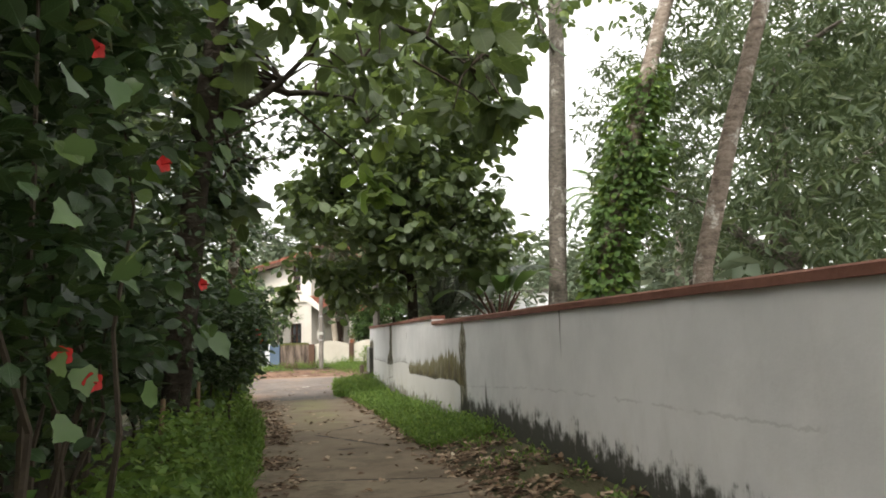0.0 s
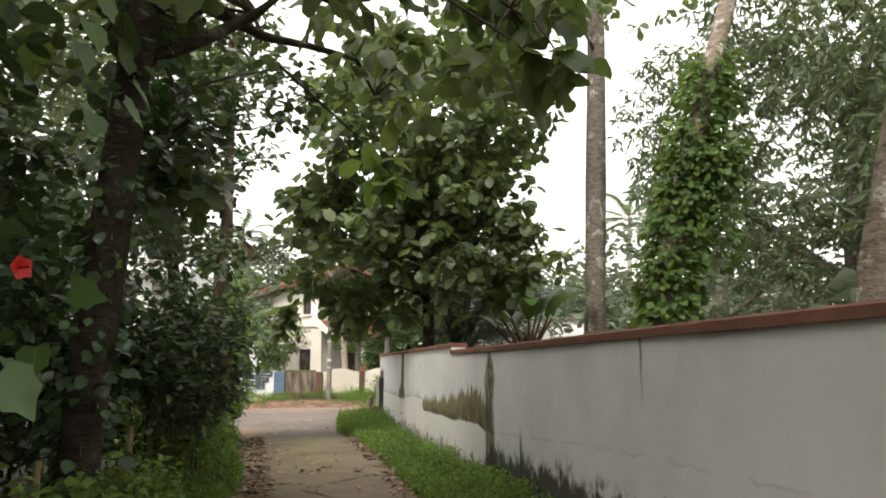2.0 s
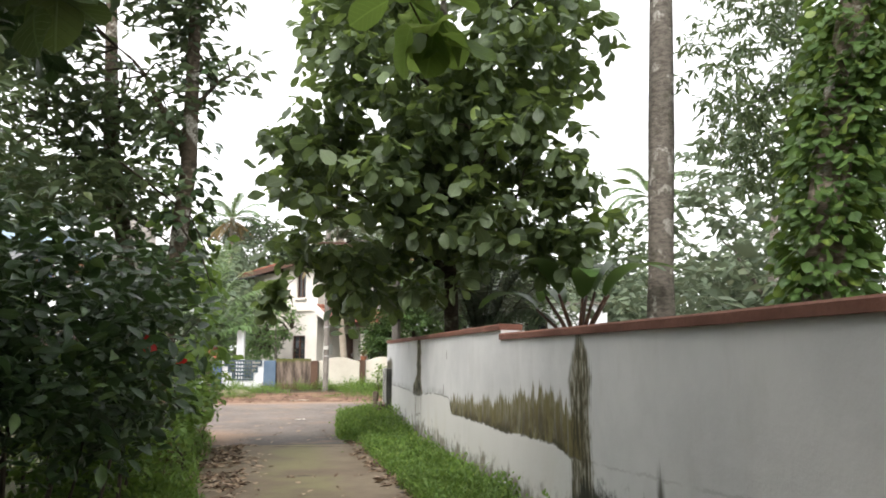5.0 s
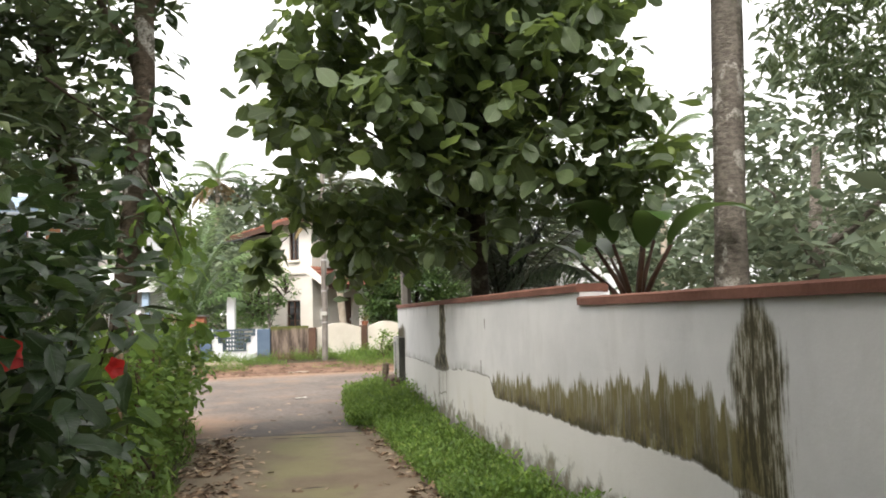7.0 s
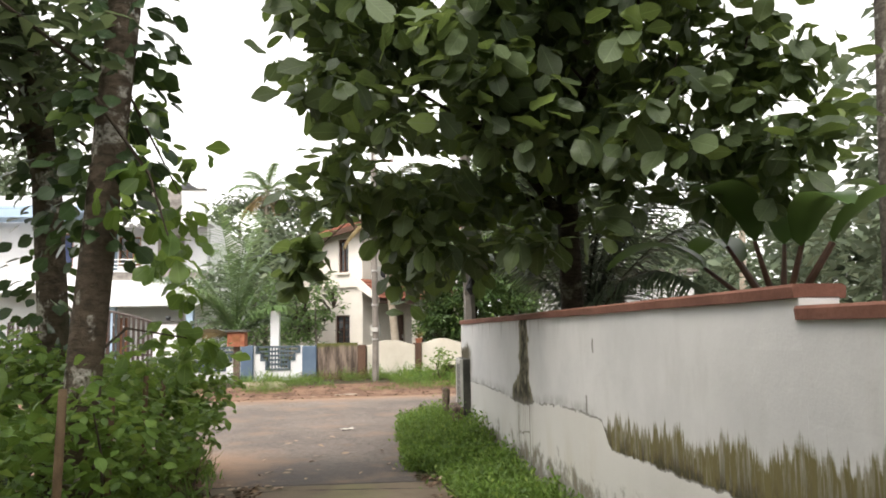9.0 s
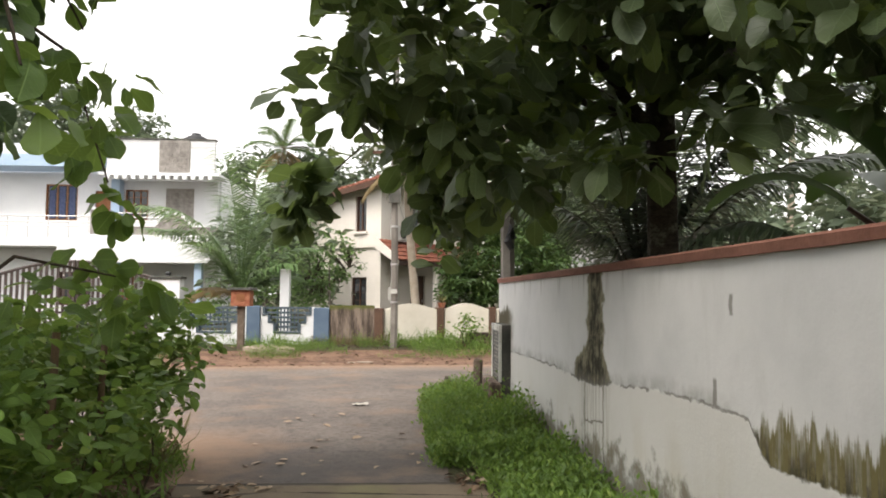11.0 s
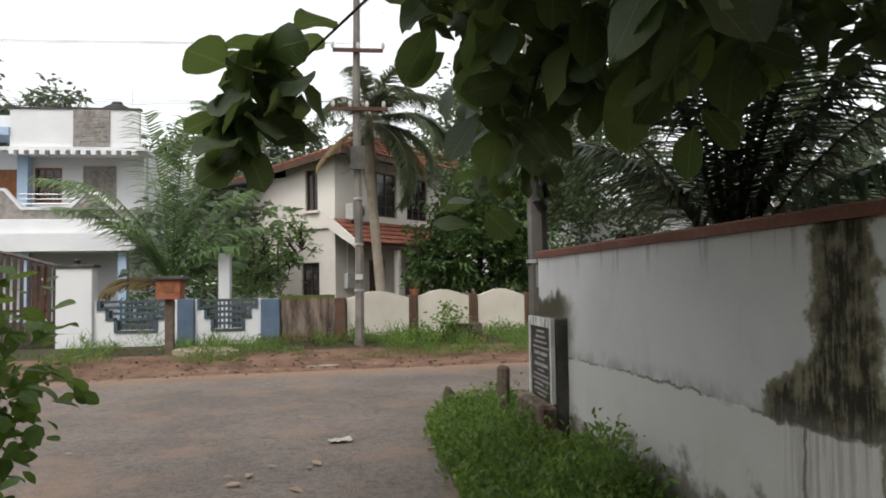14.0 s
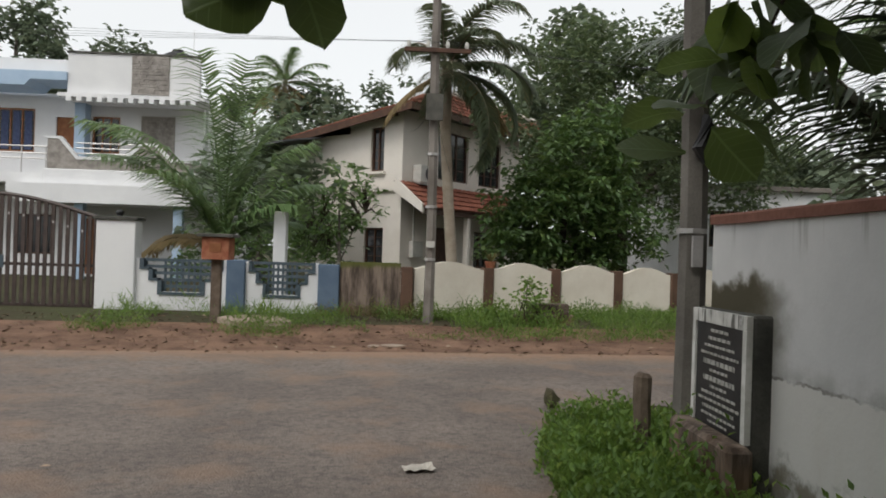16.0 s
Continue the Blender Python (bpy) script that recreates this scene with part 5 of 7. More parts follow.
def strip(n, y0, y1, left, right, gap=0.4, scale=1.2):
    y = rng.uniform(y0, y1, n)
    u = rng.uniform(0, 1, n)
    a, b = left(y), right(y)
    p = np.column_stack([a + (b - a) * u, y])
    keep = np.array([noise.noise((q[0] * scale, q[1] * scale, 2)) > gap - 0.5 for q in p])
    return p[keep]


lane_r, lane_l, wall_x = (lambda y: curve(LANE_R, y)), (lambda y: curve(LANE_L, y)), (lambda y: curve(WALL, y))
verge_growth("weeds", strip(9600, 9.2, 19.5, lambda y: lane_r(y) + 0.02, lambda y: np.minimum(wall_x(y) - 0.03, lane_r(y) + 1.0), 0.2), (0.08, 0.26), "weed", "low green weeds along the foot of the white wall")
verge_growth("weeds", strip(12000, 19.0, 24.4, lambda y: np.full_like(y, 1.12) + 0.25 * np.maximum(0, y - 23), lambda y: np.where(y < 22.6, wall_x(np.minimum(y, 22.6)) - 0.03, 2.8), 0.1), (0.1, 0.36), "weed", "lush green weeds at the wall corner")
verge_growth("grass", strip(1900, 9.2, 24.2, lambda y: np.where(y < 19, lane_r(np.minimum(y, 19)), 1.15), lambda y: wall_x(np.minimum(y, 22.6)) - 0.05, 0.3), (0.08, 0.22), "weed", "thin grass blades among the wall weeds", BLADE, 0.7, 0.07)
verge_growth("weeds", strip(700, 3.0, 9.0, lambda y: lane_r(y) + 0.15, lambda y: wall_x(y) - 0.03, 0.5), (0.06, 0.2), "weed", "sparse dark weeds at the wall foot")
verge_growth("weeds", strip(8000, 1.0, 13.5, lambda y: lane_l(y) - 0.95, lambda y: lane_l(y) + 0.02, 0.3), (0.08, 0.3), "weed", "green weeds along the hedge side of the lane")
verge_growth("weeds", strip(9000, 2.5, 13.4, lambda y: lane_l(y) - 0.55, lambda y: lane_l(y) + 0.1, 0.3), (0.14, 0.42), "weed", "taller bright weeds where the hedge meets the lane")
verge_growth("weeds", strip(4500, 13.0, 19.4, lambda y: lane_l(y) - 1.0, lambda y: lane_l(y) - 0.1, 0.4), (0.06, 0.24), "weed", "green weeds below the fence hedge")
verge_growth("dry_weeds", strip(1600, 13.0, 19.6, lambda y: lane_l(y) - 0.9, lambda y: lane_l(y) - 0.2, 0.35), (0.08, 0.3), "dry_weed", "yellowing dry weeds below the fence hedge", BLADE, 0.6, 0.1)
verge_growth("grass", strip(3000, 0.5, 19, lambda y: lane_l(y) - 0.9, lambda y: lane_l(y) + 0.05, 0.4), (0.1, 0.3), "weed", "thin grass blades beside the lane", BLADE, 0.6, 0.09)
verge_growth("tall_weeds", np.column_stack([rng.normal(1.72, 0.26, 700), rng.normal(21.0, 0.8, 700)]), (0.25, 0.62), "weed", "tall bushy weeds beside the wall corner")
verge_growth("tall_weeds", np.column_stack([rng.normal(2.12, 0.12, 520), rng.normal(20.9, 0.5, 520)]), (0.18, 0.55), "weed", "climbing weeds against the white wall")
verge_growth("tall_weeds", np.column_stack([rng.normal(1.9, 0.25, 260), rng.normal(18.6, 0.7, 260)]), (0.2, 0.42), "weed", "bushy weeds at the wall foot")
far_edge = lambda x: curve(ROAD_FAR, x)
x = rng.uniform(-9, 9, 15000)
y = far_edge(x) + 1.2 + rng.uniform(0, 3.2, len(x)) ** 1.0
p = np.column_stack([x, y])
keep = np.array([noise.noise((q[0] * 0.7, q[1] * 1.1, 4)) > 0.12 - 0.13 * (q[1] - 30) - (0.2 if q[0] > 0.6 else 0) for q in p])
keep &= ~((p[:, 0] < -5.2) & (p[:, 0] > -12)) & ~((np.abs(p[:, 0] + 0.25 + (p[:, 1] - 31) * 0.35) < 0.32))
keep &= p[:, 1] < 33.0 + np.maximum(0, p[:, 0] - 0.4) * 0.33
verge_growth("grass", p[keep], (0.08, 0.24), "weed", "patchy green grass on the far verge", LITE, 0.5, 0.3, 2)
verge_growth("grass", p[keep][::2], (0.12, 0.3), "weed", "grass blades on the far verge", BLADE, 0.5, 0.06, 2)

# leaf litter along the lane edges
pts = np.concatenate([strip(3000, 1.5, 19, lambda y: lane_r(y) - 0.22, lambda y: lane_r(y) + 0.45, 0.4, 2.2), strip(4600, 1, 18.4, lambda y: lane_l(y) - 0.35, lambda y: lane_l(y) + 0.5, 0.33, 1.7), strip(260, 1, 15, lane_l, lane_r, 0.4, 1.5), strip(1500, 2.5, 10.5, lambda y: lane_r(y), lambda y: wall_x(y) - 0.03, 0.3)])
at = on_land(pts, 0.026)
d = rng.normal(0, 1, (len(at), 3)) * np.array((1, 1, 0.12))
L = rng.uniform(0.05, 0.13, len(at))
tagged(leaves("leaf_litter", at, d, L, L * 0.5, M["litter"], None, LITE, unit(rng.normal(0, 0.25, (len(at), 3)) + np.array((0, 0, 1.0)))), "brown fallen leaf litter along the lane edges", "leaf litter", "", "stuff")
k = rng.choice(len(at), len(at) // 5, False)
tagged(leaves("leaf_litter", at[k] + np.array((0.04, 0.03, 0.012)), d[k], L[k] * 1.15, L[k] * 0.5, M["dead_leaf"], None, LITE, unit(rng.normal(0, 0.3, (len(k), 3)) + np.array((0, 0, 1.0)))), "pale dry leaves among the litter", "leaf litter", "", "stuff")
x = rng.uniform(-9, 9, 1500)
at = on_land(np.column_stack([x, far_edge(x) + rng.uniform(-0.2, 3.6, len(x))]), 0.02)
d = rng.normal(0, 1, (len(at), 3)) * np.array((1, 1, 0.15))
L = rng.uniform(0.05, 0.13, len(at))
tagged(leaves("leaf_litter", at, d, L, L * 0.5, M["litter"], None, LITE, unit(rng.normal(0, 0.3, (len(at), 3)) + np.array((0, 0, 1.0)))), "fallen leaves and twigs on the far verge", "leaf litter", "", "stuff")
# fallen leaves lying singly on lane and road
protos = []
for k in range(4):
    w = rng.uniform(0.4, 0.6)
    ob = leaves("fallen_leaf", np.zeros((1, 3)), np.array(((0, 1.0, 0.05),)), 0.15, 0.15 * w, M["dead_leaf"], None, FULL, np.array(((0.1, 0, 1.0),)))
    protos.append(ob.data)
    bpy.data.objects.remove(ob)
lp = np.concatenate([strip(230, 9.5, 18.7, lambda y: lane_l(y) + 0.02, lambda y: lane_l(y) + 0.8, 0.3), strip(45, 7, 18.7, lambda y: lane_l(y) + 0.3, lambda y: lane_r(y) - 0.1, 0.3), strip(26, 18.8, 22, lambda y: np.full_like(y, -0.9), lambda y: np.full_like(y, 1.2), 0.2), np.array([(-2.2, 22.75), (-0.43, 19.28), (0.9, 20.4), (0.95, 19.5)])])
for k, (x, y) in enumerate(lp):
    ob = new("fallen_leaf", protos[k % 4])
    s = float(rng.uniform(0.45, 0.95))
    ob.matrix_world = pose(x, y, float(land(x, y)) + 0.03, rng.uniform(-8, 8), rng.uniform(-8, 8), rng.uniform(0, 360)) @ Matrix.Scale(s, 4)
    tagged(ob, "pale brown dry fallen leaf on the ground", "leaf", "fallen leaves on the lane")


# crumpled scrap of pale paper on the road
v = [(0.11 * (i - 3) / 3 + 0.03 * noise.noise((i, j, 1)), 0.07 * (j - 2) / 2 + 0.03 * noise.noise((i, j, 5)), 0.012 + 0.03 * noise.noise((i * 0.9, j * 0.9, 3)) + 0.012 * ((i + j) % 2)) for i in range(7) for j in range(5)]
scrap = Shape().add(v, [(i * 5 + j, i * 5 + j + 5, i * 5 + j + 6, i * 5 + j + 1) for i in range(6) for j in range(4)]).obj("paper_scrap", M["scrap"])
scrap.matrix_world = pose(0.26, 22.85, float(land(0.26, 22.85)) + 0.02, 0, 0, 12)
tagged(scrap, "crumpled pale paper scrap lying on the road", "paper")


# ---- walls, gate and houses across the road ----
def pierced(x0, x1, z0, z1, y0, y1, holes, parent, mat, m=None, name="wall"):
    """One wall slab with rectangular openings (x0, x1, z0, z1) through it."""
    xs = sorted({x0, x1, *[h[0] for h in holes], *[h[1] for h in holes]})
    zs = sorted({z0, z1, *[h[2] for h in holes], *[h[3] for h in holes]})
    solid = {(i, j) for i in range(len(xs) - 1) for j in range(len(zs) - 1)
             if not any(h[0] < (xs[i] + xs[i + 1]) / 2 < h[1] and h[2] < (zs[j] + zs[j + 1]) / 2 < h[3] for h in holes)}
    m = m or Matrix.Identity(4)
    n = len(zs)
    v = [m @ Vector((x, y, z)) for y in (y0, y1) for x in xs for z in zs]
    k = len(xs) * n
    f = []
    for i, j in solid:
        q = (i * n + j, (i + 1) * n + j, (i + 1) * n + j + 1, i * n + j + 1)
        f += [q, tuple(p + k for p in reversed(q))]
        for (di, dj), (a, b) in (((0, -1), (0, 1)), ((1, 0), (1, 2)), ((0, 1), (2, 3)), ((-1, 0), (3, 0))):
            if (i + di, j + dj) not in solid:
                f.append((q[b], q[a], q[a] + k, q[b] + k))
    return Shape().add(v, f).obj(name, M[mat], parent)


def window(parent, x0, x1, z0, z1, y, m, cols=3, wood="wood", curtain=False):
    """Framed casement with panes, set back in its opening."""
    w = Shape()
    e = 0.06
    for a, b, c, d in ((x0, x0 + e, z0, z1), (x1 - e, x1, z0, z1), (x0 + e, x1 - e, z0, z0 + e), (x0 + e, x1 - e, z1 - e, z1)):
        w.box(a, b, y, y + 0.09, c, d, m)
    win = w.obj("window", M[wood], parent)
    step = (x1 - x0 - 2 * e) / cols
    for i in range(cols):
        a = x0 + e + i * step
        if i:
            Shape().box(a - 0.025, a + 0.025, y + 0.005, y + 0.08, z0 + e, z1 - e, m).obj("mullion", M[wood], win)
        Shape().box(a + 0.03, a + step - 0.03, y + 0.04, y + 0.055, z0 + e, z1 - e, m).obj("pane", M["glass"], win)
        for k in range(1, 4):
            z = z0 + (z1 - z0) * k / 4
            Shape().box(a + 0.03, a + step - 0.03, y + 0.022, y + 0.034, z - 0.01, z + 0.01, m).obj("bar", M[wood], win)
        if curtain:
            Shape().box(a + step * 0.2, a + step * 0.8, y + 0.02, y + 0.038, z0 + 0.1, z1 - 0.1, m).obj("curtain", M["curtain"], win)
    return win


def door(parent, x0, x1, z0, z1, y, m, wood="wood"):
    d = Shape().box(x0, x1, y, y + 0.05, z0, z1, m).obj("door", M[wood], parent)
    w = x1 - x0
    for c, e in ((0.08, 0.45), (0.52, 0.92)):
        Shape().box(x0 + w * 0.15, x1 - w * 0.15, y - 0.012, y + 0.001, z0 + (z1 - z0) * c, z0 + (z1 - z0) * e, m).obj("door_panel", M[wood], d)
    Shape().box(x1 - 0.12, x1 - 0.09, y - 0.05, y - 0.001, z0 + 0.95, z0 + 1.1, m).obj("handle", M["steel"], d)
    return d


def cladding(parent, x0, x1, z0, z1, y):
    """Ledge stones of uneven length, course by course."""
    z = z0
    while z < z1 - 0.03:
        h = float(rng.uniform(0.07, 0.11))
        x = x0
        while x < x1 - 0.03:
            w = float(rng.uniform(0.14, 0.36))
            Shape().box(x, min(x + w - 0.008, x1), y - float(rng.uniform(0.015, 0.05)), y + 0.01, z, min(z + h - 0.008, z1)).obj("stone", M["stone_clad"], parent)
            x += w
        z += h


# white and blue house with a balcony
h1 = thing("white_house", (-12, 49, 0.2), "two-storey white house with pale blue trim and a balcony", "house")
I = Matrix.Identity(4)
FY = 46.4
holes = [(-15.15, -13.75, 4.8, 6.42), (-12.98, -12.12, 4.0, 6.15), (-11.66, -10.64, 4.85, 6.22), (-19.2, -18.2, 4.8, 6.4)]
pierced(-22, -7.55, 3.9, 6.9, FY, FY + 0.25, holes, h1, "white")
pierced(-22, -7.55, 0, 3.55, FY + 0.4, FY + 0.65, [(-14.6, -13.2, 1.0, 2.5), (-12.3, -11.3, 0.3, 2.4)], h1, "white")
for x0, x1, y0, y1 in ((-22, -21.75, FY + 0.65, 56), (-7.8, -7.55, FY + 0.65, 56), (-21.75, -7.8, 55.8, 56)):
    Shape().box(x0, x1, y0, y1, 0, 6.9).obj("wall", M["white"], h1)
Shape().box(-22, -7.55, FY + 0.25, 55.8, 6.9, 7.05).obj("roof_slab", M["white"], h1)
Shape().box(-21.75, -7.8, FY + 0.65, 55.8, 3.55, 3.7).obj("floor_slab", M["white"], h1)
Shape().box(-22.2, -11.95, 44.9, FY - 0.01, 3.55, 3.9).obj("balcony_slab", M["white"], h1)
Shape().box(-12.55, -7.0, 44.6, FY - 0.005, 3.5, 4.05, chip=0.03).obj("balcony_slab", M["white"], h1)
Shape().prism([(-13.6, 3.2), (-13.6, 3.5), (-7.0, 3.5), (-7.0, 3.2), (-7.4, 2.85), (-13.2, 2.85)], pose(0, 44.2, 0), 2.1).obj("porch_canopy", M["white"], h1)
Shape().box(-11.4, -11.1, 44.5, 44.8, 0, 2.85).obj("porch_pillar", M["blue_paint"], h1)
Shape().box(-8.0, -7.7, 44.5, 44.8, 0, 2.85).obj("porch_pillar", M["blue_paint"], h1)
# balcony front with a slanting notch
Shape().prism([(-12.45, 4.06), (-12.45, 5.1), (-12.05, 5.1), (-11.45, 4.4), (-9.75, 4.4), (-9.2, 4.95), (-8.75, 4.95), (-8.2, 4.4), (-7.1, 4.4), (-7.1, 4.06)], pose(0, 44.65, 0), 0.14).obj("balcony_front", M["stone_clad"], h1)
Shape().prism([(-12.5, 5.1), (-12.5, 5.2), (-12.0, 5.2), (-11.4, 4.5), (-9.8, 4.5), (-9.25, 5.05), (-8.7, 5.05), (-8.15, 4.5), (-7.05, 4.5), (-7.05, 4.4), (-8.2, 4.4), (-8.75, 4.95), (-9.2, 4.95), (-9.75, 4.4), (-11.45, 4.4), (-12.05, 5.1)], pose(0, 44.62, 0), 0.2).obj("balcony_cap", M["white"], h1)
for z in (4.62, 4.8, 4.98):
    Shape().tube([(-11.5, 44.72, z), (-9.5, 44.72, z)], [0.025, 0.025], 6).obj("rail", M["steel"], h1)
    Shape().tube([(-22, 45.0, z - 0.2 if z < 4.9 else 4.85), (-12.5, 45.0, z - 0.2 if z < 4.9 else 4.85)], [0.025, 0.025], 6).obj("rail", M["steel"], h1)
for i in range(12):
    x = -22 + i * 0.85
    Shape().tube([(x, 45.0, 3.9), (x, 45.0, 4.85)], [0.022, 0.022], 6).obj("rail_post", M["steel"], h1)
Shape().box(-12.1, -11.72, 45.9, FY - 0.004, 3.9, 6.7).obj("pillar", M["blue_paint"], h1)
Shape().prism([(-22.4, 6.98), (-22.4, 7.5), (-11.96, 7.5), (-11.96, 7.2), (-13.2, 7.2), (-13.4, 6.98)], pose(0, 44.8, 0), 1.6).obj("blue_sunshade", M["blue_paint"], h1)
Shape().box(-22.2, -11.98, 45.4, 45.6, 7.504, 8.05).obj("parapet", M["white"], h1)
Shape().box(-11.95, -7.35, 44.9, 45.15, 6.75, 8.2).obj("parapet", M["white"], h1)
Shape().box(-12.0, -7.3, 44.85, 45.2, 8.202, 8.27).obj("parapet_cap", M["dark_concrete"], h1)
Shape().box(-12.2, -7.1, 44.7, FY - 0.002, 6.62, 6.748).obj("eave", M["white"], h1)
for i in range(13):
    x = -11.9 + i * 0.36
    Shape().box(x, x + 0.18, 44.66, 44.95, 6.46, 6.618).obj("dentil", M["white"], h1)
clad = Shape().box(-9.72, -8.4, 44.87, 44.898, 6.8, 8.19).obj("cladding", M["bare_cement"], h1)
cladding(clad, -9.7, -8.42, 6.8, 8.18, 44.87)
clad = Shape().box(-9.85, -8.6, FY - 0.03, FY - 0.003, 4.5, 6.3).obj("cladding", M["bare_cement"], h1)
cladding(clad, -9.83, -8.62, 4.5, 6.28, FY - 0.03)
for h, cu in ((holes[0], True), (holes[2], False), (holes[3], True)):
    window(h1, *h, FY + 0.06, I, 3, "wood", cu)
door(h1, *holes[1], FY + 0.08, I)
window(h1, -14.6, -13.2, 1.0, 2.5, FY + 0.46, I, 3, "dark_wood")
door(h1, -12.3, -11.3, 0.3, 2.4, FY + 0.48, I)
t = thing("water_tank", (-8.5, 45.9, 7.05), "black plastic water tank on the house roof", "water tank")
Shape().tube([(-8.5, 46.1, 7.05), (-8.5, 46.1, 7.9), (-8.5, 46.1, 8.0), (-8.5, 46.1, 8.5), (-8.5, 46.1, 8.62), (-8.5, 46.1, 8.68)], [0.55, 0.55, 0.58, 0.55, 0.35, 0.2], 18).obj("tank_body", M["tank"], t, smooth=True)
Shape().tube([(-8.5, 46.1, 8.68), (-8.5, 46.1, 8.76)], [0.22, 0.2], 14).obj("lid", M["tank"], t)
t = thing("roof_antenna", (-7.9, 45.6, 8.2), "thin metal antenna rod on the roof", "antenna")
Shape().tube([(-7.9, 46.0, 7.05), (-7.9, 46.0, 9.5)], [0.015, 0.01], 5).obj("rod", M["steel"], t)

# cream house with clay tile roofs: local x runs along the porch side, local y into the house
U = Matrix(((0.62, -0.785, 0, 0.0), (0.785, 0.62, 0, 41.0), (0, 0, 1, 0), (0, 0, 0, 1)))
h2 = thing("cream_house", (0.5, 44, 0.2), "two-storey cream house with red clay tile roofs", "house")
pr = [(1.9, 3.7, 3.95, 5.6), (4.4, 5.9, 3.95, 5.6), (1.9, 2.9, 0.3, 2.35), (4.2, 5.6, 1.0, 2.3)]
pierced(0, 7.5, 0, 5.95, 0, 0.22, pr, h2, "cream", U)
V = U @ Matrix(((0, 1, 0, 0), (1, 0, 0, 0), (0, 0, 1, 0), (0, 0, 0, 1)))
pl = [(0.75, 1.3, 4.05, 5.45), (0.7, 1.5, 1.05, 2.25)]
pierced(0.22, 2.2, 0, 5.75, 0, 0.22, pl, h2, "cream", V)
Shape().box(2.2, 4.1, 0, 0.22, 0, 5.3, V).obj("wall", M["cream"], h2)
Shape().box(7.28, 7.5, 0.22, 4.1, 0, 5.3, U).obj("wall", M["cream"], h2)
Shape().box(0.22, 7.28, 3.88, 4.1, 0, 5.3, U).obj("wall", M["cream"], h2)
for h in pr[:2]:
    window(h2, *h, 0.08, U, 3, "dark_wood")
door(h2, *pr[2], 0.1, U, "dark_wood")
window(h2, *pr[3], 0.08, U, 3, "dark_wood")
for h in pl:
    window(h2, *h, 0.08, V, 2, "dark_wood")
Shape().box(0.004, 4.1, -0.1, -0.003, 3.4, 3.55, V).obj("string_course", M["cream"], h2)
for h in pl[:1]:
    Shape().box(h[0] - 0.08, h[1] + 0.08, -0.12, -0.002, h[2] - 0.1, h[2] - 0.02, V).obj("sill", M["cream"], h2)


def tiled(parent, a, b, c, d, rows, cols, name="roof"):
    """A roof plane from eave a-b to ridge d-c, of overlapping clay tiles."""
    a, b, c, d = (Vector(p) for p in (a, b, c, d))
    n = (b - a).cross(d - a).normalized()
    if n.z < 0:
        n = -n
    base = Shape().add([a - n * 0.04, b - n * 0.04, c - n * 0.04, d - n * 0.04, a, b, c, d], [(0, 1, 2, 3), (4, 5, 6, 7), (0, 1, 5, 4), (1, 2, 6, 5), (2, 3, 7, 6), (3, 0, 4, 7)]).obj(name, M["dark_wood"], parent)
    for r in range(rows):
        t0, t1 = r / rows, min(1, (r + 1.25) / rows)
        for k in range(cols):
            u0, u1 = (k + 0.04) / cols, (k + 0.96) / cols
            um = (u0 + u1) / 2
            q = lambda u, t, h: a.lerp(b, u).lerp(d.lerp(c, u), t) + n * h
            Shape().add([q(u0, t0, 0.06), q(um, t0, 0.085), q(u1, t0, 0.06), q(u0, t1, 0.015), q(um, t1, 0.04), q(u1, t1, 0.015), q(u0, t0, 0.03), q(u1, t0, 0.03)],
                        [(0, 1, 4, 3), (1, 2, 5, 4), (6, 7, 2, 1, 0)]).obj("roof_tile", M["tile"], base)
    return base


P = lambda x, y, z: U @ Vector((x, y, z))
tiled(h2, P(-0.35, -1.1, 2.85), P(6.5, -1.1, 2.85), P(6.5, -0.004, 3.7), P(-0.35, -0.004, 3.7), 5, 26, "porch_roof")
Shape().box(-0.3, 6.45, -1.08, -1.0, 2.68, 2.84, U).obj("porch_beam", M["dark_wood"], h2)
Shape().add([P(-0.36, -1.1, 2.7), P(-0.36, -1.1, 2.95), P(-0.36, -0.01, 3.78), P(-0.36, -0.01, 3.35), P(-0.26, -1.1, 2.7), P(-0.26, -1.1, 2.95), P(-0.26, -0.01, 3.78), P(-0.26, -0.01, 3.35)], [(0, 1, 2, 3), (7, 6, 5, 4), (0, 4, 5, 1), (1, 5, 6, 2), (2, 6, 7, 3), (3, 7, 4, 0)]).obj("verge_board", M["cream"], h2)
for x in (2.2, 6.2):
    Shape().box(x, x + 0.18, -1.05, -0.87, 0, 2.68, U, 0.02).obj("porch_pillar", M["cream"], h2)
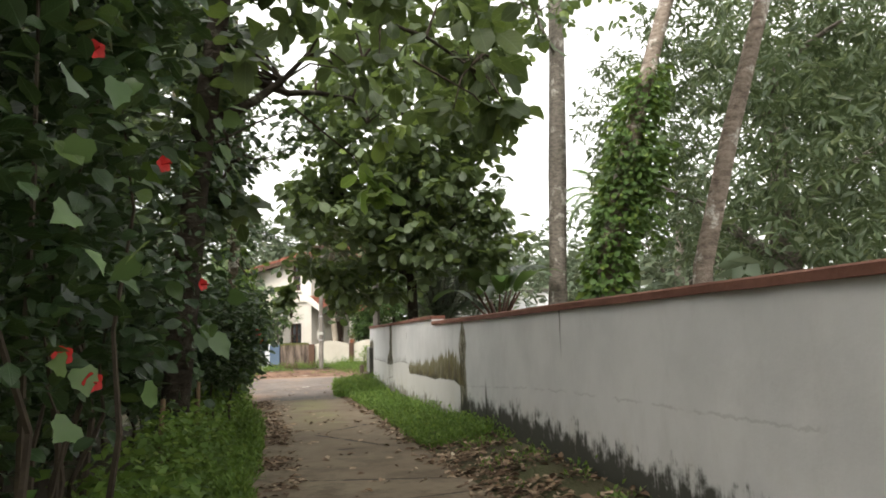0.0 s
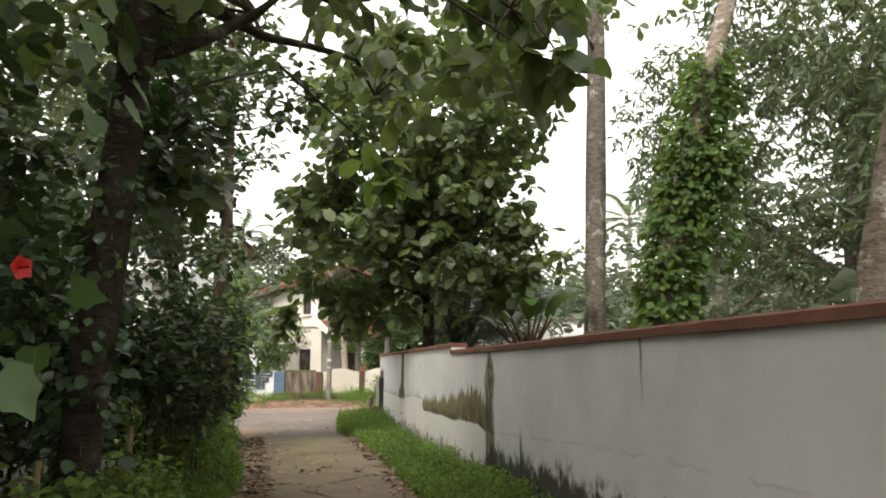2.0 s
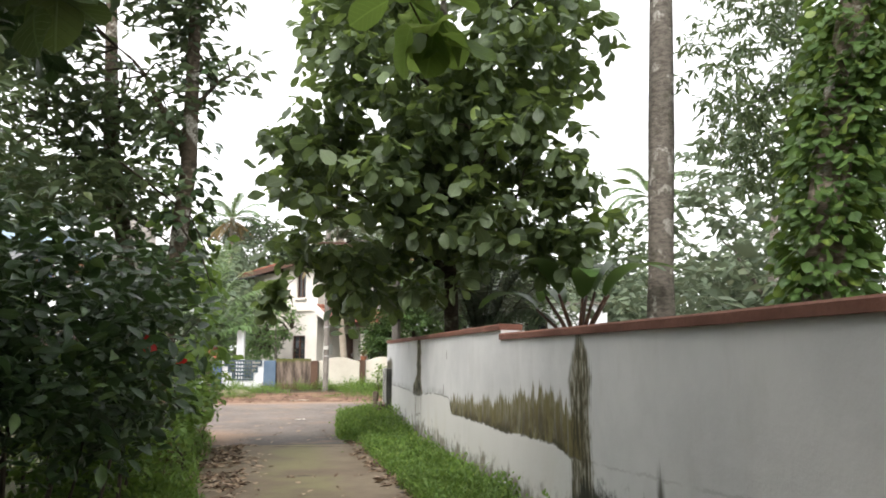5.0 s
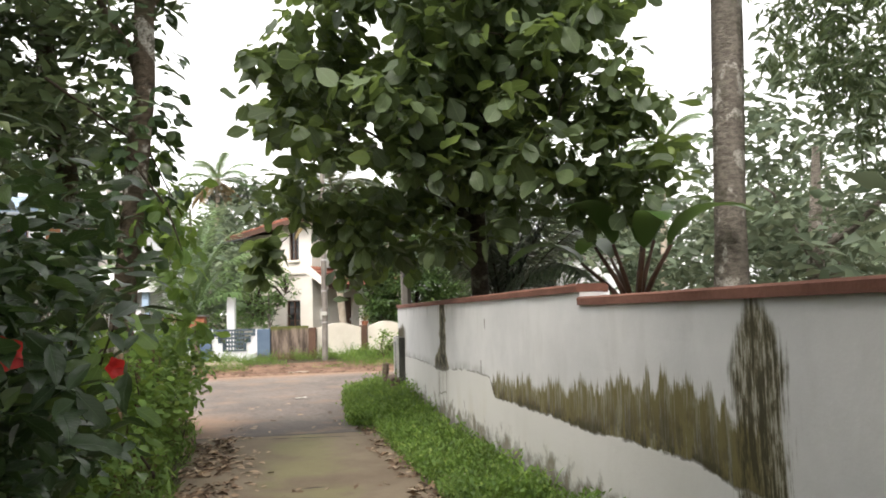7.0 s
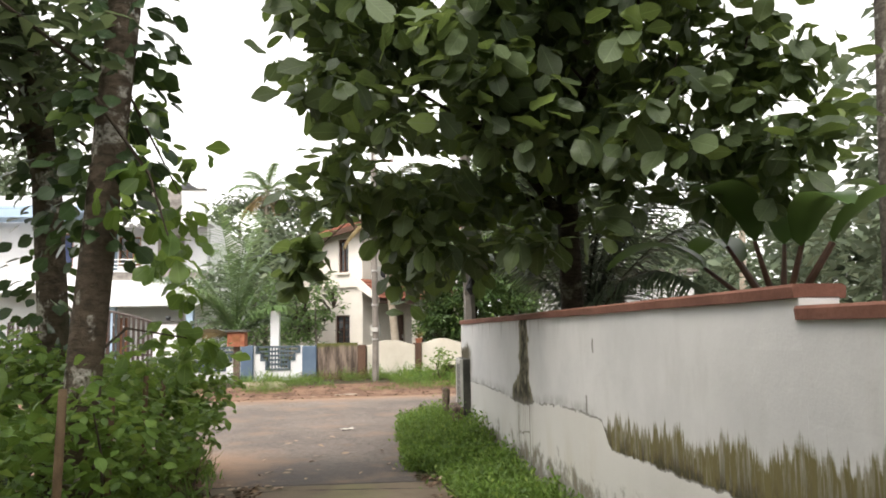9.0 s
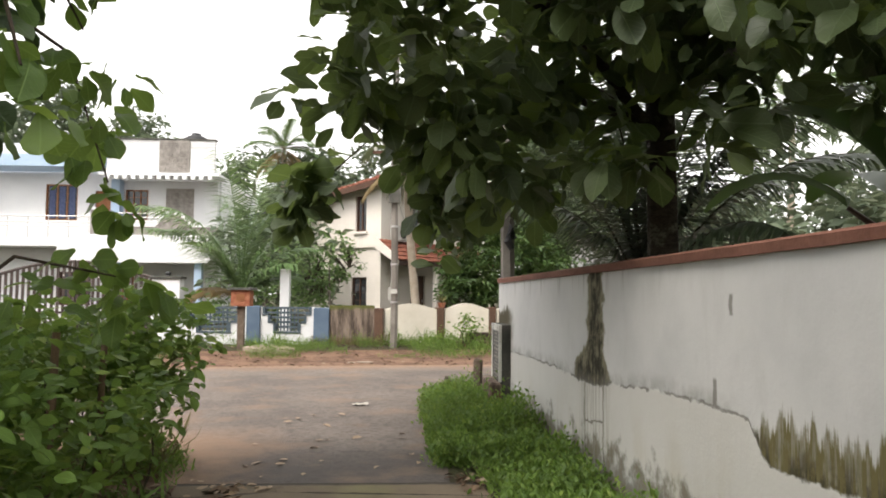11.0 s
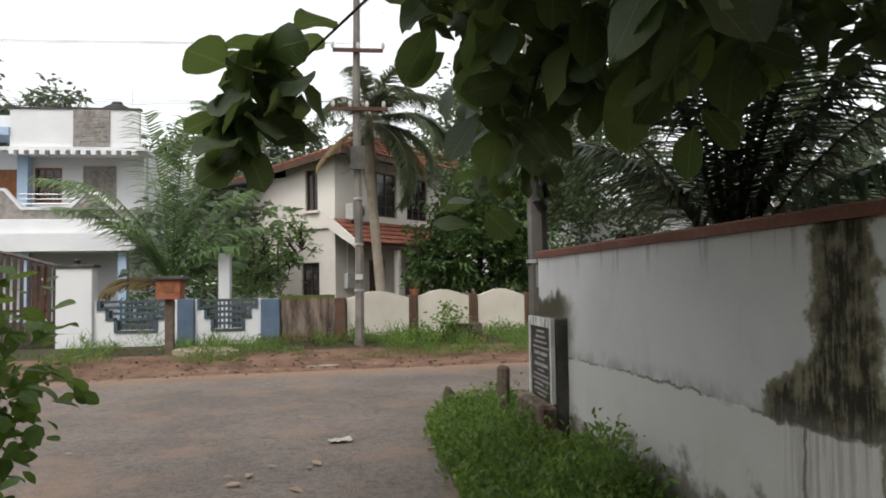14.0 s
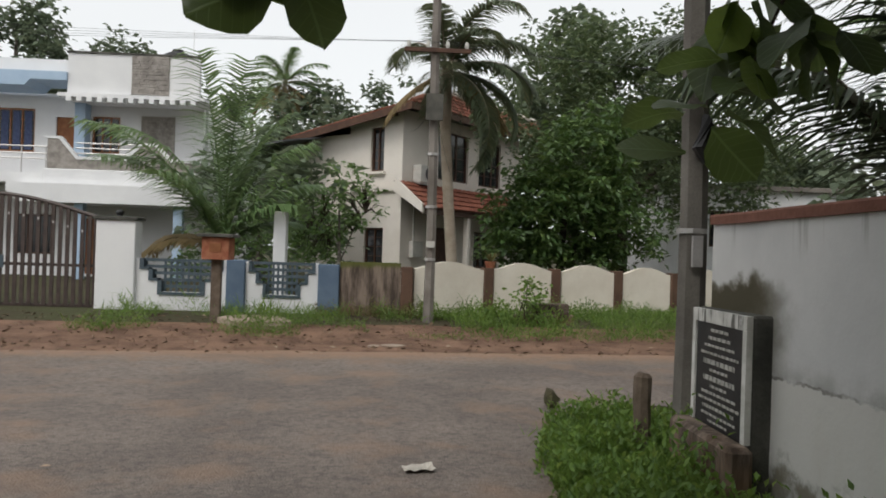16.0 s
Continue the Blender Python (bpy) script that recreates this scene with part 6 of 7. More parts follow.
# main roof: short steep front slope, long rear slope, hip to the west
tiled(h2, P(-0.55, -0.75, 6.0), P(8.1, -0.75, 6.0), P(8.1, -0.2, 6.78), P(1.7, -0.2, 6.78), 6, 30)
tiled(h2, P(8.1, 4.7, 5.2), P(-0.55, 4.7, 5.2), P(1.7, -0.2, 6.78), P(8.1, -0.2, 6.78), 5, 12)
tiled(h2, P(-0.55, 4.7, 5.2), P(-0.55, -0.75, 6.0), P(1.7, -0.22, 6.77), P(1.7, -0.2, 6.77), 7, 18)
Shape().add([P(-0.62, -0.8, 5.80), P(-0.62, -0.8, 6.02), P(-0.62, 4.75, 5.22), P(-0.62, 4.75, 5.0), P(-0.555, -0.8, 5.80), P(-0.555, -0.8, 6.02), P(-0.555, 4.75, 5.22), P(-0.555, 4.75, 5.0)],
            [(0, 1, 2, 3), (7, 6, 5, 4), (0, 4, 5, 1), (1, 5, 6, 2), (2, 6, 7, 3), (3, 7, 4, 0)]).obj("bargeboard", M["dark_wood"], h2)
Shape().box(-0.55, 8.1, -0.8, -0.752, 5.8, 5.98, U).obj("fascia", M["dark_wood"], h2)
Shape().tube([P(1.65, -0.2, 6.84), P(8.1, -0.2, 6.84)], [0.1, 0.1], 8).obj("ridge", M["cream"], h2)
Shape().tube([P(-0.55, -0.75, 6.06), P(1.7, -0.2, 6.84)], [0.08, 0.08], 8).obj("ridge", M["tile"], h2)
Shape().add([P(-2.0, 3.2, 4.9), P(-2.0, 6.2, 4.7), P(-0.1, 6.2, 5.0), P(-0.1, 3.2, 5.3), P(-2.0, 3.2, 4.85), P(-2.0, 6.2, 4.65), P(-0.1, 6.2, 4.95), P(-0.1, 3.2, 5.25)], [(0, 1, 2, 3), (7, 6, 5, 4), (0, 4, 5, 1), (1, 5, 6, 2), (2, 6, 7, 3), (3, 7, 4, 0)]).obj("lean_to_sheet", M["sheet"], h2)
t = thing("ac_unit", P(0.95, -0.2, 3.7), "beige outdoor air conditioner unit on the wall", "air conditioner")
Shape().box(0.5, 1.3, -0.36, -0.03, 3.72, 4.26, U, 0.02).obj("casing", M["ac"], t)
Shape().tube([P(0.95, -0.37, 4.0), P(0.95, -0.385, 4.0)], [0.22, 0.22], 20).obj("fan_grille", M["tank"], t)
Shape().box(0.55, 1.25, -0.3, -0.004, 3.66, 3.718, U).obj("bracket", M["steel"], t)
t = thing("meter_box", P(0.7, -0.1, 1.4), "white electricity meter box on the wall", "meter box")
Shape().box(0.45, 1.0, -0.16, -0.002, 1.35, 1.85, U, 0.02).obj("box", M["ac"], t)
Shape().tube([P(0.6, -0.05, 1.85), P(0.6, -0.05, 3.3)], [0.03, 0.03], 6).obj("conduit", M["ac"], t)

# a third house, half hidden to the east
h3 = thing("distant_house", (11.5, 44, 0.2), "low white house with a flat roof", "house")
pierced(8.8, 14.5, 0, 3.9, 42, 42.25, [(10.2, 11.4, 2.0, 3.2)], h3, "white")
Shape().box(8.8, 9.05, 42.25, 47, 0, 3.9).obj("wall", M["white"], h3)
window(h3, 10.2, 11.4, 2.0, 3.2, 42.08, I, 2, "dark_wood")
Shape().box(8.6, 14.7, 41.8, 47, 3.902, 4.05, None, 0.02).obj("roof_slab", M["concrete"], h3)


# ---- boundary walls and gate ----
BY = 33.0
def pillar(x0, x1, z1, mat, label, y=BY, cap=None):
    t = thing("gate_pillar" if mat == "white" else "wall_pillar", ((x0 + x1) / 2, y, 0.1), label, "pillar")
    Shape().box(x0, x1, y - 0.2, y + 0.2, 0.0, z1, None, 0.015).obj("shaft", M[mat], t)
    if cap:
        Shape().box(x0 - 0.05, x1 + 0.05, y - 0.25, y + 0.25, z1 + 0.002, z1 + 0.07, None, 0.015).obj("cap", M[cap], t)
    return t


pillar(-5.93, -5.17, 1.96, "white", "white gate pillar with a dark cap and lamp", cap="dark_concrete")
t = thing("pillar_lamp", (-5.55, BY, 2.03), "small dark lamp on the gate pillar", "lamp")
Shape().tube([(-5.55, BY, 2.032), (-5.55, BY, 2.06)], [0.07, 0.05], 10).obj("lamp_base", M["tank"], t)
Shape().tube([(-5.55, BY, 2.06), (-5.55, BY, 2.09), (-5.55, BY, 2.14), (-5.55, BY, 2.17)], [0.05, 0.075, 0.08, 0.03], 12).obj("shade", M["tank"], t, smooth=True)
pillar(-3.38, -3.02, 1.24, "blue_pillar", "slate blue boundary pillar")
pillar(-1.57, -1.15, 1.2, "blue_pillar", "slate blue boundary pillar")


def grille_wall(x0, x1, label):
    """White wall with a stepped opening that holds a dark grille."""
    t = thing("boundary_wall", ((x0 + x1) / 2, BY, 0.1), label, "boundary wall", "white stepped boundary walls")
    w = x1 - x0
    c = (x0 + x1) / 2
    prof = [(x0, 0.0), (x0, 1.22)]
    k = (0.46, 0.36, 0.26)
    zz = (1.0, 0.78, 0.56)
    for f, z in zip(k, zz):
        px = prof[-1]
        prof += [(c - f * w, px[1]), (c - f * w, z)]
    right = [(2 * c - x, z) for x, z in reversed(prof)]
    Shape().prism(prof + right, pose(0, BY - 0.1, 0), 0.2).obj("panel", M["white"], t)
    for f, za, zb in ((0.46, 1.0, 1.22), (0.36, 0.78, 1.0), (0.26, 0.56, 0.78)):
        for sx in (-1, 1):
            a, b = sorted((c + sx * f * w, c + sx * (f - 0.045) * w))
            Shape().box(a, b, BY - 0.13, BY + 0.13, za, zb).obj("step_trim", M["grille"], t)
            if f > 0.26:
                a, b = sorted((c + sx * (f - 0.045) * w, c + sx * (f - 0.10) * w))
                Shape().box(a, b, BY - 0.125, BY + 0.125, za, za + 0.05).obj("step_trim", M["grille"], t)
    Shape().box(c - 0.26 * w, c + 0.26 * w, BY - 0.13, BY + 0.13, 0.505, 0.558).obj("step_trim", M["grille"], t)
    for i in range(5):
        z = 0.64 + i * 0.13
        f = 0.21 if z < 0.78 else 0.31 if z < 1.0 else 0.41
        Shape().box(c - f * w, c + f * w, BY - 0.03, BY + 0.03, z, z + 0.06).obj("grille_bar", M["grille"], t)
    for i in range(7):
        x = c + (i - 3) * w * 0.065
        Shape().box(x - 0.02, x + 0.02, BY - 0.02, BY + 0.02, 0.56, 1.2).obj("grille_bar", M["grille"], t)


grille_wall(-5.165, -3.385, "white boundary wall with a stepped dark grille")
grille_wall(-3.015, -1.575, "white boundary wall with a stepped dark grille")
t = thing("stained_wall", (-0.5, BY, 0.1), "mossy stained grey cement boundary wall", "boundary wall")
s = Shape()
top = [(x, 1.27 + 0.02 * noise.noise((x * 5, 1, 1))) for x in np.linspace(0.08, -1.145, 14)]
s.prism([(-1.145, 0.0), (0.08, 0.0)] + top, pose(0, BY - 0.11, 0), 0.22)
s.obj("panel", M["moss_wall"], t)
pillar(0.085, 0.33, 1.2, "brown_pillar", "dark brown boundary pillar", BY - 0.02)

# cream panels with peaked tops between brown pillars, drifting away along the road
xs = [(0.36, 1.84), (2.06, 3.38), (3.62, 4.92), (5.14, 6.4), (6.62, 8.0), (8.22, 9.6)]
for i, (a, b) in enumerate(xs):
    ya, yb = BY + (a - 0.36) * 0.33, BY + (b - 0.36) * 0.33
    L = math.hypot(b - a, yb - ya)
    m = Matrix.Translation((a, ya, 0)) @ Matrix.Rotation(math.atan2(yb - ya, b - a), 4, "Z")
    t = thing("cream_boundary_wall", (a, ya, 0.1), "cream painted boundary wall panel with a peaked top", "boundary wall", "cream boundary wall panels")
    h = [1.16, 1.17, 1.16, 1.14, 1.14, 1.14][i]
    arch = [(L * u, h + 0.17 * math.sin(math.pi * min(1, max(0, 0.5 + (u - 0.5) * 0.95))) ** 1.5) for u in np.linspace(1, 0, 13)]
    Shape().prism([(0, 0.0), (L, 0.0)] + arch, m, 0.16).obj("panel", M["cream_wall"], t)
    if i < 5:
        t = thing("wall_pillar", (b + 0.1, yb, 0.1), "dark brown boundary pillar", "pillar", "brown boundary pillars")
        m = Matrix.Translation((b + 0.005, yb - 0.05, 0)) @ Matrix.Rotation(math.atan2(0.33, 1), 4, "Z")
        Shape().box(0, 0.21, -0.02, 0.24, 0.0, h + 0.06, m, 0.015).obj("shaft", M["brown_pillar"], t)
# potted plant on the first pillar
t = thing("potted_plant", (1.95, BY + 0.55, 1.2), "small potted plant on the brown pillar", "potted plant")
Shape().tube([(1.97, BY + 0.56, 1.22), (1.97, BY + 0.56, 1.36)], [0.09, 0.13], 10).obj("pot", M["rust_box"], t)
a = rng.uniform(0, 6.28, 26)
leaves("foliage", np.repeat(np.array(((1.97, BY + 0.56, 1.35),)), 26, 0), np.column_stack([np.cos(a) * 0.6, np.sin(a) * 0.6, rng.uniform(0.5, 1.2, 26)]), 0.28, 0.035, M["dry_weed"], t, BLADE)

# steel slat gate
t = thing("slat_gate", (-8.0, BY, 0.15), "brown steel slat gate, closed", "gate")
gtop = lambda x: 2.02 + 0.42 * math.sin(math.pi * min(1, max(0, (x + 10.2) / 4.2)))
for g0, g1 in ((-10.15, -8.02), (-7.98, -5.97)):
    for x in (g0, g1 - 0.07):
        Shape().box(x, x + 0.07, BY - 0.035, BY + 0.035, 0.15, gtop(x)).obj("stile", M["gate"], t)
    for z in (0.2, 1.0):
        Shape().box(g0 + 0.07, g1 - 0.07, BY - 0.025, BY + 0.025, z, z + 0.06).obj("rail", M["gate"], t)
    pts = [(x, BY, gtop(x) - 0.02) for x in np.linspace(g0, g1, 9)]
    Shape().tube(pts, [0.045] * 9, 6).obj("top_rail", M["gate"], t)
    n = 13
    for i in range(n):
        x = g0 + 0.12 + (g1 - g0 - 0.3) * i / (n - 1)
        Shape().box(x, x + 0.075, BY - 0.05, BY - 0.027, 0.22, gtop(x) - 0.05).obj("slat", M["gate"], t)
        if i % 2:
            Shape().box(x + 0.02, x + 0.055, BY - 0.056, BY - 0.0505, gtop(x) - 0.42, gtop(x) - 0.37).obj("stud", M["steel"], t)
Shape().box(-8.25, -7.75, BY - 0.07, BY - 0.051, 0.95, 1.2).obj("lock_plate", M["grille"], t)
tagged(Shape().box(-22, -10.2, BY - 0.1, BY + 0.1, 0, 1.3).obj("wall_boundary_west", M["white"]), "white painted boundary wall beyond the gate", "wall", "", "structure")
t = thing("garden_post", (-2.58, 34.34, 0.1), "tall white painted post in the garden", "post")
Shape().box(-2.72, -2.44, 34.2, 34.48, 0, 2.3, None, 0.02).obj("shaft", M["white"], t)

# mail box on a post at the verge
t = thing("letter_box", (-3.2, 31.4, 0.15), "rusty red wooden letter box on a grey post", "letter box")
Shape().box(-3.3, -3.13, 31.3, 31.45, 0.05, 1.26, None, 0.01).obj("post", M["old_wood"], t)
b = Shape().box(-3.44, -2.96, 31.15, 31.6, 1.262, 1.66, None, 0.012).obj("box", M["rust_box"], t)
Shape().box(-3.52, -2.88, 31.08, 31.68, 1.662, 1.72, None, 0.012).obj("lid", M["dark_concrete"], t)
Shape().box(-3.3, -3.1, 31.135, 31.149, 1.4, 1.55).obj("flap", M["wood"], b)
# stone slab and rubble on the verge
for (x, y, w, h, a) in ((-2.4, 31.1, 0.72, 0.13, 8), (-2.1, 30.7, 0.2, 0.09, 30), (-2.7, 30.75, 0.16, 0.07, 70), (0.0, 29.5, 0.2, 0.03, 15), (-0.3, 29.4, 0.14, 0.03, 60)):
    rim = [(math.cos(q) * w * rng.uniform(0.75, 1.1), math.sin(q) * w * 0.6 * rng.uniform(0.75, 1.1)) for q in np.arange(9) * 0.698]
    ob = Shape().add([(p, q, -0.05) for p, q in rim] + [(p, q, h * 0.7) for p, q in rim] + [(p * 0.8, q * 0.8, h) for p, q in rim], [tuple(range(18, 27))] + [(i, (i + 1) % 9, 9 + (i + 1) % 9, 9 + i) for i in range(9)] + [(9 + i, 9 + (i + 1) % 9, 18 + (i + 1) % 9, 18 + i) for i in range(9)]).obj("stone_slab", M["rubble"])
    ob.matrix_world = pose(x, y, float(land(x, y)), 2, 1, a)
    tagged(ob, "pale rough stone slab on the verge", "stone", "stones on the far verge")
# brick planter and rubble under the weeds
t = thing("block_stack", (2.6, 32.2, 0.15), "low stack of mossy cement blocks in the weeds", "blocks")
for i, (x, y, z) in enumerate(((2.3, 32.1, 0.15), (2.75, 32.1, 0.15), (3.1, 32.25, 0.15), (2.55, 32.12, 0.37), (2.98, 32.2, 0.37))):
    Shape().box(x, x + 0.4, y, y + 0.22, z, z + 0.21, None, 0.02).obj("block", M["moss_wall"], t)
shrub("verge_shrub", (2.5, 32.0, 0.4), [((2.5, 31.95, 0.78), (0.5, 0.3, 0.3)), ((2.0, 31.6, 0.4), (0.45, 0.3, 0.3))], 260, "small leafy shrub growing on the mossy blocks", "weed", (0.06, 0.12), 8)


# ---- poles, wires, stone tablet, post ----
def pole_object(x, y, h, w0, w1, label, mat="concrete"):
    t = thing("utility_pole", (x, y, 0), label, "utility pole")
    z0 = float(land(x, y)) - 0.1
    s = Shape()
    pts = [(x + 0.015 * math.sin(k), y, z0 + (h + 0.1) * k / 8) for k in range(9)]
    s.tube(pts, [w0 + (w1 - w0) * k / 8 for k in range(9)], 6, 0.05)
    s.obj("shaft", M[mat], t)
    return t


p1 = pole_object(0.62, 32.0, 8.2, 0.105, 0.075, "grey concrete utility pole with a cross arm")
Shape().box(0.02, 1.28, 31.86, 31.92, 5.3, 5.38).obj("cross_arm", M["dark_wood"], p1)
Shape().box(0.1, 1.2, 31.86, 31.92, 6.6, 6.68).obj("cross_arm", M["dark_wood"], p1)
for z, n in ((5.38, 4), (6.68, 3)):
    for i in range(n):
        x = 0.1 + i * 1.1 / (n - 1)
        Shape().tube([(x, 31.89, z), (x, 31.89, z + 0.06), (x, 31.89, z + 0.13)], [0.03, 0.045, 0.03], 8).obj("insulator", M["ac"], p1)
Shape().box(0.46, 0.78, 31.8, 31.86, 4.0, 4.5).obj("junction_box", M["dark_concrete"], p1)
Shape().box(0.54, 0.7, 31.85, 31.88, 1.6, 1.72).obj("number_plate", M["ac"], p1)
for z in (1.35, 2.35, 3.35):
    Shape().tube([(0.62, 32, z), (0.62, 32, z + 0.05)], [0.115, 0.115], 8).obj("band", M["steel"], p1)
p2 = pole_object(2.46, 23.75, 8.0, 0.115, 0.09, "weathered concrete utility pole at the wall corner", "old_pole")
Shape().tube([(2.46, 23.75, 1.72), (2.46, 23.75, 1.76)], [0.122, 0.122], 8).obj("band", M["steel"], p2)
Shape().box(2.42, 2.5, 23.6, 23.64, 1.45, 1.7).obj("bracket", M["steel"], p2)
Shape().tube([(2.52, 23.6, 2.3), (2.45, 23.58, 2.4), (2.5, 23.6, 2.62), (2.56, 23.62, 2.45)], [0.05, 0.07, 0.06, 0.04], 8).obj("cable_joint", M["tank"], p2)


def wire(a, b, sag, r=0.003):
    a, b = Vector(a), Vector(b)
    pts = [a.lerp(b, k / 14) - Vector((0, 0, sag * 4 * (k / 14) * (1 - k / 14))) for k in range(15)]
    t = thing("power_line", a, "thin black overhead power line", "cable", "overhead power lines")
    Shape().tube(pts, [r] * 15, 4).obj("strand", M["wire"], t)


for i in range(4):
    x = 0.1 + i * 1.1 / 3
    wire((x, 31.89, 5.5), (-34, 33.0 + i * 0.3, 6.2 + 0.35 * i), 0.45)
    wire((x, 31.89, 5.5), (22, 37.5 + i * 0.4, 6.6), 0.35)
for i in range(3):
    wire((0.1 + i * 0.55, 31.89, 6.8), (-34, 33.5 + i * 0.3, 8.0), 0.4)
    wire((0.1 + i * 0.55, 31.89, 6.8), (2.46, 23.75, 7.4 - 0.2 * i), 0.2)
wire((0.62, 31.9, 4.4), tuple(P(0.2, -0.1, 5.3)), 0.2, 0.004)
wire((0.62, 31.9, 4.45), (1.1, 34.0, 3.2), 0.15, 0.004)

# memorial tablet: dark granite set in a white frame on a mould-black block
t = thing("memorial_tablet", (2.15, 22.37, 0.1), "black inscribed granite tablet in a white frame on a mossy plinth", "memorial stone")
TX = lambda z: 2.115 - 0.06 * (1.2 - z)
Shape().box(2.145, 2.30, 21.97, 22.77, 0.0, 1.19, None, 0.015).obj("block", M["dark_concrete"], t)
Shape().box(1.98, 2.14, 21.9, 22.84, 0.0, 0.44, None, 0.03).obj("plinth", M["moss_wall"], t)
f = Shape()
for y0, y1, z0, z1 in ((21.97, 22.02, 0.442, 1.1), (22.72, 22.77, 0.442, 1.1), (21.97, 22.77, 1.102, 1.185)):
    f.box(2.105, 2.143, y0, y1, z0, z1)
f.obj("frame", M["slab_white"], t)
g = Shape().box(2.118, 2.142, 22.023, 22.717, 0.445, 1.098).obj("granite_panel", M["granite"], t)


# lines of worn lettering that cannot be read
for z, w, h in ((1.055, 0.26, 0.03), (1.005, 0.32, 0.03), (0.955, 0.44, 0.024), (0.905, 0.56, 0.024), (0.85, 0.46, 0.045), (0.798, 0.26, 0.026), (0.745, 0.46, 0.045), (0.695, 0.24, 0.026), (0.65, 0.5, 0.026), (0.605, 0.6, 0.026), (0.56, 0.46, 0.03), (0.512, 0.5, 0.024), (0.47, 0.28, 0.022)):
    y = 22.37 - w / 2
    while y < 22.37 + w / 2:
        k = float(rng.uniform(0.018, 0.06))
        Shape().box(2.1155, 2.1178, y, min(y + k, 22.37 + w / 2), z - h * 0.35, z + h * 0.35).obj("worn_letter", M["lettering"], g)
        y += k + 0.014

t = thing("short_post", (1.98, 23.4, 0.1), "short weathered wooden post in the grass", "post")
Shape().tube([(1.98, 23.4, -0.05), (1.985, 23.4, 0.2), (1.975, 23.4, 0.42), (1.98, 23.4, 0.6), (1.985, 23.4, 0.63)], [0.075, 0.07, 0.072, 0.066, 0.04], 9, 0.3).obj("shaft", M["old_wood"], t)
ob = Shape().tube([(0, -0.16, 0.02), (0.02, -0.06, 0.07), (0, 0.06, 0.08), (-0.02, 0.16, 0.03)], [0.03, 0.08, 0.07, 0.02], 7, 0.8).obj("clod", M["soil"])
ob.location = (1.62, 25.15, 0.02)
tagged(ob, "dark clod of earth and leaves at the road edge", "clod")


# ---- gardens and trees across the road ----
palm("garden_palm", (-4.0, 34.8, 0.1), [(-4.0, 34.8, 0), (-3.98, 34.8, 0.8), (-3.95, 34.8, 1.5)], [0.16, 0.13, 0.1],
     [(2.7, 0.4, 2.24, 1.5, 0.57), (3.4, 0.3, 2.02, 1.6, 0.57), (3.5, 1.1, 4.03, 1.1, 0.98), (2.9, 0.95, 3.92, 1.1, 0.98), (0.1, 1.05, 2.7, 1.3, 0.8), (5.9, 0.9, 2.2, 1.3, 0.75), (4.3, 0.95, 2.80, 1.1, 0.80), (2.1, 1.3, 4.0, 0.9, 0.95), (0.6, 1.42, 3.7, 0.9, 0.9), (5.2, 1.42, 4.26, 0.7, 1.03), (0.9, 1.46, 4.2, 0.5, 1.0), (4.4, 1.46, 4.3, 0.5, 1.0), (2.8, 1.15, 3.6, 1.5, 0.95), (3.1, 1.25, 3.9, 1.3, 0.95), (0.0, 1.3, 3.2, 1.2, 0.9), (0.4, 0.7, 2.0, 1.2, 0.7)],
     "young green coconut palm in the garden with a few dry leaves", (M["palm_leaf"], M["palm_leaf"]), "palm_trunk", 2, width=0.075, pairs=50)
palm("coconut_palm", (1.25, 35.2, 0.1), [(1.3, 35.2, 0), (1.25, 35.2, 1.3), (1.12, 35.1, 2.8), (1.0, 35.0, 4.3), (0.97, 35.0, 5.7)], [0.16, 0.14, 0.125, 0.13, 0.15],
     [(3.4, -0.5, 1.9, 0.7, 0.45), (5.6, -0.4, 1.9, 0.8, 0.45), (0.3, -0.4, 2.0, 0.8, 0.45), (4.3, -0.6, 1.7, 0.6, 0.4)] + [f for f in ring_fronds(26, 2.7, 0.62, -0.4, 1.3, 2.0, 0.5) if math.cos(f[0]) > -0.6], "coconut palm with drooping dry leaves before the cream house", (M["palm_grey"], M["palm_trunk"]), "palm_trunk", 3)
palm("areca_palm", (-7.2, 62, 0), [(-7.2, 62, 0), (-7.2, 62, 6), (-7.1, 62, 11.2)], [0.2, 0.16, 0.14], [(i * 1.05, -0.5, 2.6, 0.9, 0.7) for i in range(6)] + ring_fronds(12, 3.0, 0.7, 0.1, 1.3), "tall palm with yellow hanging leaves behind the houses", (M["palm_leaf"], M["palm_dry"]), "palm_trunk", 6)

tips = in_blobs([((-1.5, 35.4, 2.4), (0.75, 0.7, 0.9)), ((-0.9, 35.5, 2.5), (0.6, 0.6, 0.7)), ((-1.9, 35.5, 1.6), (0.7, 0.6, 0.6)), ((-1.3, 35.4, 3.2), (0.5, 0.5, 0.4))], 60, 0.3, 0.42, 1.6)
tree("garden_tree", (-1.4, 35.4, 0.1), [(-1.4, 35.4, 0), (-1.38, 35.4, 1.2), (-1.42, 35.4, 2.6)], [0.06, 0.045, 0.02], [((-1.38, 35.4, 1.2), (-0.8, 35.4, 2.4), 0.02), ((-1.38, 35.4, 1.4), (-2.0, 35.4, 2.2), 0.02)], tips, "shrub", "young leafy green tree in the garden", bark="bark_grey")
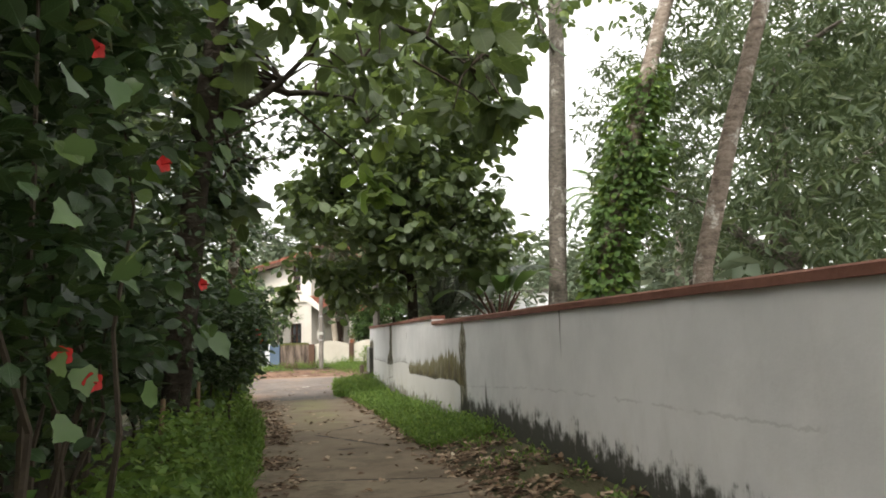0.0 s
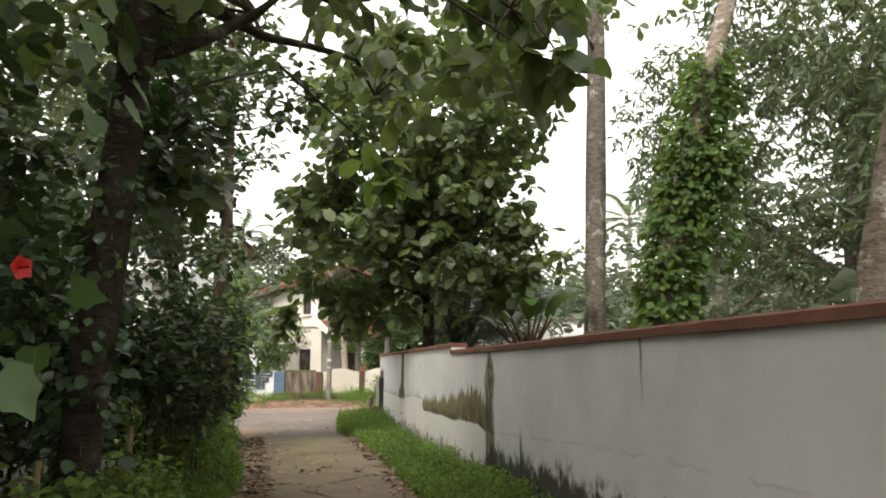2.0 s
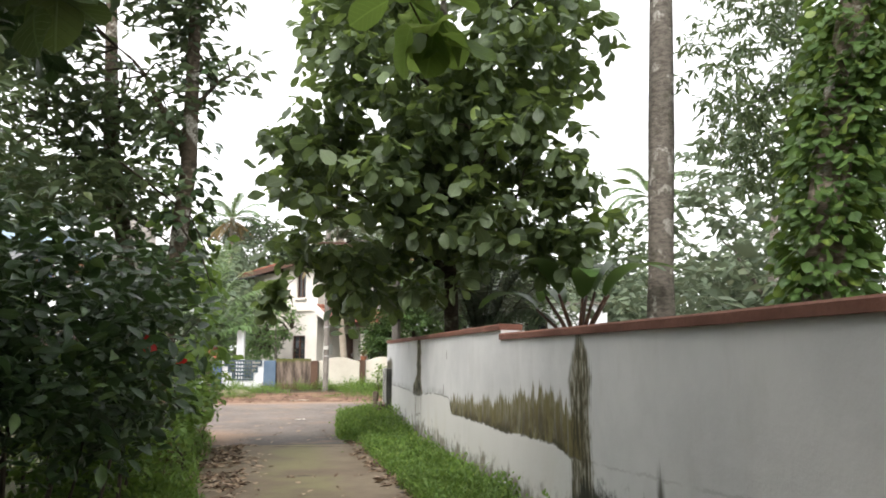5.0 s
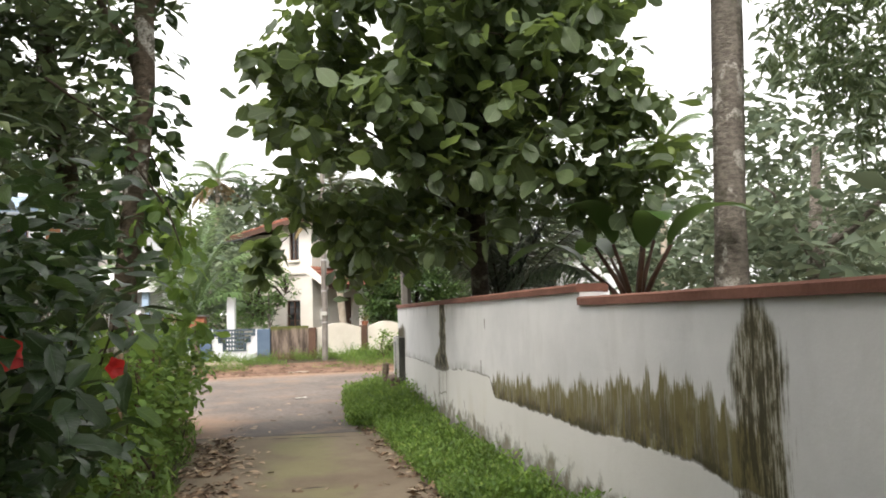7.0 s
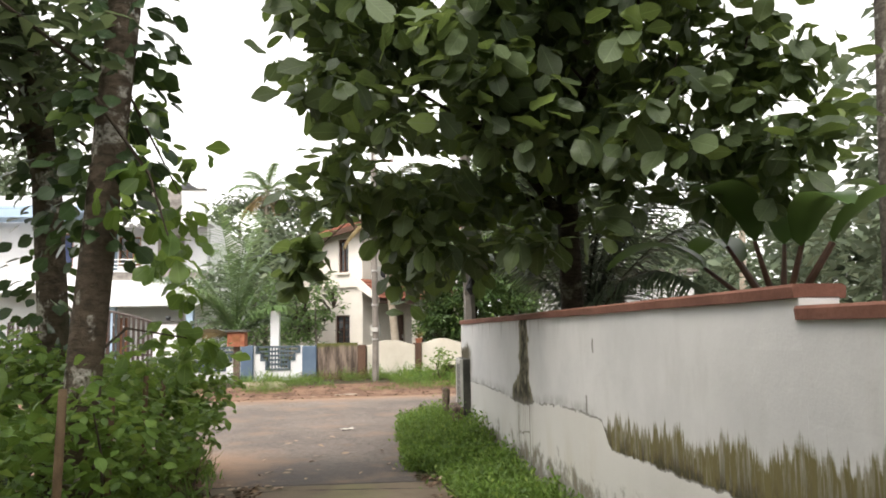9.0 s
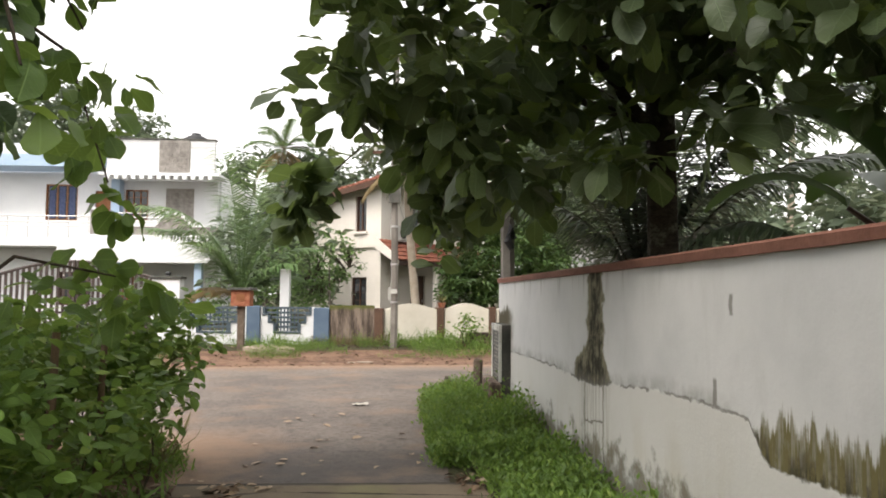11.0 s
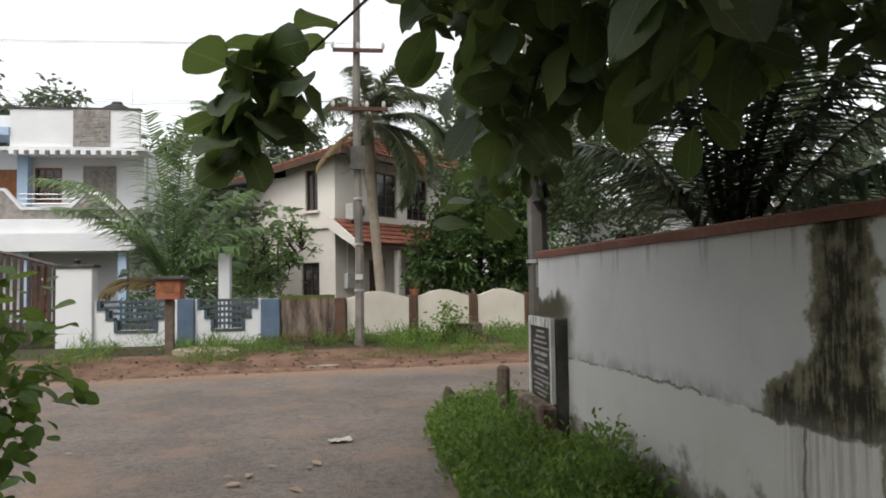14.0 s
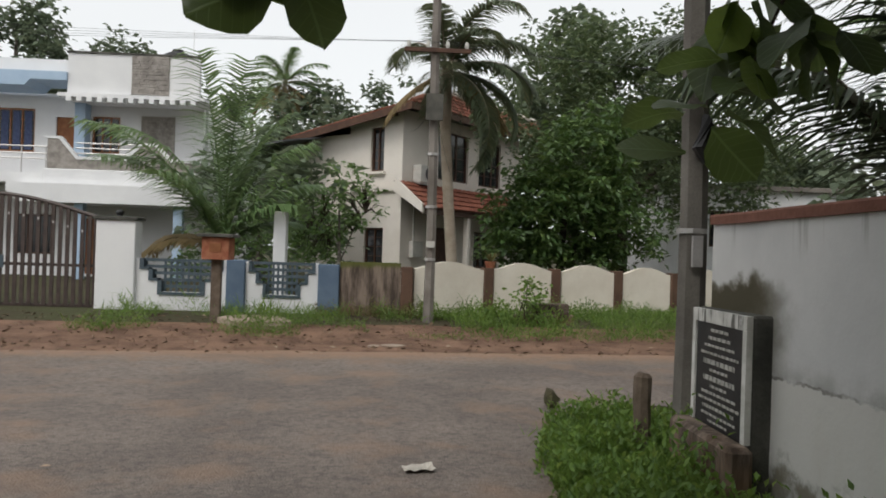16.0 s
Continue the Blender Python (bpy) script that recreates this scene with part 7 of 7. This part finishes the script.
tips = in_blobs([((-2.9, 35.8, 1.1), (1.0, 0.7, 0.8)), ((-4.6, 35.4, 1.0), (0.9, 0.6, 0.7)), ((-2.2, 37.5, 2.2), (0.9, 1.0, 1.4)), ((-3.4, 38.5, 2.0), (1.2, 1.2, 1.5)), ((-5.0, 37, 1.4), (0.8, 1, 0.9))], 24, 0.3, 0.4, 1.4)
tree("garden_shrub", (-2.9, 35.8, 0.1), [(-2.9, 35.8, 0), (-2.9, 35.8, 0.8)], [0.05, 0.03], [], tips, "shrub", "bright green shrubs in the garden", "shrub", "bark_grey")
tips = in_blobs([((3.9, 36.2, 2.6), (1.9, 1.2, 1.6)), ((4.6, 36.4, 4.0), (1.3, 1.1, 1.2)), ((2.9, 36.0, 1.9), (1.1, 1.0, 1.0)), ((5.6, 36.6, 2.4), (1.2, 1.0, 1.3)), ((4.2, 35.6, 3.4), (1.4, 0.8, 1.2)), ((3.2, 35.5, 2.2), (0.8, 0.6, 0.8)), ((4.8, 36.0, 4.7), (1.0, 0.8, 0.8))], 48, 0.5, 0.40, 1.4)
tree("leafy_tree", (4.0, 36.2, 0.1), [(4.0, 36.2, 0), (4.0, 36.2, 1.0), (4.1, 36.2, 2.6), (4.4, 36.3, 3.8)], [0.12, 0.1, 0.07, 0.03], [((4.0, 36.2, 1.0), (2.9, 36.0, 2.0), 0.04), ((4.0, 36.2, 1.2), (5.4, 36.4, 2.6), 0.04)], tips, "bush", "bushy green tree behind the cream boundary wall", bark="bark_dark")
tips = in_blobs([((6.2, 39.0, 5.4), (3.2, 2.0, 2.6)), ((4.6, 40.0, 6.6), (2.2, 1.6, 1.6)), ((9.0, 39.5, 5.0), (2.8, 2.0, 2.6)), ((6.8, 37.6, 3.0), (1.2, 1.0, 1.6)), ((3.2, 38.6, 4.6), (1.3, 0.8, 1.0)), ((2.4, 37.6, 5.2), (0.7, 0.6, 0.6)), ((5.2, 38.8, 7.0), (2.3, 1.4, 1.4)), ((8.6, 38.8, 7.4), (2.5, 1.5, 1.5))], 17, 0.5, 0.38)
tree("dark_tree", (6.4, 39.2, 0.1), [(6.4, 39.2, 0), (6.4, 39.2, 2.5), (6.3, 39.2, 5)], [0.25, 0.2, 0.1], [((6.4, 39.2, 2.5), (4.4, 39.6, 5.6), 0.09), ((6.4, 39.2, 3), (9, 39.5, 5.2), 0.09)], tips, "dark", "large dark leafy tree beside the cream house", bark="bark_dark")
x = rng.uniform(0.5, 8.5, 2600)
verge_growth("weeds", np.column_stack([x, BY + (x - 0.36) * 0.33 - 0.15 - np.abs(rng.normal(0, 0.55, len(x)))]), (0.12, 0.42), "weed", "lush weeds along the cream boundary wall", LITE, 0.5, 0.4, 3)
x = rng.uniform(-1.6, 0.6, 420)
verge_growth("weeds", np.column_stack([x, BY - 0.2 - np.abs(rng.normal(0, 0.3, len(x)))]), (0.1, 0.4), "dry_weed", "dry and green weeds at the stained wall", LITE, 0.5, 0.4, 3)
verge_growth("weeds", np.column_stack([rng.normal(2.6, 0.5, 500), rng.normal(32.0, 0.25, 500)]), (0.2, 0.62), "weed", "taller weeds over the block stack", LITE, 0.5, 0.45, 3)

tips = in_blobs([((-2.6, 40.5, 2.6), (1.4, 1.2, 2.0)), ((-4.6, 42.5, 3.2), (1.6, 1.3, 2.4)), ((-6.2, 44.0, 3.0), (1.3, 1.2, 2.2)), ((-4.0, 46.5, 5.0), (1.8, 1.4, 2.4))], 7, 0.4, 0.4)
tree("garden_tree", (-4.6, 42.5, 0.1), [(-4.6, 42.5, 0), (-4.6, 42.5, 2.0), (-4.5, 42.5, 4.0)], [0.12, 0.1, 0.04], [], tips, "far", "hazy pale green trees between the two houses", bark="bark_grey", twigs=False)

# woods behind the houses, each a tree of its own
for k in range(17):
    x = -34 + k * 4.1 + float(rng.uniform(-1, 1))
    y = 60 + float(rng.uniform(-3, 6)) if x < 4 else 52 + float(rng.uniform(-3, 6))
    h = float(rng.uniform(11.0, 13.0)) + (3.2 if -25 < x < -16 else 0) - (3.5 if x > 8 else 0)
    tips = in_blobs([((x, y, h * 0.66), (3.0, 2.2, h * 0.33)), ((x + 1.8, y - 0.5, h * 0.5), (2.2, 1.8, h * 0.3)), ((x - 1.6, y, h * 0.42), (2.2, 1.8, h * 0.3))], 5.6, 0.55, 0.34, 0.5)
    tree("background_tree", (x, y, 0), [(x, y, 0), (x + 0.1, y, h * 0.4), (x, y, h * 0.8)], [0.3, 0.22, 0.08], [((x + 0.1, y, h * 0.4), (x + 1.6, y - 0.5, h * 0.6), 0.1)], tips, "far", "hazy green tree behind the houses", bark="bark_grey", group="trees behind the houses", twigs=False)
# woods to the sides and behind, closing the view
# The last three trees are unseen, added to keep sun off the near wall.
for k, (x, y) in enumerate(((-9.5, 8), (-7.5, 3), (-9.5, 12.5), (-6, -2), (-14, 6), (-13, 14), (8, -4), (5, -9), (-3, -12), (22, 8), (24, 16), (20, 34), (26, 42), (-16, 19), (24, 0), (-3.2, -2.5), (-2.6, -6.5), (-4.5, 0.5))):
    h = 8.5
    tips = in_blobs([((x, y, h * 0.62), (2.6, 2.6, h * 0.3)), ((x + 1.2, y, h * 0.36), (1.9, 1.9, h * 0.26))], 3.2, 0.5, 0.42, 0.6)
    tree("side_tree", (x, y, 0), [(x, y, 0), (x + 0.1, y, h * 0.4), (x, y, h * 0.8)], [0.26, 0.2, 0.08], [((x + 0.1, y, h * 0.4), (x + 1.3, y, h * 0.6), 0.1)], tips, "far", "green tree at the side of the lane, some unseen and added for shade", bark="bark_grey", group="trees beside the lane", twigs=False)
